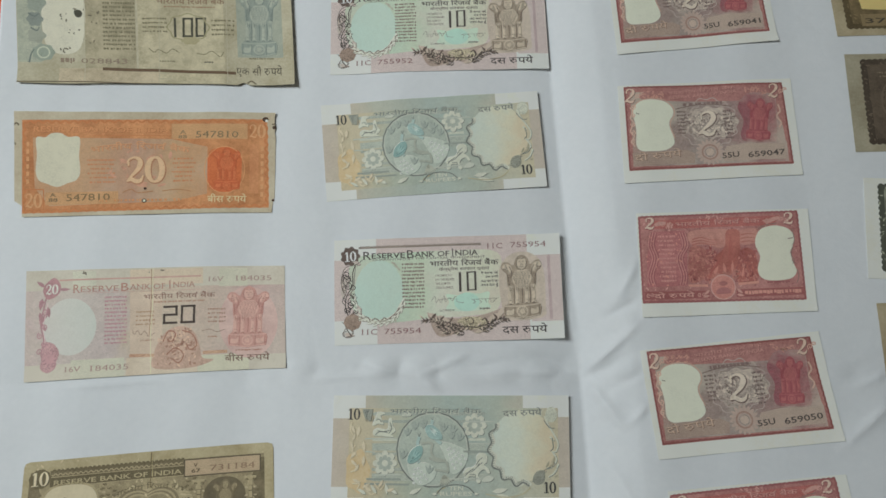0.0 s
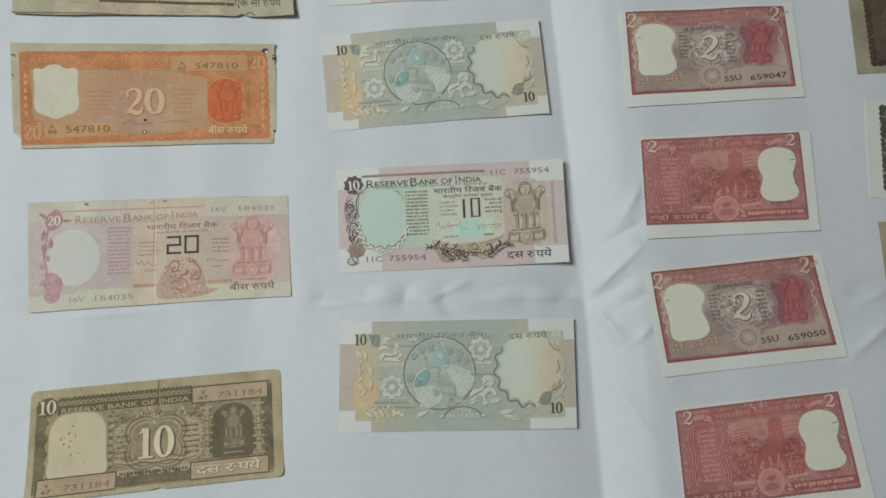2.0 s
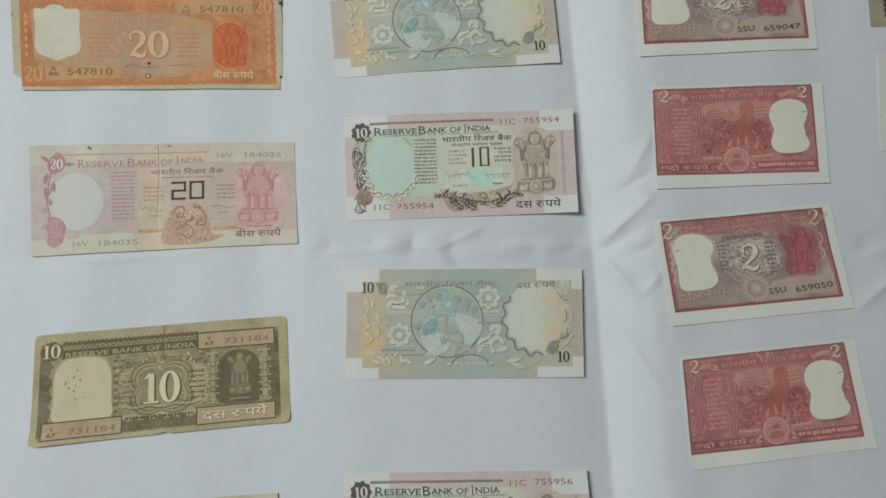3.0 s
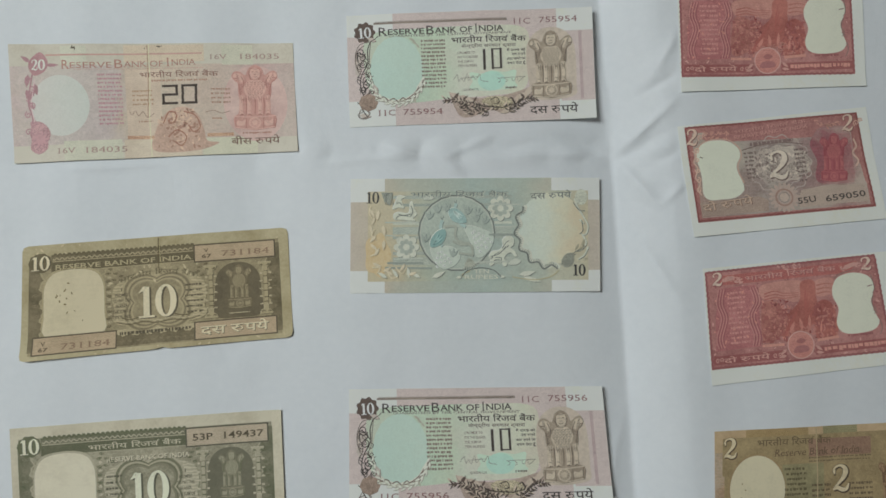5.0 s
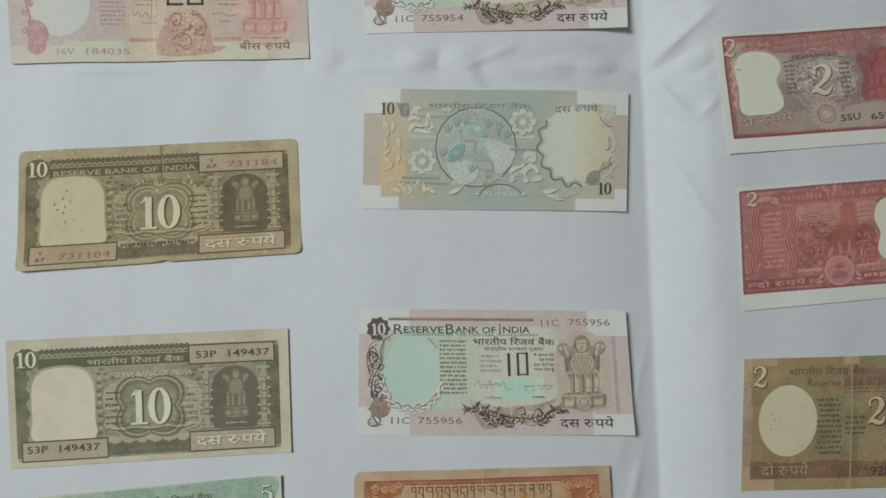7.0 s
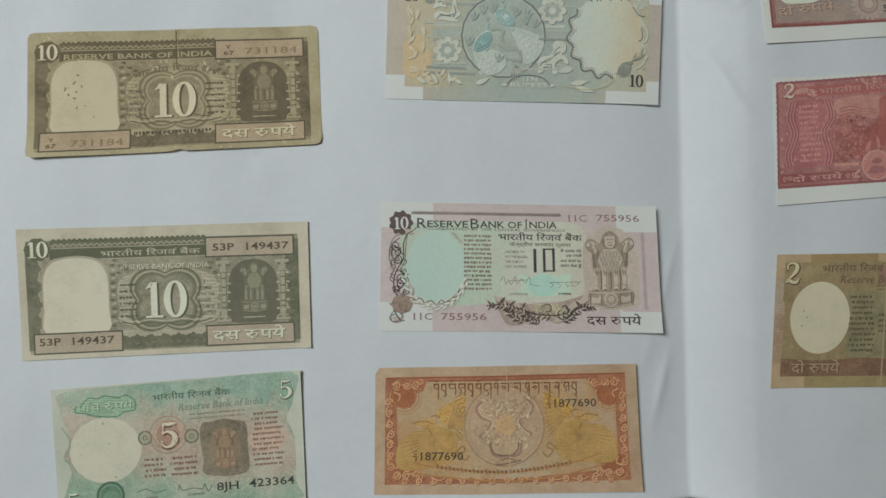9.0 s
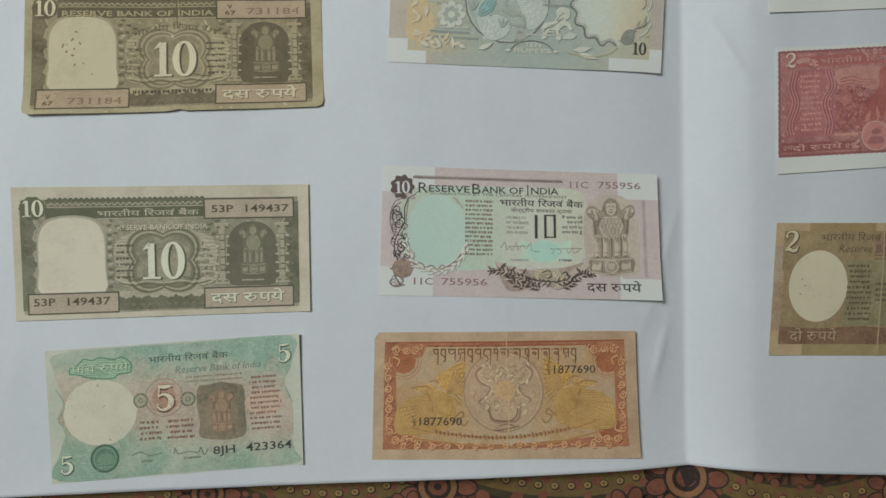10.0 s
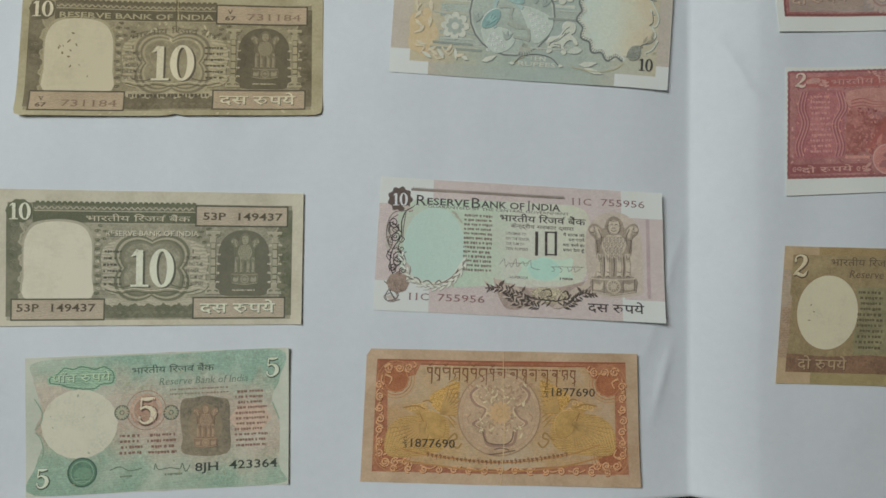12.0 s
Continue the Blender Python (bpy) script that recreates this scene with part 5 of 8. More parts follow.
    n.stroke("lattice", [[(184 + 9 * i, 97), (204 + 7 * i, 156)] for i in range(6)] + [[(236 - 9 * i, 98), (200 + 2 * i, 104 + 10 * i)] for i in range(6)], 2.2, line, rounded=False)
    n.serif_ten("value_numeral", 112, 94, 172, 148, ink(62, 62, 64))
    n.serif_ten("value_numeral", 1086, 444, 1146, 496, ink(62, 62, 64))
    n.word("hindi_title_light", "भारतीय िरज़र्व बैंक", 322, 118, 780, 24, ink(104, 114, 116), shadow=lite)
    n.word("hindi_value", "दस रूपये", 888, 132, 1082, 30, line, bold=0.008, turn=-2, shadow=lite)
    n.word("english_value", "TEN", 618, 482, 692, 20, lite, bold=0.02)
    n.word("english_value", "RUPEES", 572, 508, 734, 20, lite, bold=0.02)
    n.stroke("english_value_arch", [[(560, 498), (590, 468), (652, 456), (712, 468), (745, 498)]], 5, line)
    return n


ten_back(PLACES["b10a"], "crisp blue-grey ten rupee note, reverse side up with peacock medallion", {"right": (0.0002, 0.1)})
ten_back(PLACES["b10b"], "crisp blue-grey ten rupee note, reverse side up below crumpled paper", {"right": (0.0002, 0.06)})


# two rupee notes, red-brown front
def two_front(place, serial, label, lift):
    n = Note("two_rupee_note", label, place, ((5, 112), (985, 32), (1090, 605), (90, 688)), (107, 63), cream_white, lift)
    brick = engraved((140, 84, 86), (168, 120, 118), 600.0, 0.5, "cell", 0.45, 0.3)
    n.blob("frame_panel", [(40, 118), (938, 58), (1036, 542), (112, 614)], brick, "brick red engraved frame", rounded=False)
    n.blob("grey_ground", [(80, 150), (700, 110), (905, 130), (925, 250), (960, 320), (980, 400), (990, 420), (1008, 528), (132, 590), (120, 470), (100, 330)], tint("two_ground", [(0.0, (168, 138, 130)), (0.25, (154, 132, 128)), (0.5, (146, 128, 128)), (0.75, (160, 120, 120)), (1.0, (168, 124, 122))], 0, -0.05, 0.05, 0.2), rounded=False)
    n.wavy("frame_scallop", 44, 122, 930, 64, 1.8, 30, 9, ink(124, 70, 70))
    n.wavy("frame_scallop", 112, 606, 1032, 536, 1.8, 30, 9, ink(124, 70, 70))
    n.wavy("frame_scallop", 48, 126, 116, 604, 1.8, 16, 9, ink(124, 70, 70))
    n.wavy("frame_scallop", 934, 64, 1030, 536, 1.8, 16, 9, ink(124, 70, 70))
    n.blob("title_band", [(150, 150), (300, 120), (700, 96), (905, 110), (880, 160), (700, 180), (400, 190), (160, 190)], engraved((144, 92, 94), (168, 120, 120), 520.0, 0.5, "cell", 0.45))
    ivory = ink(202, 204, 194, 0.05)
    n.blob("watermark_window", [(105, 240), (135, 202), (200, 186), (270, 192), (322, 226), (336, 268), (318, 312), (322, 350), (350, 410), (352, 450), (310, 484), (230, 494), (170, 494), (140, 462), (134, 390), (122, 330), (104, 280)], ivory, "plain ivory double-lobed watermark window")
    lite = ink(184, 156, 146)
    n.stroke("window_rim", [[(112, 300), (100, 260), (130, 204), (200, 182), (272, 186), (328, 224), (342, 270), (324, 314), (328, 352), (356, 412)]], 6, ink(176, 148, 138))
    n.stroke("window_scroll", [spiral(104 + 4 * k, 236 + 52 * k, 15, 1.2, 1.5 + k, 1 if k % 2 else -1) for k in range(5)], 5, ink(192, 160, 148))
    n.stroke("side_scallop", [[(84, 240), (104, 262), (92, 300), (112, 330), (100, 380), (124, 410), (112, 440), (132, 470)]], 7, lite)
    n.stroke("side_scallop", [[(922, 190), (938, 230), (920, 262), (950, 300), (938, 330)]], 9, lite)
    crim = tint("crimson_wash", [(0.0, (150, 66, 80)), (0.35, (152, 74, 86)), (1.0, (166, 104, 106))], 0, 0.016, 0.042, 0.2)
    n.blob("crimson_panel", [(720, 160), (760, 130), (880, 128), (905, 170), (922, 300), (930, 400), (900, 416), (760, 420), (725, 380), (735, 300), (696, 220)], crim, "crimson emblem panel")
    n.capital(742, 168, 150, 240, ink(136, 64, 74), ink(150, 78, 88), ink(164, 96, 100))
    n.blob("number_panel", [(650, 452), (760, 430), (975, 424), (996, 512), (640, 540), (636, 490)], engraved((154, 136, 130), (174, 158, 150), 1500.0, 0.5, "line", 0.5), rounded=False)
    n.blob("value_panel", [(120, 510), (430, 480), (480, 500), (480, 556), (138, 582)], engraved((146, 126, 120), (164, 146, 138), 1500.0, 0.5, "line", 0.5), rounded=False)
    n.oval("guilloche", 540, 316, 160, 96, engraved((128, 114, 114), (178, 168, 162), 900.0, 0.5, "cell", 0.2), n=60, bumps=12, depth=0.07)
    for r in (150, 118, 92):
        n.ring("guilloche_ring", 540, 316, r, 5, ink(162, 150, 148), sx=1.08, bumps=14, depth=0.05, n=84)
    n.specks("guilloche_mark", [(400, 250, 680, 390)], 9, ink(166, 154, 150), 46)
    n.specks("guilloche_light", [(410, 262, 670, 372)], 10, ink(188, 178, 172), 40)
    n.specks("guilloche_dark", [(400, 250, 680, 390)], 7, ink(112, 96, 96), 40)
    n.numerals("numeral", "2", 478, 246, 590, 392, ink(196, 184, 176), ink(100, 84, 82), 0.045)
    for x, y in ((48, 128), (858, 68)):
        n.stroke("corner_scroll", [spiral(x + 78, y + 44, 16, 1.3, 2.0), spiral(x + 96, y + 30, 12, 1.3, 0.4, -1)], 5, ink(186, 150, 140))
        n.numerals("corner_numeral", "2", x, y, x + 64, y + 84, ink(192, 170, 160), ink(110, 72, 72), 0.045)
    n.bars("promise_line", 352, 246, 424, 390, 7, ink(104, 88, 88), 0.5)
    n.bars("promise_line", 612, 232, 690, 410, 8, ink(104, 88, 88), 0.5)
    n.wavy("arch_line", 345, 240, 660, 214, -22, 0.5, 5, ink(110, 92, 92))
    n.bars("arch_word", 384, 192, 612, 212, 1, ink(118, 98, 98), 0.5)
    n.word("hindi_title", "भारतीय िरज़र्व बैंक", 306, 154, 680, 18, ink(178, 134, 130), turn=-3, shadow=ink(130, 80, 82))
    n.word("english_title", "RESERVE BANK OF INDIA", 306, 182, 690, 18, ink(178, 134, 130), bold=0.01, turn=-3, shadow=ink(130, 80, 82))
    n.specks("crest_ornament", [(150, 140, 270, 180), (720, 96, 850, 130)], 8, ink(180, 134, 126), 26)
    n.rosette("sun_wheel", 560, 488, 78, 18, ink(166, 148, 143), 0.5)
    n.ring("sun_wheel_ring", 560, 488, 46, 9, ink(150, 122, 116))
    n.oval("sun_wheel_heart", 560, 488, 22, 22, ink(176, 160, 153), n=18)
    n.word("hindi_value", "दो रूपये", 142, 556, 404, 40, ink(178, 156, 142), turn=-4, shadow=ink(104, 78, 72))
    n.word("serial_number", serial[0], 634, 524, 730, 32, ink(70, 62, 62), bold=0.015, turn=-3)
    n.word("serial_number", serial[1], 778, 514, 986, 32, ink(70, 62, 62), bold=0.015, turn=-3)
    n.stroke("pin_hole", [[(122, 272), (140, 276)]], 5, ink(120, 112, 100))
    return n


two_front(PLACES["f2z"], ("55U", "659041"), "brick red and grey two rupee note with ivory margins", {"bottom": (0.0004, 0.12), "br": (0.0014, 0.45)})
two_front(PLACES["f2a"], ("55U", "659047"), "brick red and grey two rupee note, lying nearly flat", {"bottom": (0.0004, 0.1), "right": (0.0003, 0.1)})
two_front(PLACES["f2b"], ("55U", "659050"), "brick red and grey two rupee note, turned askew beside creases", {"bottom": (0.0004, 0.12), "right": (0.0003, 0.1)})


# two rupee notes, red back
def two_back(place, label, lift):
    n = Note("two_rupee_note", label, place, ((38, 62), (966, 52), (1011, 598), (89, 618)), (107, 63), cream_white, lift)
    red = engraved((150, 92, 95), (174, 124, 124), 520.0, 0.5, "cell", 0.45, 0.35)
    deep, lite, pale = ink(138, 82, 86), ink(182, 138, 135), ink(188, 148, 146)
    n.blob("red_ground", [(50, 80), (910, 62), (956, 538), (88, 546)], red, "red engraved picture panel", rounded=False)
    n.specks("mottle_dark", [(70, 90, 910, 530)], 6, ink(146, 88, 92), 150)
    n.specks("mottle_light", [(70, 90, 910, 530)], 6, ink(186, 142, 140), 170)
    for a in ((54, 84, 908, 66, 17), (90, 540, 952, 534, 17), (54, 86, 92, 540, 9), (908, 70, 950, 530, 9)):
        n.wavy("frame_scallop", a[0], a[1], a[2], a[3], 1.6, a[4] * 2, 10, deep)
    n.blob("title_band", [(120, 104), (820, 88), (780, 140), (130, 150)], engraved((150, 74, 76), (180, 110, 108), 1500.0, 0.5, "line", 0.5), rounded=False)
    n.word("hindi_title", "भारतीय िरज़र्व बैंक", 258, 138, 712, 24, lite, turn=-1, shadow=deep)
    n.specks("crest_ornament", [(420, 80, 540, 100), (200, 118, 240, 145), (730, 105, 770, 130)], 6, lite, 14)
    # panel of small writing between two curtains
    n.blob("writing_panel", [(130, 165), (310, 160), (325, 300), (330, 455), (110, 462), (104, 300)], engraved((152, 84, 92), (178, 116, 120), 1200.0, 0.5, "cell", 0.4), rounded=False)
    n.stroke("curtain_dark", [[(126 + o, 170), (116 + o, 240), (140 + o, 310), (118 + o, 400), (130 + o, 450)] for o in (0, 14, 28)] + [[(286 + o, 170), (306 + o, 240), (276 + o, 310), (302 + o, 400), (296 + o, 450)] for o in (0, 14, 28)], 5, ink(144, 82, 88))
    n.stroke("curtain", [[(120 + o, 170), (110 + o, 240), (134 + o, 310), (112 + o, 400), (124 + o, 450)] for o in (0, 14, 28)] + [[(280 + o, 170), (300 + o, 240), (270 + o, 310), (296 + o, 400), (290 + o, 450)] for o in (0, 14, 28)], 4, ink(178, 128, 128))
    n.bars("small_writing", 156, 180, 280, 440, 11, ink(184, 132, 130), 0.45, ragged=0.2)
    n.specks("field_mark", [(340, 240, 470, 430), (600, 290, 700, 440), (480, 300, 600, 420)], 7, ink(128, 54, 54), 34)
    n.specks("field_mark_light", [(340, 240, 470, 430), (600, 290, 700, 440), (100, 170, 330, 460)], 6, ink(190, 132, 124), 30)
    # field with a tall worker shape left as hatching and sheaves
    n.blob("sky_patch", [(340, 165), (540, 160), (540, 230), (500, 260), (440, 240), (345, 235)], engraved((172, 114, 110), (188, 138, 132), 700.0, 0.5, "cell", 0.5))
    n.blob("sky_patch", [(600, 170), (690, 160), (690, 230), (610, 240)], engraved((172, 114, 110), (188, 138, 132), 700.0, 0.5, "cell", 0.5))
    n.blob("tall_rick", [(532, 168), (598, 166), (606, 240), (610, 330), (560, 400), (440, 420), (400, 380), (480, 300), (525, 250)], engraved((152, 82, 78), (172, 106, 100), 420.0, 0.5, "cell", 0.5, 0.5))
    n.blob("field_sheaf", [(340, 260), (400, 250), (440, 290), (460, 340), (420, 420), (340, 430)], engraved((146, 82, 80), (182, 124, 118), 420.0, 0.5, "cell", 0.5, 0.4))
    n.blob("field_sheaf", [(600, 300), (640, 260), (690, 300), (700, 430), (600, 440)], engraved((138, 68, 68), (172, 104, 98), 420.0, 0.5, "cell", 0.5, 0.4))
    n.stroke("cloud_line", [[(350, 210 + 14 * k), (400, 200 + 15 * k), (450, 214 + 12 * k), (520, 216 + 9 * k)] for k in range(3)] + [[(610, 190 + 20 * k), (650, 184 + 20 * k), (694, 190 + 20 * k)] for k in range(3)], 7, ink(164, 98, 94), taper=0.7)
    n.specks("field_tuft", [(340, 250, 480, 440), (590, 280, 700, 440)], 9, ink(148, 84, 84), 60)
    n.specks("field_tuft_light", [(340, 250, 480, 440), (590, 300, 700, 440), (440, 380, 600, 430)], 7, ink(174, 116, 112), 46)
    n.leaves("rick_fold", [(556 + 10 * k, 190 + 26 * k, 100 + 6 * k, 120, 8) for k in range(5)] + [(520 - 14 * k, 270 + 22 * k, 112, 90, 8) for k in range(5)], ink(160, 88, 84))
    n.leaves("sheaf_light", [(470, 400, -60, 54, 22), (530, 396, -96, 60, 22), (566, 390, -84, 64, 18), (620, 420, -80, 60, 14)], ink(184, 122, 116))
    ivory = ink(201, 202, 193, 0.05)
    n.blob("watermark_window", [(690, 200), (720, 158), (790, 142), (860, 160), (890, 200), (886, 250), (872, 290), (890, 350), (905, 390), (880, 424), (820, 436), (750, 434), (712, 412), (700, 370), (712, 310), (688, 250)], ivory, "plain ivory double-lobed watermark window")
    n.stroke("window_scroll", [[(880, 160), (894, 220), (884, 250)], [(884, 260), (876, 300), (892, 330), (884, 350)], [(908, 380), (916, 420), (904, 450)], [(700, 160), (740, 140), (800, 128)], [(860, 215), (886, 210)], [(880, 330), (900, 350)]], 6, ink(130, 106, 104), taper=0.4)
    n.bars("window_bead", 750, 436, 870, 452, 1, deep, 0.6)
    n.stroke("shelf_line", [[(335, 455), (440, 457)], [(600, 452), (706, 444)]], 13, ink(188, 134, 126), rounded=False)
    for x, y in ((84, 146), (832, 130)):
        n.numerals("corner_numeral", "2", x, y - 58, x + 58, y + 4, ink(200, 176, 168), deep, 0.08)
        n.stroke("corner_curl", [spiral(x + (84 if x < 400 else -30) + 26 * k, y - 26 + 4 * k, 13, 1.2, 1.0 + k, 1 if k % 2 else -1) for k in range(3)], 5, lite)
    n.blob("corner_scroll", [(138, 125), (160, 112), (200, 110), (196, 124), (150, 136)], lite)
    n.blob("corner_scroll", [(750, 112), (790, 94), (830, 98), (800, 112), (760, 124)], lite)
    n.stroke("value_band", [[(96, 505), (450, 503)], [(590, 500), (946, 492)]], 40, engraved((136, 74, 78), (154, 92, 94), 700.0, 0.5, "cell", 0.5), rounded=False)
    n.word("value_word", "दो रूपये", 150, 520, 370, 24, ink(186, 142, 138), bold=0.01, shadow=deep)
    n.stroke("value_scroll", [spiral(x, 504, 11, 1.2, 1.0, w) for x, w in ((118, 1), (136, -1), (396, 1), (418, -1))], 4, lite)
    n.bars("value_word", 632, 478, 930, 512, 1, ink(190, 136, 130), 0.5, 0.08)
    n.oval("seal", 520, 466, 66, 66, engraved((176, 104, 104), (196, 140, 134), 1500.0, 0.5, "line", 0.5), "round seal")
    n.ring("seal_rim", 520, 466, 66, 5, pale)
    n.blob("seal_palm", [(498, 446), (520, 434), (544, 446), (530, 458), (510, 458)], ink(156, 98, 100))
    n.blob("seal_beast", [(484, 490), (500, 472), (540, 470), (560, 484), (550, 500), (490, 502)], ink(158, 102, 106))
    n.leaves("seal_scroll", [(450, 480, 140, 40, 18), (450, 510, 170, 40, 18), (592, 476, 40, 40, 18), (592, 506, 10, 40, 18)], lite)
    return n


two_back(PLACES["b2a"], "red two rupee note, picture side up, lying flat", {"bottom": (0.0005, 0.12), "right": (0.0004, 0.1)})
two_back(PLACES["b2b"], "red two rupee note, picture side up, turned askew", {"bottom": (0.0004, 0.12), "right": (0.0003, 0.1)})


# hundred rupee note, grey-green and soiled
def hundred(place):
    paper = note_paper("soiled_grey_green_note_paper", (182, 180, 164), (152, 146, 124), 0.9, 30.0)

    def cut(u, v, w, h):
        return u, v - (1.6 if v > h - 1 and 0.815 * w < u < 0.84 * w else 0.0) + 0.5 * math.sin(u * 0.06) * (v / h)

    n = Note("hundred_rupee_note", "worn grey-green hundred rupee note with pin holes and lifted edge", place, ((92, -133), (1465, -105), (1490, 440), (92, 400)), (157, 70), paper,
             {"right": (0.0026, 0.25), "bottom": (0.0015, 0.2)}, ((0.24, 0.0004), (0.505, 0.0004), (0.75, 0.0004)), cut)
    green, dark, olive = engraved((134, 145, 139), (154, 161, 151), 1100.0, 0.5, "cell", 0.45), ink(62, 62, 52), ink(106, 102, 80)
    n.rect("side_tint", 95, -110, 215, 300, engraved((140, 150, 142), (162, 168, 156), 900.0, 0.5, "cell", 0.4), "grey-green printed side band")
    n.rect("olive_band", 425, -128, 690, 420, engraved((140, 134, 112), (164, 157, 136), 420.0, 0.5, "cell", 0.5, 0.6), "olive-brown printed band")
    n.rect("stone_band", 690, -125, 1140, 430, engraved((156, 150, 126), (176, 170, 148), 420.0, 0.5, "cell", 0.5, 0.6))
    n.rect("brown_band", 300, 330, 810, 430, engraved((158, 146, 124), (176, 166, 146), 420.0, 0.5, "cell", 0.5, 0.5))
    n.rect("emblem_tint", 1185, -95, 1430, 300, green)
    n.blob("watermark_window", [(215, 20), (250, -60), (350, -80), (420, -40), (430, 120), (400, 240), (300, 260), (230, 200)], ink(190, 190, 178, 0.12), "plain pale watermark window")
    n.oval("side_ornament", 182, 90, 40, 40, ink(118, 128, 126), bumps=6, depth=0.1)
    n.oval("side_ornament", 190, 10, 46, 50, ink(132, 142, 136), bumps=5, depth=0.12)
    n.oval("side_ornament", 190, 170, 44, 40, ink(140, 146, 138), bumps=5, depth=0.12)
    n.oval("side_flower", 222, 252, 56, 46, ink(132, 144, 136), bumps=7, depth=0.06)
    n.ring("side_flower_ring", 222, 252, 34, 8, ink(170, 178, 166))
    n.stroke("side_scroll", [[(150, 300), (160, 260), (176, 236)], [(150, 60), (180, 76), (206, 60)], [(160, 130), (190, 146), (204, 128)]], 10, ink(100, 112, 112), taper=0.5)
    n.bars("language_panel", 518, -60, 684, 252, 15, olive, 0.5)
    n.square_digits("value_numeral", "100", 850, 90, 1046, 188, dark, 13)
    n.ring("numeral_scroll", 950, 140, 80, 6, ink(140, 136, 108), sx=1.3, bumps=8, depth=0.06)
    n.oval("numeral_rosette", 960, 206, 44, 22, ink(150, 144, 116), bumps=6, depth=0.1)
    n.bars("promise_line", 718, 82, 846, 170, 4, olive, 0.42)
    n.bars("promise_line", 1066, 96, 1184, 192, 4, olive, 0.42)
    n.word("hindi_title", "भारतीय िरज़र्व बैंक", 790, 18, 1130, 34, ink(120, 92, 76), bold=0.01)
    n.bars("hindi_line", 828, 28, 1090, 46, 1, ink(140, 110, 90), 0.6)
    n.stroke("signature", [[(752, 240), (780, 262), (800, 248), (840, 266), (870, 246), (905, 266)], [(990, 268), (1030, 276), (1070, 262), (1110, 290), (1130, 268)]], 4, olive)
    n.bars("office_line", 806, 300, 884, 314, 1, olive, 0.7)
    n.bars("office_line", 1030, 310, 1078, 322, 1, dark, 0.7)
    n.bars("serial_number", 306, 276, 376, 310, 1, ink(128, 112, 100), 0.8)
    n.word("serial_number", "028843", 410, 308, 640, 29, ink(122, 106, 96))
    n.stroke("base_rule", [[(518, 338), (800, 352), (1190, 374)]], 17, ink(92, 72, 54), "dark brown rule", rounded=False)
    n.word("hindi_value", "एक सौ रुपये", 1192, 382, 1418, 46, ink(70, 64, 54), bold=0.006)
    n.capital(1200, -40, 200, 330, ink(104, 117, 117), ink(128, 140, 137), ink(152, 161, 154))
    n.bars("emblem_motto", 1255, 294, 1380, 310, 1, olive, 0.6)
    n.blob("pin_hole", [(375, 50), (396, 44), (416, 56), (412, 78), (392, 82), (380, 70)], dark)
    n.specks("pin_hole", [(270, 40, 500, 60), (300, 60, 350, 100), (340, 130, 420, 170), (450, 50, 490, 210), (300, 225, 370, 250)], 7, ink(100, 95, 80), 5)
    n.stroke("fold_wear", [[(425, -125), (432, 415)], [(805, -115), (805, 425)], [(1140, -108), (1150, 430)]], 3, ink(164, 161, 144), rounded=False)
    n.stroke("edge_grime", [[(92, 396), (440, 404), (800, 424)], [(1250, 428), (1270, 416), (1296, 436)]], 6, ink(86, 76, 58))


hundred(PLACES["h100"])


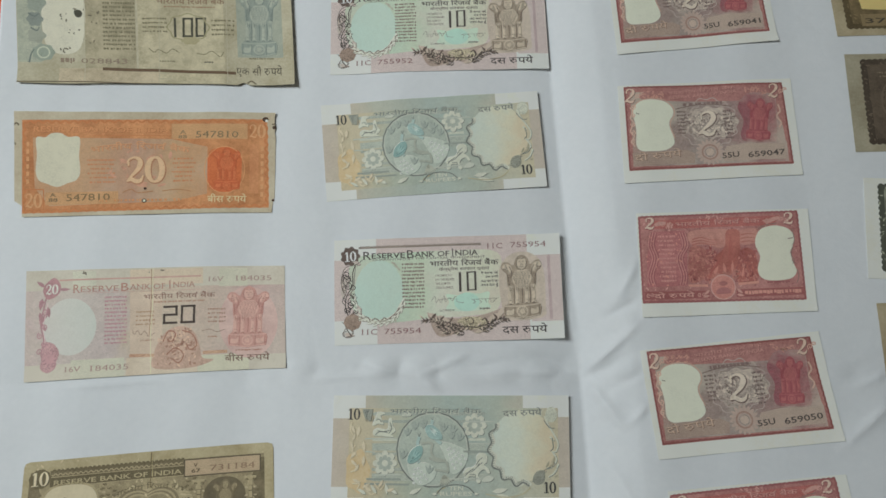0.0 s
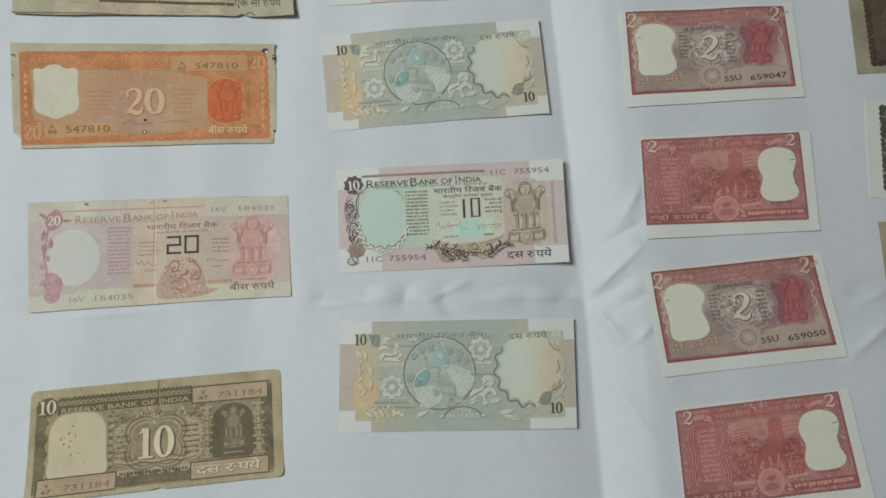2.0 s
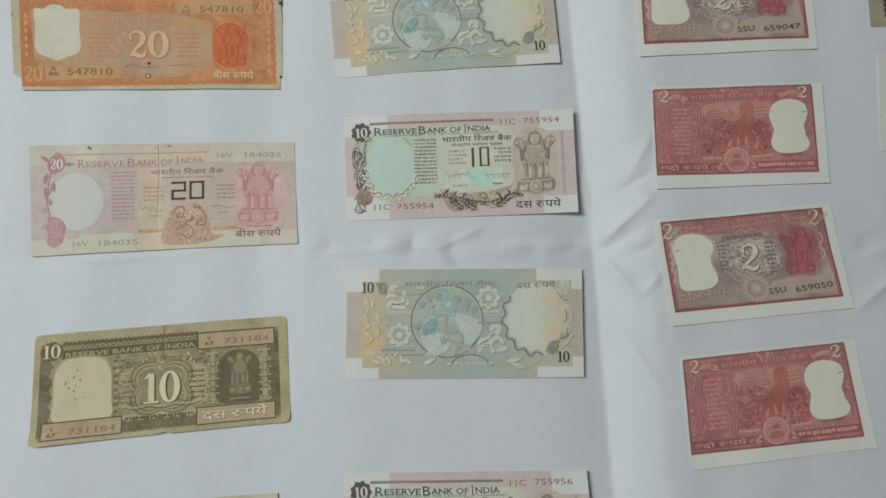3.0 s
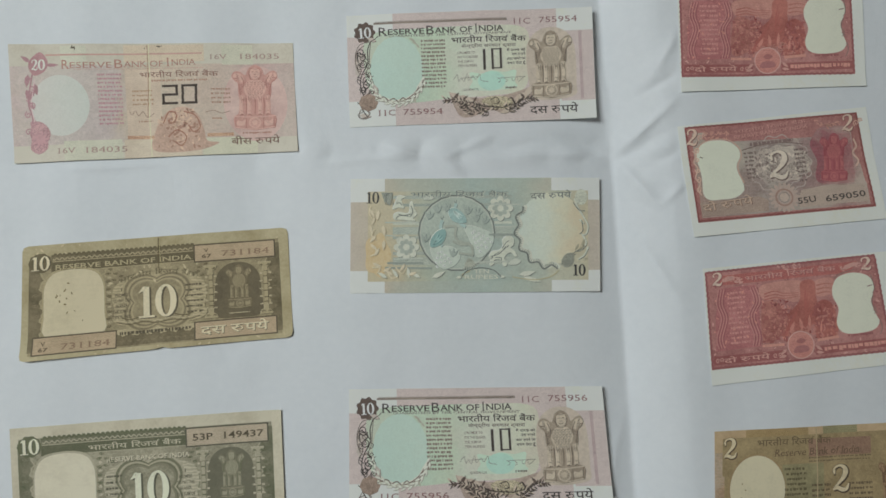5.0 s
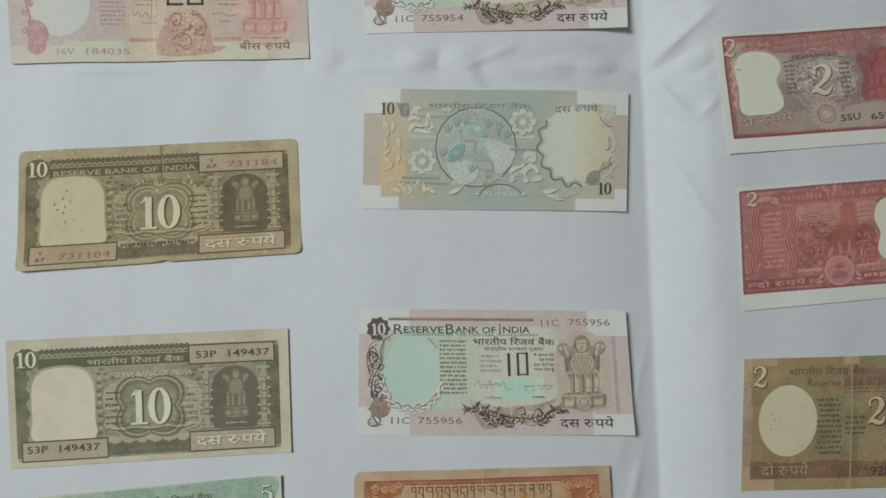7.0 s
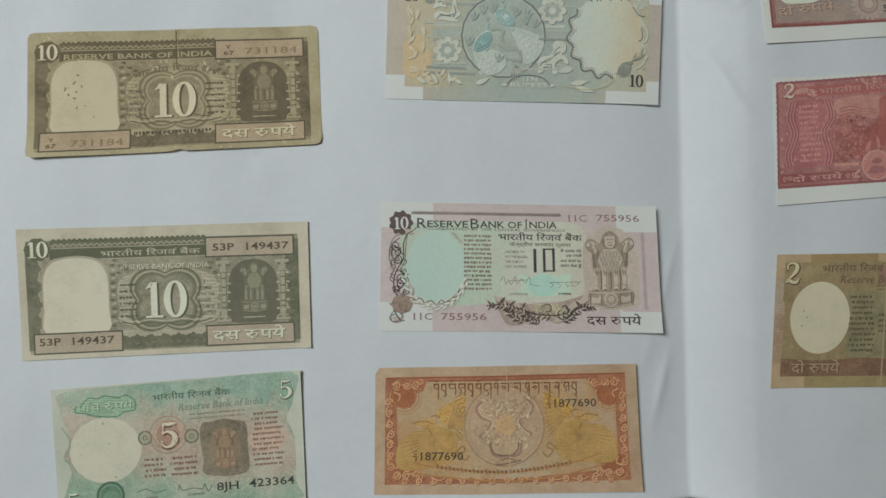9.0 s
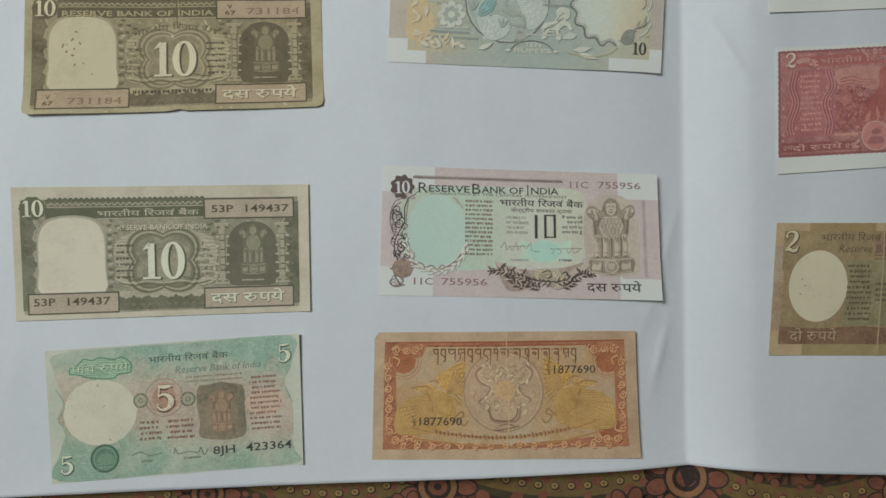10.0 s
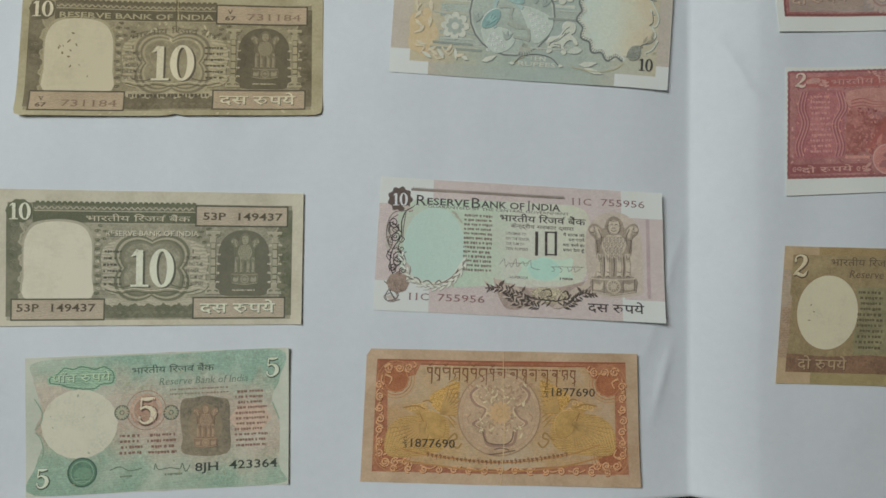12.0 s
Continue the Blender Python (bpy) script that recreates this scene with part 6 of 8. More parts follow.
# twenty rupee note, orange
def twenty_orange(place):
    def cut(u, v, w, h):
        if u < 0.03 * w and v > 0.86 * h:
            u += (4.6 - u * 0.6) * min(1.0, (v - 0.86 * h) / 2.0)
        if u > w - 1 and v < 0.22 * h:
            u -= 0.8 * abs(math.sin(v * 1.3))
        if u > w - 1 and v > 0.85 * h:
            u -= 0.10 * (v - 0.85 * h) + 0.5
        return u, v

    paper = note_paper("worn_cream_note_paper", (182, 176, 160), (164, 152, 132), 0.8)
    n = Note("twenty_rupee_note", "faded orange twenty rupee note with torn corners", place, ((55, 45), (1248, 78), (1245, 524), (60, 527)), (152, 64), paper,
             {"tr": (0.0012, 0.45), "bottom": (0.0006, 0.1)}, ((0.5, 0.0003),), cut)
    orange, deep, lite = engraved((172, 108, 64), (190, 132, 88), 420.0, 0.5, "cell", 0.5, 0.5), ink(176, 108, 64), ink(204, 168, 128)
    n.blob("orange_frame", [(96, 86), (500, 94), (800, 100), (1212, 108), (1222, 502), (98, 512)], orange, "orange engraved frame", rounded=False)
    n.blob("peach_ground", [(150, 170), (460, 180), (800, 190), (960, 230), (960, 440), (820, 470), (230, 480), (160, 400)], tint("peach_brown_wash", [(0.0, (186, 140, 102)), (0.3, (184, 146, 112)), (0.55, (176, 134, 112)), (0.75, (184, 148, 112)), (1.0, (182, 132, 92))], 0, -0.06, 0.05, 0.09), rounded=False)
    n.rect("number_panel", 800, 120, 1130, 196, engraved((180, 134, 92), (190, 148, 108), 1500.0, 0.5, "line", 0.5))
    n.rect("number_panel", 210, 420, 560, 476, engraved((180, 134, 92), (190, 148, 108), 1500.0, 0.5, "line", 0.5))
    for a in ((104, 96, 1206, 116, 26), (104, 504, 1216, 494, 26), (106, 100, 108, 504, 10), (1206, 120, 1214, 494, 10)):
        n.wavy("frame_scallop", a[0], a[1], a[2], a[3], 6, a[4], 9, deep)
    n.word("english_title", "RESERVE BANK OF INDIA", 150, 142, 772, 26, ink(186, 128, 84), bold=0.02, turn=0.4, shadow=ink(164, 98, 60))
    n.bars("title_word", 440, 165, 800, 178, 1, deep, 0.7, 0.05)
    n.blob("watermark_window", [(166, 172), (210, 170), (240, 152), (285, 152), (320, 170), (376, 176), (374, 260), (380, 330), (362, 366), (320, 380), (268, 396), (220, 382), (178, 364), (164, 320), (170, 250)], ink(188, 187, 172, 0.1), "plain pale shield-shaped watermark window")
    n.bars("promise_line", 410, 270, 560, 390, 6, ink(176, 116, 78), 0.4, ragged=0.3)
    n.bars("promise_line", 800, 270, 910, 390, 6, ink(176, 116, 78), 0.4, ragged=0.3)
    n.word("hindi_title", "भारतीय िरज़र्व बैंक", 430, 246, 880, 30, ink(186, 138, 102), arc=20, shadow=ink(172, 116, 80))
    n.specks("plum_blush", [(540, 240, 800, 330), (480, 270, 860, 400)], 14, ink(174, 130, 110, 0.3), 10)
    n.numerals("numeral", "20", 590, 268, 772, 386, ink(198, 164, 132), ink(156, 106, 78), 0.045)
    n.blob("red_panel", [(966, 262), (1000, 236), (1064, 236), (1102, 264), (1106, 330), (1100, 400), (1066, 430), (1000, 430), (966, 402), (960, 330)], engraved((186, 82, 38), (198, 108, 62), 1300.0, 0.5, "cell", 0.5), "deep orange emblem panel")
    n.ring("panel_rim", 1034, 334, 118, 4, ink(194, 138, 94), sx=0.78)
    n.rect("red_panel_edge", 1140, 220, 1176, 440, engraved((180, 112, 70), (194, 136, 94), 1300.0, 0.5, "cell", 0.4))
    n.capital(980, 240, 120, 184, ink(176, 80, 42), ink(184, 88, 48), ink(192, 104, 62))
    n.numerals("corner_numeral", "20", 1136, 130, 1206, 192, ink(190, 144, 104), deep, 0.045)
    n.numerals("corner_numeral", "20", 112, 424, 196, 488, ink(190, 144, 104), deep, 0.045)
    n.frame_lines("corner_box", 98, 404, 206, 500, deep, 0.6)
    n.stroke("frame_dash", [[(126, 190 + 34 * i), (126, 210 + 34 * i)] for i in range(6)] + [[(1192, 230 + 34 * i), (1192, 250 + 34 * i)] for i in range(7)], 13, ink(192, 140, 98), rounded=False)
    number = ink(112, 98, 72)
    n.word("serial_number", "547810", 908, 186, 1100, 34, number)
    n.word("serial_number", "547810", 312, 460, 516, 34, ink(118, 98, 66))
    n.word("serial_prefix", "A", 836, 166, 866, 18, number)
    n.word("serial_prefix", "88", 830, 188, 868, 18, number)
    n.word("serial_prefix", "A", 232, 440, 262, 18, number)
    n.word("serial_prefix", "88", 226, 462, 268, 18, number)
    n.stroke("signature", [[(580, 428), (620, 414), (650, 430), (720, 424)], [(760, 424), (830, 418), (890, 428)]], 4, ink(160, 112, 74))
    n.bars("base_word", 470, 452, 900, 474, 1, ink(190, 130, 84), 0.5, 0.6)
    n.word("hindi_value", "बीस रूपये", 962, 478, 1138, 34, ink(208, 180, 142), bold=0.008, shadow=deep)
    for x, y, r in ((1205, 108, 14), (1242, 145, 10), (680, 466, 11), (684, 412, 7), (1240, 470, 7)):
        n.oval("hole_stain", x, y, r, r * 0.9, ink(62, 40, 26), n=14)
    n.oval("pin_hole", 1210, 114, 7, 7, ink(210, 210, 200), n=12)
    n.oval("pin_hole", 680, 466, 6, 6, ink(205, 200, 185), n=12)
    n.stroke("torn_edge", [[(52, 110), (70, 100), (80, 112)], [(1232, 132), (1246, 128)], [(56, 190), (66, 200)]], 6, ink(96, 84, 66))


twenty_orange(PLACES["o20"])


# twenty rupee note, pink
def twenty_pink(place):
    paper = note_paper("pink_stained_note_paper", (190, 187, 180), (176, 170, 160), 0.6)
    n = Note("twenty_rupee_note", "pink and violet twenty rupee note creased down the middle", place, ((25, 13), (1280, 38), (1300, 516), (48, 540)), (147, 63), paper,
             {"bottom": (0.0007, 0.2)}, ((0.505, 0.0004),))
    pink, mauve, brown = ink(188, 142, 147), ink(158, 121, 131), ink(132, 100, 92)
    wash = tint("pink_wash", [(0.0, (196, 178, 182)), (0.2, (192, 184, 184)), (0.36, (188, 176, 180)), (0.43, (193, 178, 166)), (0.6, (197, 183, 170)), (0.78, (195, 176, 170)), (0.9, (192, 162, 163)), (1.0, (192, 174, 173))], 0, -0.073, 0.073, 0.12)
    n.rect("pink_tint", 25, 112, 1300, 448, wash, "pink and sand printed tint")
    n.rect("green_tint", 275, 26, 400, 112, engraved((184, 186, 175), (193, 194, 184), 1300.0, 0.5, "line", 0.5))
    n.rect("green_tint", 290, 448, 560, 540, engraved((185, 187, 175), (194, 195, 184), 1300.0, 0.5, "line", 0.5))
    n.rect("sand_tint", 565, 30, 920, 112, engraved((190, 174, 158), (198, 185, 170), 1300.0, 0.5, "line", 0.5))
    n.rect("sand_tint", 565, 448, 910, 540, engraved((191, 177, 163), (199, 187, 174), 1300.0, 0.5, "line", 0.5))
    n.rect("green_tint", 990, 40, 1120, 130, engraved((185, 186, 173), (193, 193, 182), 1300.0, 0.5, "line", 0.5))
    n.rect("green_tint", 910, 448, 1140, 540, engraved((186, 187, 171), (194, 194, 180), 1300.0, 0.5, "line", 0.5))
    n.oval("watermark_window", 275, 290, 130, 140, tint("pale_grey_window", [(0.0, (194, 194, 196)), (1.0, (188, 197, 197))], 0, -0.06, -0.02, 0.04), "plain pale watermark window", n=40)
    n.oval("emblem_glow", 1130, 300, 140, 185, engraved((192, 160, 160), (196, 172, 170), 420.0, 0.5, "cell", 0.6, 0.6))
    n.rect("sand_panel", 570, 140, 740, 440, engraved((188, 170, 157), (195, 180, 168), 900.0, 0.5, "line", 0.6, 0.4))
    # floral stem
    n.blob("numeral_flower", [(122, 100), (140, 74), (178, 52), (208, 78), (216, 110), (196, 140), (150, 156), (126, 130)], engraved((152, 110, 120), (176, 136, 144), 1500.0, 0.5, "cell", 0.4))
    n.leaves("flower_leaf", [(130, 96, 215, 50, 24), (205, 110, 0, 60, 20), (120, 150, 100, 60, 30), (150, 190, 80, 56, 30), (110, 215, 75, 50, 26), (150, 220, 120, 50, 24), (120, 265, 60, 50, 24)], mauve)
    n.stroke("flower_stem", [[(140, 150), (126, 220), (120, 280), (140, 350), (130, 420), (160, 450)]], 7, mauve)
    n.stroke("flower_stem_light", [[(150, 170), (140, 240), (132, 290), (150, 360)]], 4, ink(212, 176, 184))
    n.blob("flower_head", [(130, 380), (160, 358), (200, 372), (226, 410), (214, 450), (210, 480), (170, 502), (130, 480), (134, 430)], engraved((158, 118, 128), (188, 154, 162), 1300.0, 0.5, "whorl", 0.35))
    n.stroke("flower_curl", [spiral(118 + 22 * (k % 2), 176 + 38 * k, 16, 1.3, 1.1 * k, 1 if k % 2 else -1) for k in range(7)], 5, ink(166, 126, 138))
    n.leaves("flower_petal", [(176, 436, 36 * k, 44, 18) for k in range(10)], ink(176, 138, 148), edge=ink(146, 108, 118))
    n.numerals("numeral", "20", 134, 84, 202, 132, ink(214, 196, 196), mauve)
    n.stroke("title_rule", [[(205, 66), (910, 76)]], 7, ink(178, 140, 136), rounded=False)
    ink_t = ink(160, 116, 108)
    n.word("title_initial", "R", 280, 130, 318, 44, ink_t)
    n.word("title", "ESERVE", 322, 128, 506, 30, ink_t)
    n.word("title_initial", "B", 526, 132, 562, 44, ink_t)
    n.word("title", "ANK OF", 566, 128, 742, 30, ink_t)
    n.word("title_initial", "I", 758, 130, 770, 44, ink_t)
    n.word("title", "NDIA", 778, 126, 888, 30, ink_t)
    n.bars("guarantee_line", 340, 132, 916, 142, 1, ink(176, 132, 126), 0.6)
    n.word("hindi_title", "भारतीय िरज़र्व बैंक", 638, 176, 986, 26, brown, bold=0.01)
    n.bars("hindi_line", 690, 184, 936, 202, 1, ink(160, 124, 110), 0.55)
    n.bars("language_panel", 446, 150, 566, 384, 13, ink(168, 124, 136), 0.5)
    n.bars("promise_line", 602, 226, 700, 304, 4, ink(164, 132, 110), 0.4)
    n.bars("promise_line", 946, 226, 1030, 304, 4, ink(158, 124, 112), 0.45)
    n.square_digits("value_numeral", "20", 730, 212, 898, 298, ink(60, 50, 46), 13)
    n.stroke("signature", [[(590, 320), (600, 340), (616, 322), (630, 344), (650, 326), (670, 352), (700, 336)], [(922, 336), (960, 330), (990, 342), (1026, 332)]], 3, ink(140, 110, 98))
    n.bars("office_line", 630, 364, 700, 376, 1, ink(158, 122, 106), 0.6)
    n.bars("office_line", 950, 358, 992, 370, 1, ink(158, 122, 106), 0.6)
    n.blob("wheel_mound", [(690, 490), (700, 430), (730, 360), (780, 318), (840, 312), (890, 344), (916, 410), (930, 460), (980, 470), (900, 500), (760, 508)], engraved((162, 130, 120), (190, 164, 152), 520.0, 0.5, "cell", 0.45), "engraved wheel and foliage mound")
    n.specks("mound_mark", [(720, 350, 900, 490), (760, 320, 870, 400)], 8, ink(152, 116, 104), 40)
    n.specks("mound_light", [(720, 350, 900, 490), (760, 320, 870, 400)], 7, ink(196, 170, 154), 34)
    n.stroke("mound_scroll", [[(740, 380), (766, 330), (800, 346), (780, 380), (760, 366)], [(830, 330), (880, 350), (900, 400), (870, 420), (850, 390)], [(760, 440), (800, 410), (840, 440), (820, 480), (790, 460)]], 5, ink(146, 98, 84))
    n.stroke("chain_rule", [[(580, 438), (700, 440)], [(930, 436), (1040, 434)]], 16, engraved((160, 108, 94), (206, 170, 146), 2200.0, 0.5, "line", 0.3), rounded=False)
    n.capital(1026, 140, 190, 275, ink(160, 108, 106), ink(182, 138, 134), ink(194, 158, 152))
    n.bars("emblem_motto", 1076, 424, 1194, 436, 1, ink(158, 112, 102), 0.6)
    num = ink(152, 126, 122)
    n.word("serial_number", "16V", 944, 104, 1018, 26, num)
    n.word("serial_number", "184035", 1066, 104, 1238, 28, num)
    n.word("serial_number", "16V", 262, 502, 342, 26, num)
    n.word("serial_number", "184035", 392, 502, 574, 28, num)
    n.word("hindi_value", "बीस रूपये", 1030, 480, 1244, 34, ink(112, 84, 74), bold=0.006)
    n.stroke("fold_wear", [[(678, 30), (684, 200), (680, 360), (690, 530)]], 3, ink(212, 196, 170))
    n.stroke("fold_grime", [[(672, 32), (676, 200), (672, 350)]], 3, ink(150, 116, 92))
    n.specks("edge_stain", [(660, 36, 740, 52), (320, 26, 345, 40)], 6, ink(110, 100, 90), 4)


twenty_pink(PLACES["p20"])


# ten rupee notes, dark engraved
def ten_dark(place, label, art, paper, tones, serial, lift, folds, cut, old):
    n = Note("ten_rupee_note", label, place, art, (143, 62), paper, lift, folds, cut)
    dark, mid, soft, pale, box = tones
    d, l = ink(*dark), ink(*pale)
    P = lambda x, y: (x * n.w / 1000, y * n.h / 1000)  # noqa: E731

    # the artwork is drawn on a grid of thousandths of the note
    n.hom, n.k = np.array([[n.w / 1000, 0, 0], [0, n.h / 1000, 0], [0, 0, 1.0]]), n.w / 1000
    green = tuple(int((0.62 * c + 0.38 * m) * k) for c, m, k in zip(dark, mid, (1.0, 1.0, 0.94) if old else (0.98, 1.04, 0.94)))
    shade, milk = ink(*green), ink(*[int(0.5 * a + 0.5 * c) for a, c in zip(soft, pale)])
    eng = engraved(mid, soft, 700.0, 0.5, "cell", 0.4, 0.3)
    n.rect("engraved_ground", 30, 95, 962, 958, eng, "dark engraved ground")
    # side bands with ragged inner edges
    for x, way in ((26, 1), (964, -1)):
        edge = [(x + way * (46 + 7 * math.sin(0.9 * k) + 4 * math.sin(2.3 * k)), 130 + 20 * k) for k in range(41)]
        n.blob("side_band", [(x, 130)] + edge + [(x, 930)], engraved(green, mid, 330.0, 0.5, "cell", 0.45, 0.5), rounded=False)
        n.stroke("side_band_light", [[(a + way * 4, c) for a, c in edge]], 3.2, ink(*soft), rounded=False)
        n.stroke("side_scroll", [spiral(x + way * 26, 260 + 90 * k, 13, 1.3, 1.2 * k, way) for k in range(7)], 2.6, ink(*mid))
    # top band: teeth over a strip of title
    n.rect("top_band", 112, 95, 648, 150, engraved(green, mid, 420.0, 0.55, "cell", 0.4))
    n.wavy("frame_scallop", 114, 98, 646, 98, 9, 30, 8, shade)
    n.wavy("band_scallop_light", 118, 132, 640, 132, 9, 26, 4.0, ink(*soft))
    n.rect("title_strip", 112, 158, 648, 240, engraved(green, mid, 900.0, 0.6, "hatch", 0.4))
    n.stroke("title_strip_rule", [[(112, 154), (648, 154)], [(300, 244), (648, 244)]], 2.5, ink(*soft), rounded=False)
    # base ornament: a pale wave over dark leaves
    n.rect("base_band", 352, 800, 642, 945, engraved(green, mid, 420.0, 0.5, "cell", 0.4))
    wave = [(352 + 290 * k / 60, 835 + (26 if old else 22) * abs(math.sin(k * math.pi / 10)) + 5 * math.sin(k * 1.7)) for k in range(61)]
    n.blob("base_wave", [(352, 800)] + wave + [(642, 800)], engraved(soft, tuple(min(255, c + 18) for c in soft), 900.0, 0.5, "line", 0.4), rounded=False, edge=shade)
    n.stroke("base_scroll", [spiral(372 + 29 * k, 905, 9, 1.3, 0.8 * k, 1 if k % 2 else -1) for k in range(10)], 2.4, ink(*mid))
    # window under a lobed arch
    ivory = note_paper("plain_window_paper", tuple(c + 4 for c in pale), tuple(c - 8 for c in pale), 0.5)
    arch = ((86, 796), (84, 640), (83, 500), (85, 390), (96, 320), (112, 276), (140, 246), (195, 232), (250, 246), (278, 276), (294, 320), (305, 390), (307, 500), (307, 640), (306, 796), (200, 800))
    n.add("window_rim", [smooth([P(a + (5 if a > 190 else -5), c - 16) for a, c in arch], 3)], ink(*soft))
    n.add("watermark_window", [smooth([P(*p) for p in arch], 3)], ivory, "plain pale arched watermark window")
    n.stroke("window_scroll", [spiral(322 + 3 * (k % 2), 300 + 66 * k, 11, 1.4, 1.1 * k, 1 if k % 2 else -1) for k in range(8)], 3.0, shade)
    n.stroke("window_scroll_light", [spiral(326, 330 + 66 * k, 9, 1.2, 2.0 + k, -1) for k in range(7)], 2.2, milk)

    # cartouche round the numeral: nested four-lobed outlines
    def lobes(k):
        return [P(505 + 104 * k * math.cos(a) * (0.76 + 0.30 * abs(math.sin(2 * a))), 575 + 205 * k * math.sin(a) * (0.76 + 0.30 * abs(math.sin(2 * a)))) for a in [2 * math.pi * i / 72 for i in range(72)]]

    wide = [(338, 720), (344, 640), (336, 520), (346, 420), (384, 370), (440, 350), (505, 338), (570, 350), (630, 366), (676, 410), (690, 520), (682, 640), (688, 720), (640, 770), (505, 776), (384, 770)]
    n.blob("cartouche", wide, engraved(soft, tuple(min(255, c + 16) for c in soft), 380.0, 0.5, "line", 0.5), "pale engraved cartouche", edge=shade)
    halfway = tuple((a + c) // 2 for a, c in zip(green, mid))
    tones_in = (soft, mid, soft, mid, soft) if old else (soft, halfway, soft, halfway, mid)
    for k, tone in zip((1.42, 1.34, 1.24, 1.16, 1.08), tones_in):
        n.add("cartouche_band", [lobes(k)], ink(*tone))
    n.add("cartouche_heart", [lobes(1.0)], engraved(mid if old else halfway, soft, 420.0, 0.5, "cell", 0.5))
    n.stroke("cartouche_foot", [[(350, 735), (400, 762), (450, 748), (505, 764), (560, 748), (610, 762), (664, 735)], [(370, 700), (405, 720), (440, 700)], [(570, 700), (606, 720), (640, 700)]], 4, shade)
    n.stroke("cartouche_foot_light", [[(350, 715), (400, 742), (450, 728), (505, 744), (560, 728), (610, 742), (664, 715)]], 3, milk)
    words, px = ("I", "PROMISE", "TO PAY THE", "BEARER", "THE SUM OF", "TEN RUPEES"), (372 if old else 640)
    for i, t in enumerate(words):
        half = (3, 24, 32, 22, 34, 36)[i]
        n.word("promise_line", t, px - half, 462 + 48 * i, px + half, 12, d, bold=0.012)
    n.bars("promise_line", 606 if old else 340, 430, 684 if old else 408, 720, 6, d, 0.36, ragged=0.3)
    n.serif_ten("numeral", 434, 436, 578, 715, ink(*[min(255, c + 6) for c in pale]), d)
    n.oval("numeral_box", 70, 160, 45, 38, shade, bumps=10, depth=0.05)
    n.serif_ten("corner_numeral", 36, 100, 106, 222, ink(*[min(255, c + 4) for c in pale]), d)
    if old:
        n.word("english_title", "RESERVE BANK OF INDIA", 126, 226, 640, 19, ink(160, 150, 120), bold=0.012, shadow=shade)
        n.word("hindi_title", "भारतीय िरज़र्व बैंक", 362, 398, 660, 21, ink(92, 84, 62), arc=26)
    else:
        n.word("hindi_title", "भारतीय िरज़र्व बैंक", 285, 226, 630, 19, milk, shadow=shade)
        n.word("english_title", "RESERVE BANK OF INDIA", 350, 335, 660, 17, ink(184, 180, 164), bold=0.014, shadow=d)
    # emblem panel between two pillars
    n.add("emblem_panel", [smooth([P(*p) for p in ((722, 760), (720, 560), (728, 400), (760, 310), (806, 285), (852, 310), (884, 400), (892, 560), (890, 760), (806, 782))], 4)],
          engraved(tuple(int((0.75 if old else 0.45) * a + (0.25 if old else 0.55) * c) for a, c in zip(dark, mid)), tuple(int(0.3 * a + 0.7 * c) for a, c in zip(dark, mid)), 420.0, 0.5, "cell", 0.5), "dark oval emblem panel")
    n.capital(758, 318, 98, 380, shade, ink(*[int(0.1 * a + 0.9 * c) for a, c in zip(dark, mid)]), ink(*[int(0.3 * a + 0.7 * c) for a, c in zip(mid, soft)]))
    n.bars("emblem_motto", 770, 730, 846, 752, 1, milk, 0.5)
    for x in (706, 908):
        n.stroke("pillar", [[(x, 380), (x + 1, 560), (x, 700)]], 13, ink(*soft), edge=d)
        n.stroke("pillar_band", [[(x - 8, c), (x + 8, c)] for c in (430, 500, 560, 620, 660)], 4, shade, rounded=False)
        for base, way in ((300, 1), (770, -1)):
            n.emboss("pillar_capital", [(x - 24, base), (x + 24, base), (x + 20, base + 30 * way), (x + 8, base + 46 * way), (x + 10, base + 82 * way), (x - 10, base + 82 * way), (x - 8, base + 46 * way), (x - 20, base + 30 * way)], ink(*soft), d, milk, 0.22, False)
            n.stroke("pillar_scroll", [spiral(x - 13, base + 24 * way, 8, 1.2, 0.5, way), spiral(x + 13, base + 24 * way, 8, 1.2, 2.6, -way)], 2.4, shade)
        n.stroke("pillar_leaf", [spiral(x + o, 400 + 70 * k, 7, 1.2, k + o, 1 if o > 0 else -1) for k in range(5) for o in (-17, 17)], 2.4, milk)
    n.stroke("ground_scroll", [spiral(x, y, 10, 1.3, 0.1 * x, 1 if x % 2 else -1) for x, y in ((352, 300), (372, 330), (345, 360), (668, 300), (660, 340), (678, 380), (330, 260), (690, 280), (930, 330), (936, 430), (940, 540), (938, 640), (936, 740))], 2.6, shade)
    # numbered boxes and the value
    for x0, y0, x1, y1 in ((646, 100, 950, 262), (42, 800, 352, 962), (640, 790, 945, 955)):
        n.rect("number_box", x0, y0, x1, y1, engraved(box, tuple(min(255, c + 14) for c in box), 900.0, 0.5, "line", 0.5), "pale boxed panel")
        n.frame_lines("box_rule", x0, y0, x1, y1, d, 0.7)
    if old:
        n.bars("base_script", 362, 812, 628, 862, 1, d, 0.6, 0.1)
    n.word("hindi_value", "दस रूपये", 664, 908, 912, 34, ink(*[min(255, c + 6) for c in pale]), bold=0.014, shadow=d)
    num = ink(78, 70, 56) if not old else ink(124, 100, 82)
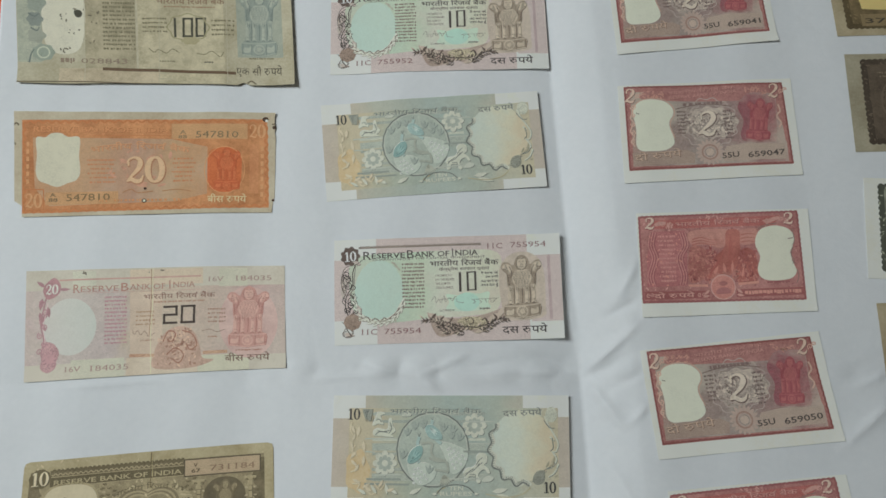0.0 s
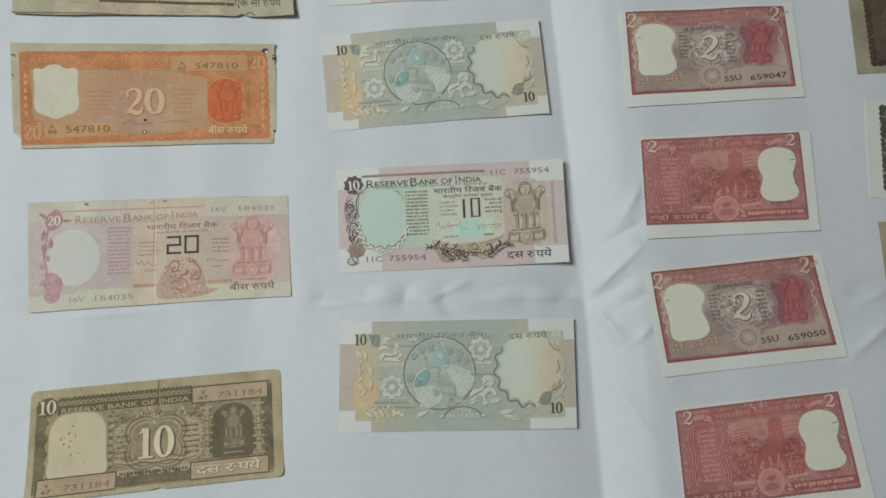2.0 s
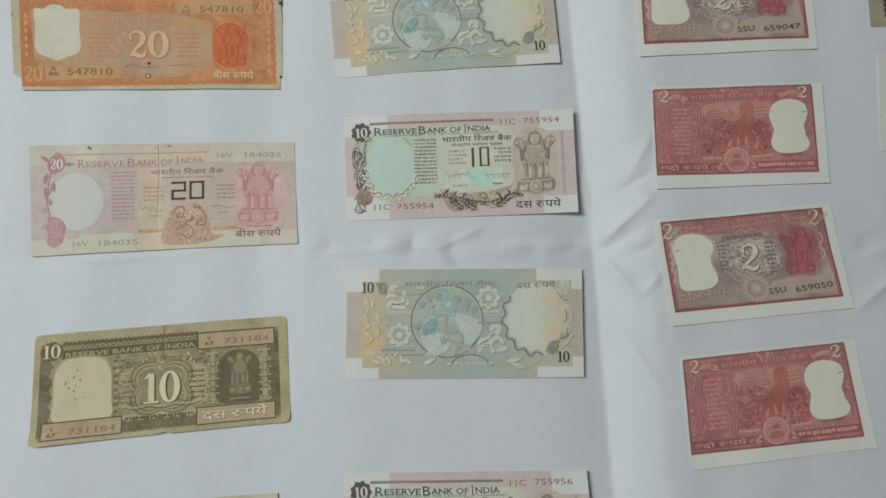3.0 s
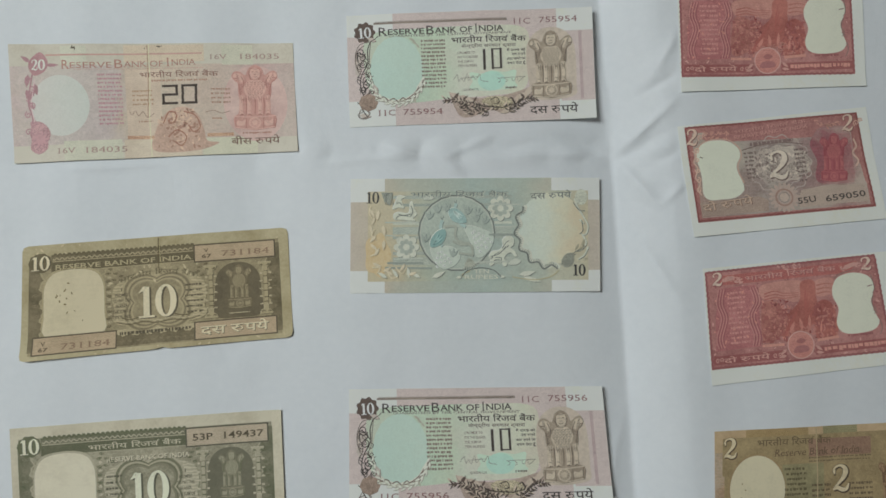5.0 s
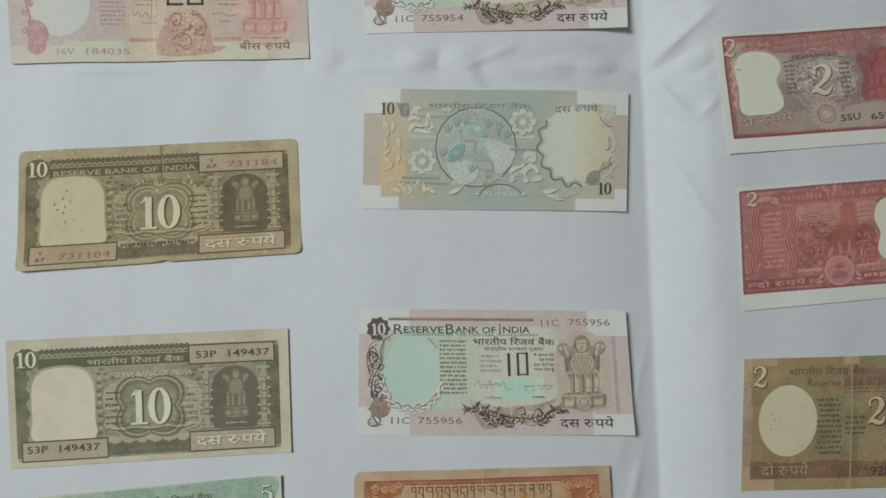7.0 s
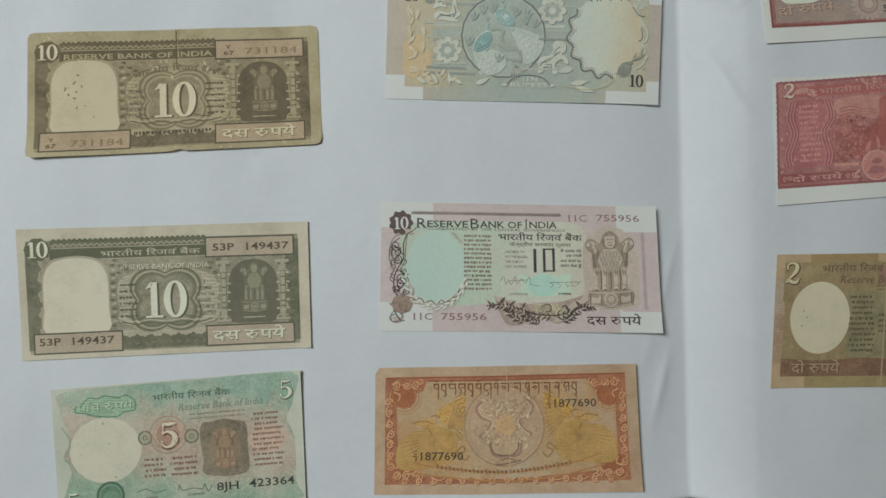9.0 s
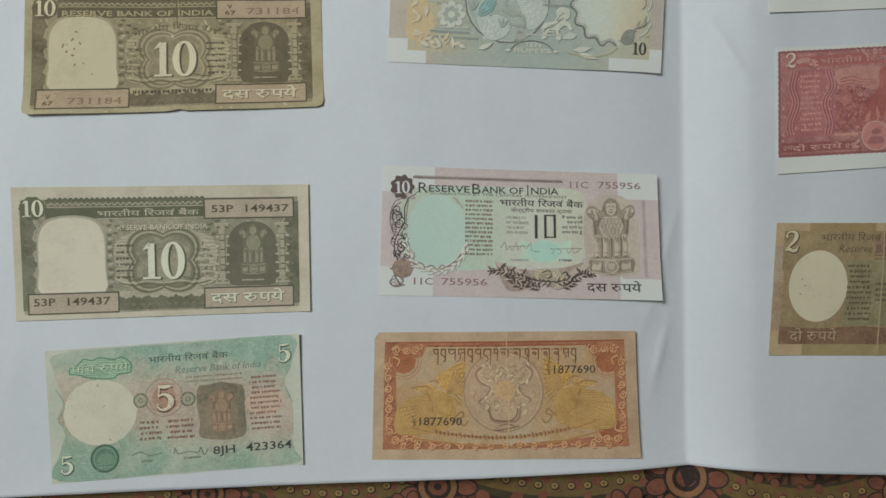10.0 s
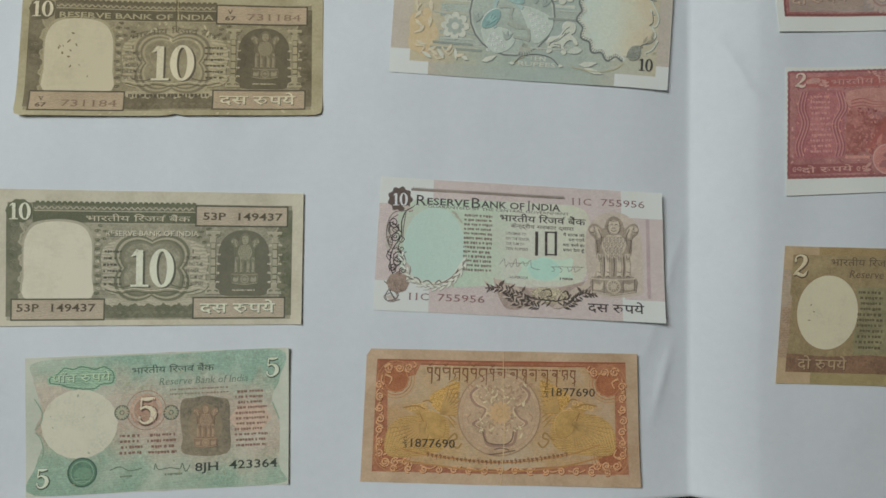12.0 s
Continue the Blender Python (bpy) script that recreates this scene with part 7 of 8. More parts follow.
    if old:
        for x, y in ((676, 226), (66, 930)):
            n.word("serial_prefix", "V", x + 8, y - 50, x + 26, 15, ink(84, 70, 52), bold=0.02)
            n.word("serial_prefix", "67", x, y, x + 36, 15, ink(84, 70, 52), bold=0.02)
        n.word("serial_number", serial[1], 750, 222, 926, 24, num)
        n.word("serial_number", serial[1], 148, 925, 326, 24, num)
        n.specks("ink_stain", [(130, 330, 240, 700)], 5, ink(112, 96, 60), 12)
        n.stroke("fold_wear", [[(522, 0), (518, 120), (524, 260)]], 2, ink(160, 150, 114))
        n.stroke("fold_grime", [[(514, 10), (512, 200), (516, 330)]], 3, ink(96, 84, 56))
        n.specks("wear", [(0, 0, 1000, 90), (0, 960, 1000, 1000), (320, 250, 700, 420)], 6, ink(172, 162, 134, 0.2), 18)
    else:
        for x, y in ((672, 210), (62, 895)):
            n.word("serial_number", serial[0], x, y, x + 74, 25, num, bold=0.015)
            n.word("serial_number", serial[1], x + 112, y, x + 260, 25, num, bold=0.015)
    return n


def notch_cut(u, v, w, h):
    r = 1.6
    for a, b in ((0, 0), (w, 0), (0, h), (w, h)):
        du, dv = abs(u - a), abs(v - b)
        if du + dv < r:
            k = (r - du - dv) * 0.5
            u, v = u + (k if a == 0 else -k), v + (k if b == 0 else -k)
    if v > h - 1 and abs(u - 0.52 * w) < 4:
        v -= 1.0 - abs(u - 0.52 * w) / 4
    return u, v


ten_dark(PLACES["k10a"], "grimy olive-brown ten rupee note with worn rounded corners", ((33, 92), (1190, 25), (1213, 500), (30, 588)), aged_olive,
         ((80, 72, 56), (117, 107, 84), (153, 142, 114), (188, 179, 155), (160, 141, 117)), ("V67", "731184"), {"bottom": (0.0012, 0.18), "bl": (0.0012, 0.45)}, ((0.52, 0.0003),), notch_cut, True)
ten_dark(PLACES["k10b"], "dark green-grey ten rupee note with pale boxed numbers", ((-5, 38), (1190, 50), (1178, 560), (0, 568)), aged_grey,
         ((78, 78, 66), (116, 114, 98), (154, 150, 134), (196, 191, 176), (160, 148, 132)), ("53P", "149437"), {"right": (0.0008, 0.05), "bottom": (0.0004, 0.1)}, ((0.48, 0.0004),), None, False)


# five rupee note, green
def five_green(place):
    paper = note_paper("green_washed_note_paper", (183, 188, 180), (170, 177, 166), 0.8)
    n = Note("five_rupee_note", "green and rose five rupee note, slightly limp with age", place, ((37, 70), (1127, 33), (1125, 600), (33, 648)), (119, 63), paper,
             {"right": (0.0009, 0.05), "tr": (0.0008, 0.45)}, ((0.52, 0.0004),))
    wash = tint("green_rose_wash", [(0.0, (136, 172, 152)), (0.16, (146, 178, 158)), (0.28, (172, 176, 156)), (0.42, (184, 168, 152)), (0.65, (186, 172, 156)), (0.78, (170, 178, 160)), (0.88, (138, 178, 160)), (1.0, (150, 184, 168))], 1, -0.033, 0.033, 0.2)
    n.blob("colour_wash", [(75, 90), (300, 68), (700, 54), (1088, 40), (1090, 150), (1064, 210), (1058, 260), (1086, 330), (1086, 520), (1086, 596), (600, 618), (70, 640), (76, 520), (108, 420), (74, 370), (104, 290), (70, 160)], wash, "green to rose printed wash")
    rose, brown, dk = ink(164, 120, 108), ink(122, 92, 82), ink(60, 78, 68)
    n.blob("name_plate", [(132, 150), (170, 130), (200, 104), (240, 110), (275, 98), (330, 110), (370, 100), (412, 130), (408, 180), (360, 186), (320, 208), (230, 200), (180, 186), (136, 180)], engraved((126, 160, 140), (148, 178, 156), 600.0, 0.5, "line", 0.4), "green scalloped name plate")
    n.stroke("plate_outline", [[(142, 152), (176, 136), (204, 112), (240, 118), (276, 106), (330, 118), (368, 108), (404, 134), (400, 174), (356, 180), (318, 200), (232, 194), (182, 180), (142, 174), (142, 152)]], 4, ink(78, 108, 92))
    n.word("plate_word", "पाँच रूपये", 150, 172, 392, 34, ink(168, 190, 164), bold=0.004, shadow=ink(78, 104, 90))
    n.oval("watermark_window", 262, 346, 158, 144, ink(188, 187, 174, 0.1), "plain pale watermark window", n=48, bumps=20, depth=0.01)
    n.word("hindi_title", "भारतीय िरज़र्व बैंक", 482, 138, 822, 28, dk, bold=0.004)
    n.word("english_title", "Reserve Bank of India", 594, 186, 960, 32, ink(96, 116, 104), slant=0.18, bold=0.0)
    n.bars("guarantee_line", 640, 196, 880, 226, 2, ink(130, 116, 102), 0.4)
    n.ring("numeral_ring", 542, 290, 84, 4, ink(150, 118, 104))
    n.ring("numeral_ring", 542, 290, 68, 10, engraved((150, 112, 98), (188, 158, 140), 2000.0, 0.5, "cell", 0.3))
    n.oval("numeral_ground", 542, 290, 52, 52, ink(158, 126, 110))
    n.numerals("numeral", "5", 496, 236, 592, 346, ink(204, 186, 166), ink(92, 70, 60), 0.07)
    for x in (440, 645):
        n.oval("wheel", x, 300, 32, 32, ink(88, 92, 80), n=24)
        n.rosette("wheel_spoke", x, 300, 28, 14, ink(150, 152, 132), 0.4)
    n.oval("seal", 272, 546, 62, 60, engraved((74, 110, 94), (104, 140, 120), 1600.0, 0.5, "line", 0.4), "dark green round seal")
    n.ring("seal_rim", 272, 546, 62, 7, ink(64, 92, 78))
    n.ring("seal_ring", 272, 546, 48, 3, ink(128, 160, 138))
    n.bars("seal_line", 240, 566, 304, 588, 2, ink(128, 160, 138), 0.4)
    for x, y in ((542, 226), (478, 262), (606, 262), (470, 330), (612, 330), (542, 352)):
        n.ring("rosette_loop", x, y, 42, 2.4, ink(170, 144, 128))
    n.stroke("frame_scroll", [[(74, 370), (104, 330), (104, 290), (74, 240)], [(76, 520), (108, 470), (100, 410), (74, 380)], [(1064, 210), (1086, 170)], [(1058, 260), (1086, 330)]], 4, ink(120, 150, 130))
    n.specks("wash_stain", [(420, 80, 1080, 240), (120, 480, 1080, 620), (100, 210, 420, 500)], 7, ink(142, 148, 124, 0.3), 6)
    n.blob("seal_beast", [(238, 560), (256, 530), (300, 528), (312, 556), (290, 574)], ink(106, 140, 120))
    for x0, y0, x1, h in ((1032, 152, 1084, 78), (76, 608, 130, 78)):
        n.numerals("corner_numeral", "5", x0 - 6, y0 - h, x1 + 6, y0 + 2, ink(190, 200, 184), ink(66, 76, 66), 0.07)
    n.bars("promise_line", 422, 386, 526, 476, 4, brown, 0.5, ragged=0.3)
    n.bars("promise_line", 546, 382, 680, 472, 4, brown, 0.5, ragged=0.3)
    n.blob("emblem_panel", [(690, 250), (740, 240), (786, 232), (840, 240), (880, 256), (884, 360), (872, 470), (700, 472), (692, 400), (682, 320)], engraved((92, 90, 78), (140, 128, 110), 420.0, 0.5, "cell", 0.45), "brown emblem panel")
    n.oval("panel_arch", 784, 356, 70, 92, engraved((120, 108, 90), (144, 130, 108), 420.0, 0.5, "cell", 0.5))
    n.capital(730, 270, 106, 175, ink(104, 90, 74), ink(134, 112, 92), ink(158, 134, 112))
    n.oval("language_ground", 968, 326, 82, 60, ink(182, 160, 145, 0.2), bumps=6, depth=0.05)
    n.bars("language_panel", 898, 206, 1040, 446, 11, ink(130, 98, 88), 0.48, ragged=0.35)
    n.stroke("signature", [[(388, 538), (430, 524), (470, 540), (522, 530)], [(574, 536), (580, 512), (592, 534), (640, 528), (680, 532), (690, 510), (704, 544), (722, 516)]], 4, ink(96, 112, 98))
    n.bars("office_line", 430, 558, 484, 570, 1, ink(110, 122, 106), 0.6)
    n.bars("office_line", 618, 548, 690, 560, 1, ink(110, 122, 106), 0.6)
    blk = ink(52, 60, 54)
    n.word("serial_number", "8JH", 742, 544, 840, 36, blk, bold=0.01)
    n.word("serial_number", "423364", 882, 536, 1080, 36, blk, bold=0.01)
    n.stroke("edge_stain", [[(590, 50), (660, 48)]], 4, ink(130, 110, 84))


five_green(PLACES["g5"])


# Bhutanese note, orange and gold
def bhutan(place):
    paper = note_paper("tan_note_paper", (190, 166, 142), (166, 138, 112), 0.9)

    def cut(u, v, w, h):
        return (u + 2.0 - v, v) if u < 0.1 and v < 2.0 else (u, v)

    n = Note("ngultrum_note", "orange and gold Bhutanese note with dragon roundel, softly creased", place, ((40, 32), (1143, 65), (1153, 603), (15, 578)), (130, 62), paper,
             {"right": (0.0006, 0.2)}, ((0.51, 0.0002),), cut)
    red, rust, cream = engraved((142, 82, 58), (174, 116, 86), 460.0, 0.5, "cell", 0.5, 0.4), ink(122, 64, 42), ink(192, 148, 108)
    n.blob("rust_frame", [(82, 74), (600, 88), (1096, 98), (1106, 552), (560, 545), (62, 535)], red, "rust-red engraved frame", rounded=False)
    n.blob("gold_ground", [(262, 96), (600, 106), (930, 112), (960, 160), (1052, 190), (1056, 470), (1000, 505), (600, 530), (180, 500), (124, 470), (126, 170), (240, 140)],
           tint("gold_wash", [(0.0, (188, 146, 98)), (0.3, (190, 154, 104)), (0.5, (188, 156, 120)), (0.7, (190, 152, 102)), (1.0, (186, 142, 94))], 0, -0.06, 0.06, 0.14), "gold printed ground", rounded=False)
    for x, y in ((112, 108), (1072, 134), (1078, 520), (96, 500)):
        n.oval("corner_medallion", x + (48 if x < 500 else -48), y + (50 if y < 300 else -44), 52, 52, engraved((140, 76, 48), (168, 106, 70), 1300.0, 0.5, "cell", 0.35), bumps=12, depth=0.03)
        sx, sy = (1 if x < 500 else -1), (1 if y < 300 else -1)
        n.stroke("corner_scroll", [[(x, y), (x + 20 * sx, y - 14 * sy), (x + 34 * sx, y + 4 * sy), (x + 16 * sx, y + 14 * sy)], [(x + 40 * sx, y), (x + 90 * sx, y + 10 * sy), (x + 130 * sx, y - 4 * sy), (x + 120 * sx, y - 22 * sy)],
                                   [(x - 10 * sx, y + 30 * sy), (x - 16 * sx, y + 80 * sy), (x, y + 90 * sy)], [(x + 4 * sx, y + 30 * sy), (x + 30 * sx, y + 44 * sy), (x + 20 * sx, y + 70 * sy)]], 8, cream, taper=0.5, edge=rust)
    n.stroke("side_scroll", [[(96, 190 + 60 * i), (80, 215 + 60 * i), (104, 228 + 60 * i), (96, 244 + 60 * i)] for i in range(4)] + [[(1078, 210 + 62 * i), (1092, 236 + 62 * i), (1070, 250 + 62 * i)] for i in range(4)]
             + [[(260 + 100 * i, 510 + 4 * i), (300 + 100 * i, 524 + 3 * i), (330 + 100 * i, 508 + 4 * i)] for i in range(7)], 6, cream, taper=0.4, edge=rust)
    # winding scrolls along the frame
    curls = [spiral(92 + 3 * (i % 2), 180 + 46 * i, 17, 1.4, 1.5 * i, 1 if i % 2 else -1) for i in range(7)] + [spiral(1082 + 3 * (i % 2), 196 + 46 * i, 17, 1.4, 1.5 * i, 1 if i % 2 else -1) for i in range(7)]
    curls += [spiral(150 + 62 * i, 524 + 1.2 * i, 15, 1.4, 1.5 * i, 1 if i % 2 else -1) for i in range(15)] + [spiral(x + d, y, 18, 1.5, d, s) for x, y, s in ((112, 112, 1), (1072, 138, -1), (1078, 516, 1), (96, 496, -1)) for d in ((20, 62, 102) if x < 500 else (-20, -62, -102))]
    n.stroke("frame_curl", curls, 6, ink(194, 148, 110), edge=rust)
    n.stroke("frame_rule", [[(84, 78), (600, 92), (1094, 102)], [(262, 98), (600, 108), (930, 114)]], 4, ink(138, 72, 46), rounded=False)
    for x, y, s in ((160, 158, 2), (1024, 184, 2), (1030, 476, 2), (148, 456, 2)):
        n.ring("corner_arc", x, y, 50, 3, ink(176, 118, 80))
        n.ring("corner_arc", x, y, 76, 3, ink(172, 122, 80))
    for x, y, s in ((160, 158, 1), (1024, 184, 1), (1030, 476, -1), (148, 456, -1)):
        n.ring("corner_arc", x, y, 64, 4, ink(168, 112, 72))
    # two birds with spread wings
    for sx, cx in ((1, 270), (-1, 900)):
        q = lambda a, b: (cx + sx * a, b)  # noqa: E731
        n.blob("bird_wing", [q(-150, 380), q(-100, 320), q(0, 300), q(90, 310), q(110, 370), q(90, 440), q(0, 470), q(-140, 470)], engraved((166, 128, 72), (186, 150, 92), 800.0, 0.5, "line", 0.5), "gold wing of a printed bird")
        n.leaves("bird_feather", [(cx + sx * (-130 + 15 * i), 330 + 2 * i, (100 + 3 * i) if sx > 0 else (80 - 3 * i), 128 - 2 * i, 8) for i in range(16)], ink(186, 150, 90))
        n.blob("bird_tail", [q(30, 230), q(90, 190), q(150, 170), q(134, 260), q(110, 310), q(50, 280)], engraved((176, 130, 64), (200, 160, 92), 800.0, 0.5, "whorl", 0.35))
        n.leaves("tail_feather", [(cx + sx * 100, 176 + 14 * i, -30 + 8 * i if sx > 0 else 210 - 8 * i, 60, 8) for i in range(11)], ink(160, 122, 62))
        n.blob("bird_head", [q(-80, 272), q(-30, 262), q(10, 262), q(30, 300), q(10, 330), q(-16, 310), q(-40, 290)], engraved((164, 124, 66), (188, 150, 92), 900.0, 0.5, "cell", 0.5))
        n.stroke("bird_plume", [spiral(cx + sx * (10 - 22 * k), 262 + 6 * k, 15, 1.2, 1.0 + k, sx) for k in range(4)] + [spiral(cx + sx * (30 + 20 * k), 290 + 10 * k, 14, 1.2, 2.0 + k, -sx) for k in range(3)], 3.5, ink(196, 160, 104))
        n.stroke("bird_line", [[q(-80, 274), q(-30, 266), q(10, 280)], [q(0, 250), q(20, 244), q(40, 256)], [q(-10, 300), q(10, 340), q(40, 336)]], 5, ink(150, 110, 58))
        n.leaves("wing_quill", [(cx + sx * 30, 330, (100 + 7 * k) if sx > 0 else (80 - 7 * k), 110 + 7 * k, 11) for k in range(11)], ink(174, 138, 84), edge=ink(152, 116, 70))
        n.leaves("fan_quill", [(cx + sx * 70, 300, (-74 + 9 * k) if sx > 0 else (254 - 9 * k), 126 - 3 * k, 10) for k in range(9)], ink(176, 140, 86), edge=ink(154, 118, 72))
        n.emboss("bird_body", [q(-6, 300), q(30, 290), q(70, 300), q(92, 340), q(84, 390), q(50, 400), q(16, 372), q(20, 336)], engraved((166, 128, 68), (184, 148, 88), 420.0, 0.5, "cell", 0.45), ink(150, 112, 60), ink(194, 160, 104), 0.18)
        n.stroke("bird_claw", [[q(100, 410), q(130, 380), q(140, 400), q(116, 412), q(140, 440), q(160, 420)]], 7, ink(150, 116, 66))
    # roundel with two dragons
    n.oval("roundel", 582, 300, 168, 168, engraved((164, 136, 112), (190, 164, 136), 1000.0, 0.5, "cell", 0.4), "grey-rose dragon roundel")
    n.under = n.thing.children[-1]
    n.ring("roundel_rim", 582, 300, 168, 5, ink(152, 122, 96))
    n.ring("roundel_rim", 582, 300, 150, 3, ink(172, 138, 108))
    for sx in (1, -1):
        q = lambda a, b: (586 + sx * a, b)  # noqa: E731
        n.stroke("dragon", [[q(90, 190), q(120, 220), q(100, 260), q(60, 280), q(80, 320), q(110, 340), q(70, 360), q(64, 390), q(50, 425), q(0, 430)]], 11, ink(152, 120, 104))
        n.stroke("dragon_light", [[q(84, 196), q(112, 222), q(94, 256), q(54, 280), q(74, 320), q(100, 342), q(66, 362)]], 4, ink(200, 172, 144))
        n.stroke("dragon_claw", [[q(110, 190), q(130, 180), q(126, 204)], [q(60, 250), q(84, 236), q(80, 220)], [q(118, 300), q(132, 316), q(126, 336)], [q(30, 200), q(46, 190), q(44, 214), q(28, 226)], [q(20, 350), q(40, 340), q(44, 362)]], 6, ink(162, 126, 100), taper=0.5)
        n.stroke("roundel_cloud", [[q(10, 240), q(30, 232), q(36, 252), q(20, 262)], [q(34, 306), q(52, 296), q(60, 312)], [q(16, 330), q(30, 322)]], 6, ink(206, 178, 140))
    n.specks("roundel_mark", [(490, 180, 690, 400)], 7, ink(160, 130, 108), 70)
    n.specks("roundel_light", [(490, 180, 690, 400)], 6, ink(206, 182, 150), 50)
    n.oval("roundel_jewel", 586, 296, 20, 20, ink(178, 138, 94), bumps=4, depth=0.2)
    n.rosette("roundel_lotus", 586, 296, 46, 12, ink(190, 156, 116), 0.5)
    n.stroke("lotus_base", [[(514, 370), (528, 410), (560, 424), (610, 424), (634, 404), (640, 372)], [(562, 446), (590, 440), (622, 448)], [(540, 466), (580, 462), (648, 450)]], 5, ink(116, 92, 78))
    n.under = None
    n.stroke("scroll_banner", [[(180, 440), (300, 470), (600, 500), (860, 470), (990, 430)], [(190, 490), (400, 520), (600, 536), (820, 520), (1000, 480)]], 6, ink(166, 120, 70))
    # unreadable letters along the top and the banner
    rnd = n.seed
    tib = ink(118, 72, 46)
    heads, stems = [], []
    x = 286.0
    while x < 890:
        w, y = rnd.uniform(20, 40), 112 + 0.03 * (x - 286)
        heads.append([(x, y), (x + w, y + 1)])
        kind = rnd.randrange(4)
        low = y + rnd.uniform(34, 68)
        stems.append([(x + w - 4, y), (x + w - 4, y + 26), (x + w - 6, low)])
        if kind == 0:
            stems += [[(x + 4, y + 2), (x + 2, y + 18), (x + 12, y + 26), (x + 6, y + 40)], [(x + 10, y + 16), (x + w - 6, y + 14)]]
        elif kind == 1:
            stems += [spiral(x + w * 0.4, y + 20, 9, 1.1, 3.0, 1)]
        elif kind == 2:
            stems += [[(x + 3, y + 2), (x + 6, y + 16), (x + 16, y + 20), (x + w - 5, y + 12)], [(x + 6, y - 16), (x + 14, y - 10), (x + 22, y - 18)]]
        else:
            stems += [[(x + 5, y + 2), (x + 1, y + 20), (x + 14, y + 30), (x + 20, y + 44), (x + 8, y + 52)]]
        x += w + (16 if kind == 1 else 8)
        if kind == 1:
            heads.append([(x - 10, y + 1), (x - 5, y + 3)])
    n.stroke("title_script", heads, 6, tib, rounded=False)
    n.stroke("title_script", stems, 5, tib, taper=0.4)
    marks = []
    for i in range(34):
        x, y = 286 + 17 * i, 452 + 40 * math.sin(math.pi * (i + 3) / 40)
        marks += [[(x, y), (x + 12, y)], [(x + 9, y), (x + rnd.uniform(5, 10), y + rnd.uniform(9, 16))]] + ([[(x + 2, y), (x + 5, y + 8)]] if i % 3 else [[(x + 2, y - 6), (x + 8, y - 5)]])
    n.stroke("banner_script", marks, 3.2, ink(122, 78, 52), rounded=False)
    num = ink(66, 58, 46)
    for x, y in ((764, 230), (188, 434)):
        n.word("serial_prefix", "C", x + 4, y - 24, x + 16, 18, num)
        n.stroke("serial_rule", [[(x, y - 18), (x + 18, y - 18)]], 3, num, rounded=False)
        n.word("serial_prefix", "3", x + 4, y + 4, x + 16, 18, num)
        n.word("serial_number", "1877690", x + 30, y, x + 208, 34, num, bold=0.006)
    n.stroke("fold_wear", [[(600, 45), (598, 200), (602, 400), (588, 590)]], 3, ink(192, 166, 124))


bhutan(PLACES["bh"])


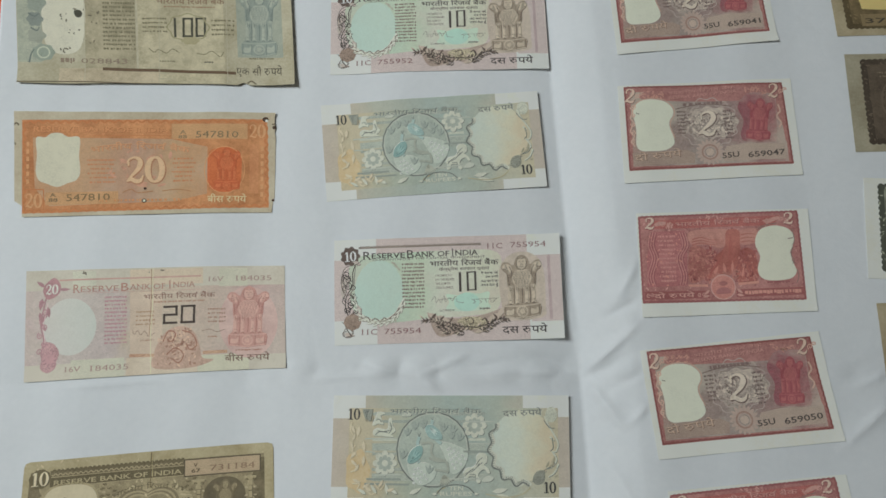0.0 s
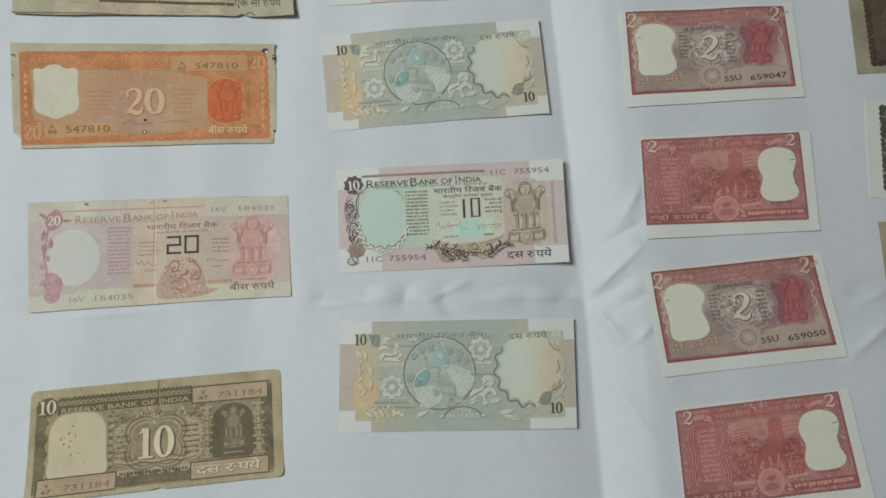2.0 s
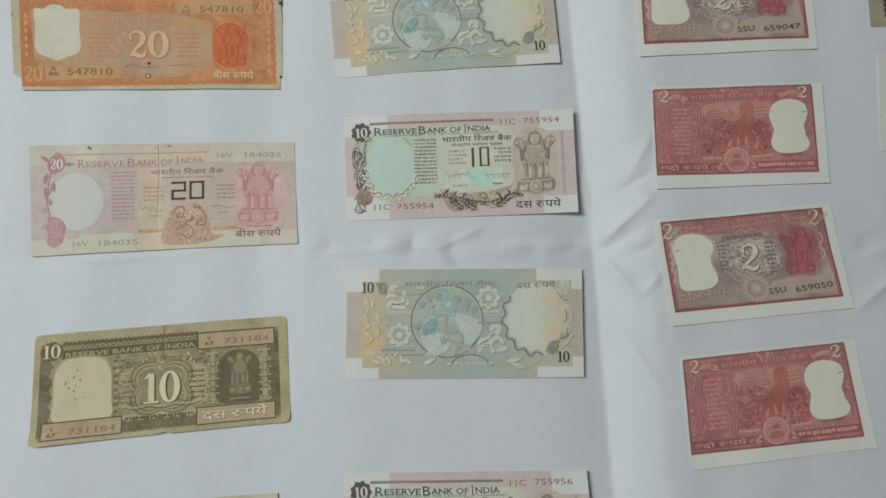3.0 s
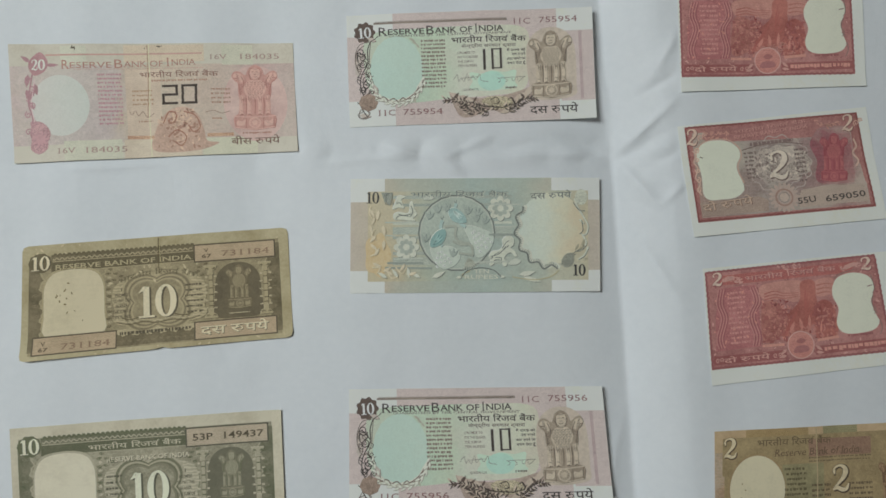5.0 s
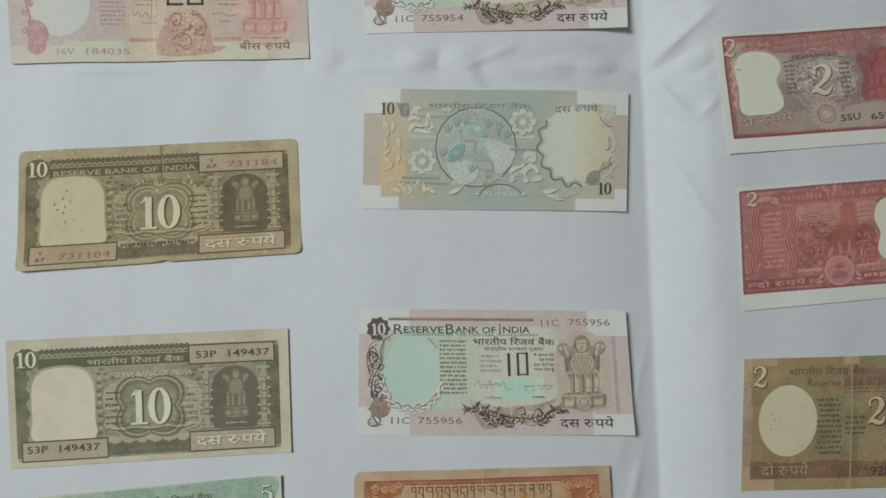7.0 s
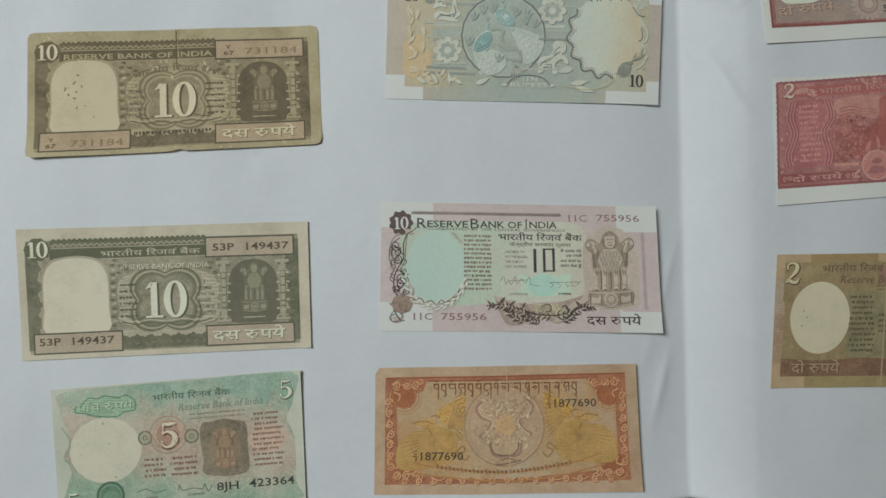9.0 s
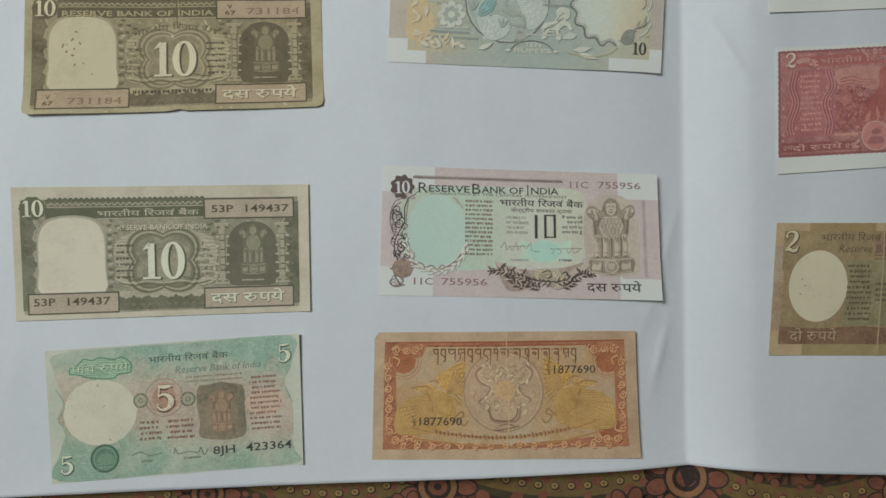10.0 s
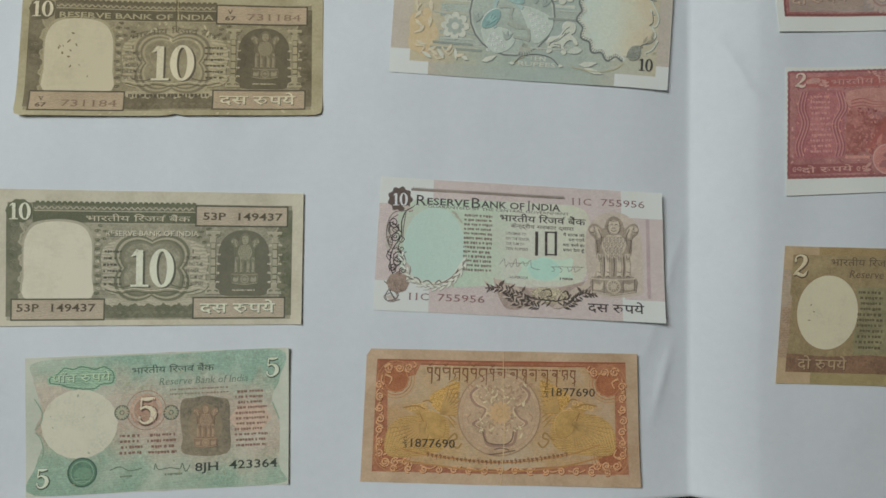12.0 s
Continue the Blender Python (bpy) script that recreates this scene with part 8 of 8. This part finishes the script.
# two rupee note, brown and green
def two_brown(place):
    paper = note_paper("brown_note_paper", (182, 160, 130), (162, 138, 108), 0.8)
    n = Note("two_rupee_note", "brown and olive two rupee note with oval window", place, ((62, 65), (1145, 72), (1140, 702), (70, 697)), (107, 63), paper,
             {"left": (0.0003, 0.1)}, ((0.5, 0.0005),))
    wash = tint("brown_green_wash", [(0.0, (172, 140, 108)), (0.1, (156, 122, 86)), (0.3, (130, 118, 84)), (0.5, (114, 114, 86)), (0.62, (122, 106, 86)), (0.8, (118, 100, 78)), (1.0, (140, 118, 90))], 0, -0.053, 0.053, 0.2)
    n.rect("brown_wash", 62, 175, 1145, 585, wash, "brown to olive printed wash")
    n.rect("top_tint", 232, 65, 560, 110, engraved((140, 118, 80), (158, 136, 98), 1300.0, 0.5, "line", 0.5))
    n.rect("top_tint", 640, 65, 820, 110, engraved((122, 120, 90), (146, 140, 108), 1300.0, 0.5, "line", 0.5))
    n.rect("base_tint", 232, 640, 1140, 702, engraved((140, 126, 86), (160, 144, 104), 1300.0, 0.5, "line", 0.5))
    n.blob("inner_ground", [(108, 105), (1100, 108), (1100, 650), (112, 640), (118, 300), (106, 290)], engraved((126, 110, 80), (156, 138, 104), 420.0, 0.5, "cell", 0.5), rounded=False)
    n.rect("olive_patch", 420, 250, 640, 560, engraved((116, 112, 84), (146, 138, 106), 420.0, 0.5, "cell", 0.5))
    n.rect("plum_patch", 560, 130, 890, 220, engraved((118, 92, 80), (146, 116, 98), 800.0, 0.5, "cell", 0.4))
    n.blob("base_scene", [(112, 560), (300, 572), (500, 560), (800, 580), (1100, 560), (1100, 650), (112, 644)], engraved((106, 78, 62), (142, 110, 86), 420.0, 0.5, "cell", 0.45), rounded=False)
    n.oval("watermark_window", 290, 370, 144, 172, ink(190, 184, 162, 0.08), "plain cream oval watermark window", n=44)
    n.ring("window_rim", 290, 370, 178, 5, ink(140, 118, 88), sx=0.84)
    n.numerals("corner_numeral", "2", 108, 104, 186, 206, ink(194, 182, 156), ink(80, 62, 48), 0.07)
    n.numerals("numeral", "2", 678, 268, 776, 400, ink(188, 176, 150), ink(74, 60, 48), 0.07)
    n.word("hindi_title", "भारतीय िरज़र्व बैंक", 292, 152, 682, 34, ink(92, 78, 58), bold=0.004)
    n.word("english_title", "Reserve Bank of India", 378, 208, 830, 38, ink(94, 76, 60), slant=0.18)
    n.bars("guarantee_line", 560, 216, 890, 252, 2, ink(96, 82, 64), 0.4)
    n.bars("language_panel", 428, 262, 560, 540, 11, ink(88, 80, 58), 0.5, ragged=0.3)
    n.bars("promise_line", 574, 350, 674, 452, 4, ink(92, 78, 60), 0.5)
    n.bars("promise_line", 770, 350, 890, 452, 4, ink(92, 78, 60), 0.5)
    n.capital(920, 250, 130, 260, ink(84, 64, 48), ink(116, 92, 70), ink(146, 120, 94))
    n.specks("ornament", [(480, 570, 900, 640)], 10, ink(108, 82, 64), 34)
    n.word("hindi_value", "दो रूपये", 168, 628, 400, 50, ink(160, 138, 110), bold=0.006, shadow=ink(88, 66, 52))
    n.word("serial_number", "92P", 700, 640, 800, 44, ink(60, 48, 40))
    n.specks("ink_stain", [(165, 285, 235, 460)], 5, ink(140, 124, 90), 4)
    n.stroke("fold_wear", [[(600, 70), (604, 300), (598, 690)]], 6, ink(154, 138, 110), rounded=False)


two_brown(PLACES["y2"])


# the far column: notes of which the near ends show
def dark_one(place, label, art, paper, tones, window, number, lift, inset=8.0, heart=True):
    n = Note("one_rupee_note", label, place, art, (110, 62), paper, lift)
    dark, mid, pale = tones
    edge = tuple(max(0, c - 14) for c in dark)
    n.margin("dark_border", inset, 4.0, 6.0, 5.0, engraved(edge, dark, 500.0, 0.5, "cell", 0.4), "dark scalloped border", wave=0.8, step=3.2)
    n.margin("engraved_ground", inset + 3.2, 7.0, 9.0, 8.0, engraved(dark, mid, 450.0, 0.5, "cell", 0.5, 0.4))
    n.hom, n.k = np.array([[n.w / 1000, 0, 0], [0, n.h / 1000, 0], [0, 0, 1.0]]), n.w / 1000
    if heart:
        n.oval("medallion", 330, 500, 170, 150, engraved(edge, mid, 500.0, 0.5, "whorl", 0.5, 0.3), bumps=8, depth=0.03)
        n.ring("medallion_rim", 330, 500, 170, 8, ink(*mid))
        n.specks("medallion_mark", [(190, 330, 470, 660)], 9, ink(*pale), 30)
    n.specks("border_mark", [(80, 90, 125, 900), (120, 90, 600, 150), (120, 850, 600, 900)], 7, ink(*mid), 26)
    n.bars("small_writing", 150, 180, 420, 260, 2, ink(*pale), 0.5, ragged=0.2)
    if window:
        n.add("watermark_window", [smooth([(u * n.w / 1000, v * n.h / 1000) for u, v in window])], ink(*(number[1] if number else (206, 204, 176)), 0.05), "plain pale watermark window")
    if number:
        n.rect("number_box", 140, 770, 560, 900, engraved(mid, tuple(min(255, c + 16) for c in mid), 900.0, 0.5, "line", 0.5))
        n.word("serial_number", number[0], 160, 868, number[2], 30, ink(56, 50, 42), bold=0.01)
    return n


tan_worn = note_paper("worn_tan_note_paper", (164, 155, 132), (142, 130, 104), 0.8)
SQ = ((0, 0), (1000, 0), (1000, 1000), (0, 1000))
dark_one(PLACES["bk0"], "dark brown one rupee note with yellow window and rounded corner", SQ, tan_worn, ((86, 74, 50), (116, 100, 70), (140, 124, 88)),
         ((160, 300), (440, 270), (470, 640), (430, 720), (190, 720), (150, 660)), ("379 771", (196, 178, 116), 520), {"left": (0.0004, 0.1)}, 7.0, False)
grimy = note_paper("grimy_note_paper", (154, 150, 134), (130, 124, 106), 0.8)
dark_one(PLACES["bk1"], "dark brown engraved note with pale worn margins", SQ, grimy, ((70, 60, 50), (92, 80, 68), (112, 100, 84)), None, None, {"left": (0.0004, 0.1)}, 9.0)
dark_one(PLACES["bk2"], "black and white note with pale lobed window", SQ, cream_white, ((74, 78, 70), (150, 156, 142), (120, 124, 114)),
         ((165, 330), (230, 220), (330, 200), (420, 280), (410, 420), (430, 560), (400, 700), (280, 720), (200, 650), (175, 520)), ("54", (210, 212, 190), 240), {"left": (0.0003, 0.1)}, 9.0, False)
dark_one(PLACES["bk3"], "tan note with faded brown print", SQ, tan_worn, ((132, 104, 70), (158, 134, 96), (176, 156, 116)), None, None, {"left": (0.0003, 0.1)}, 10.0)
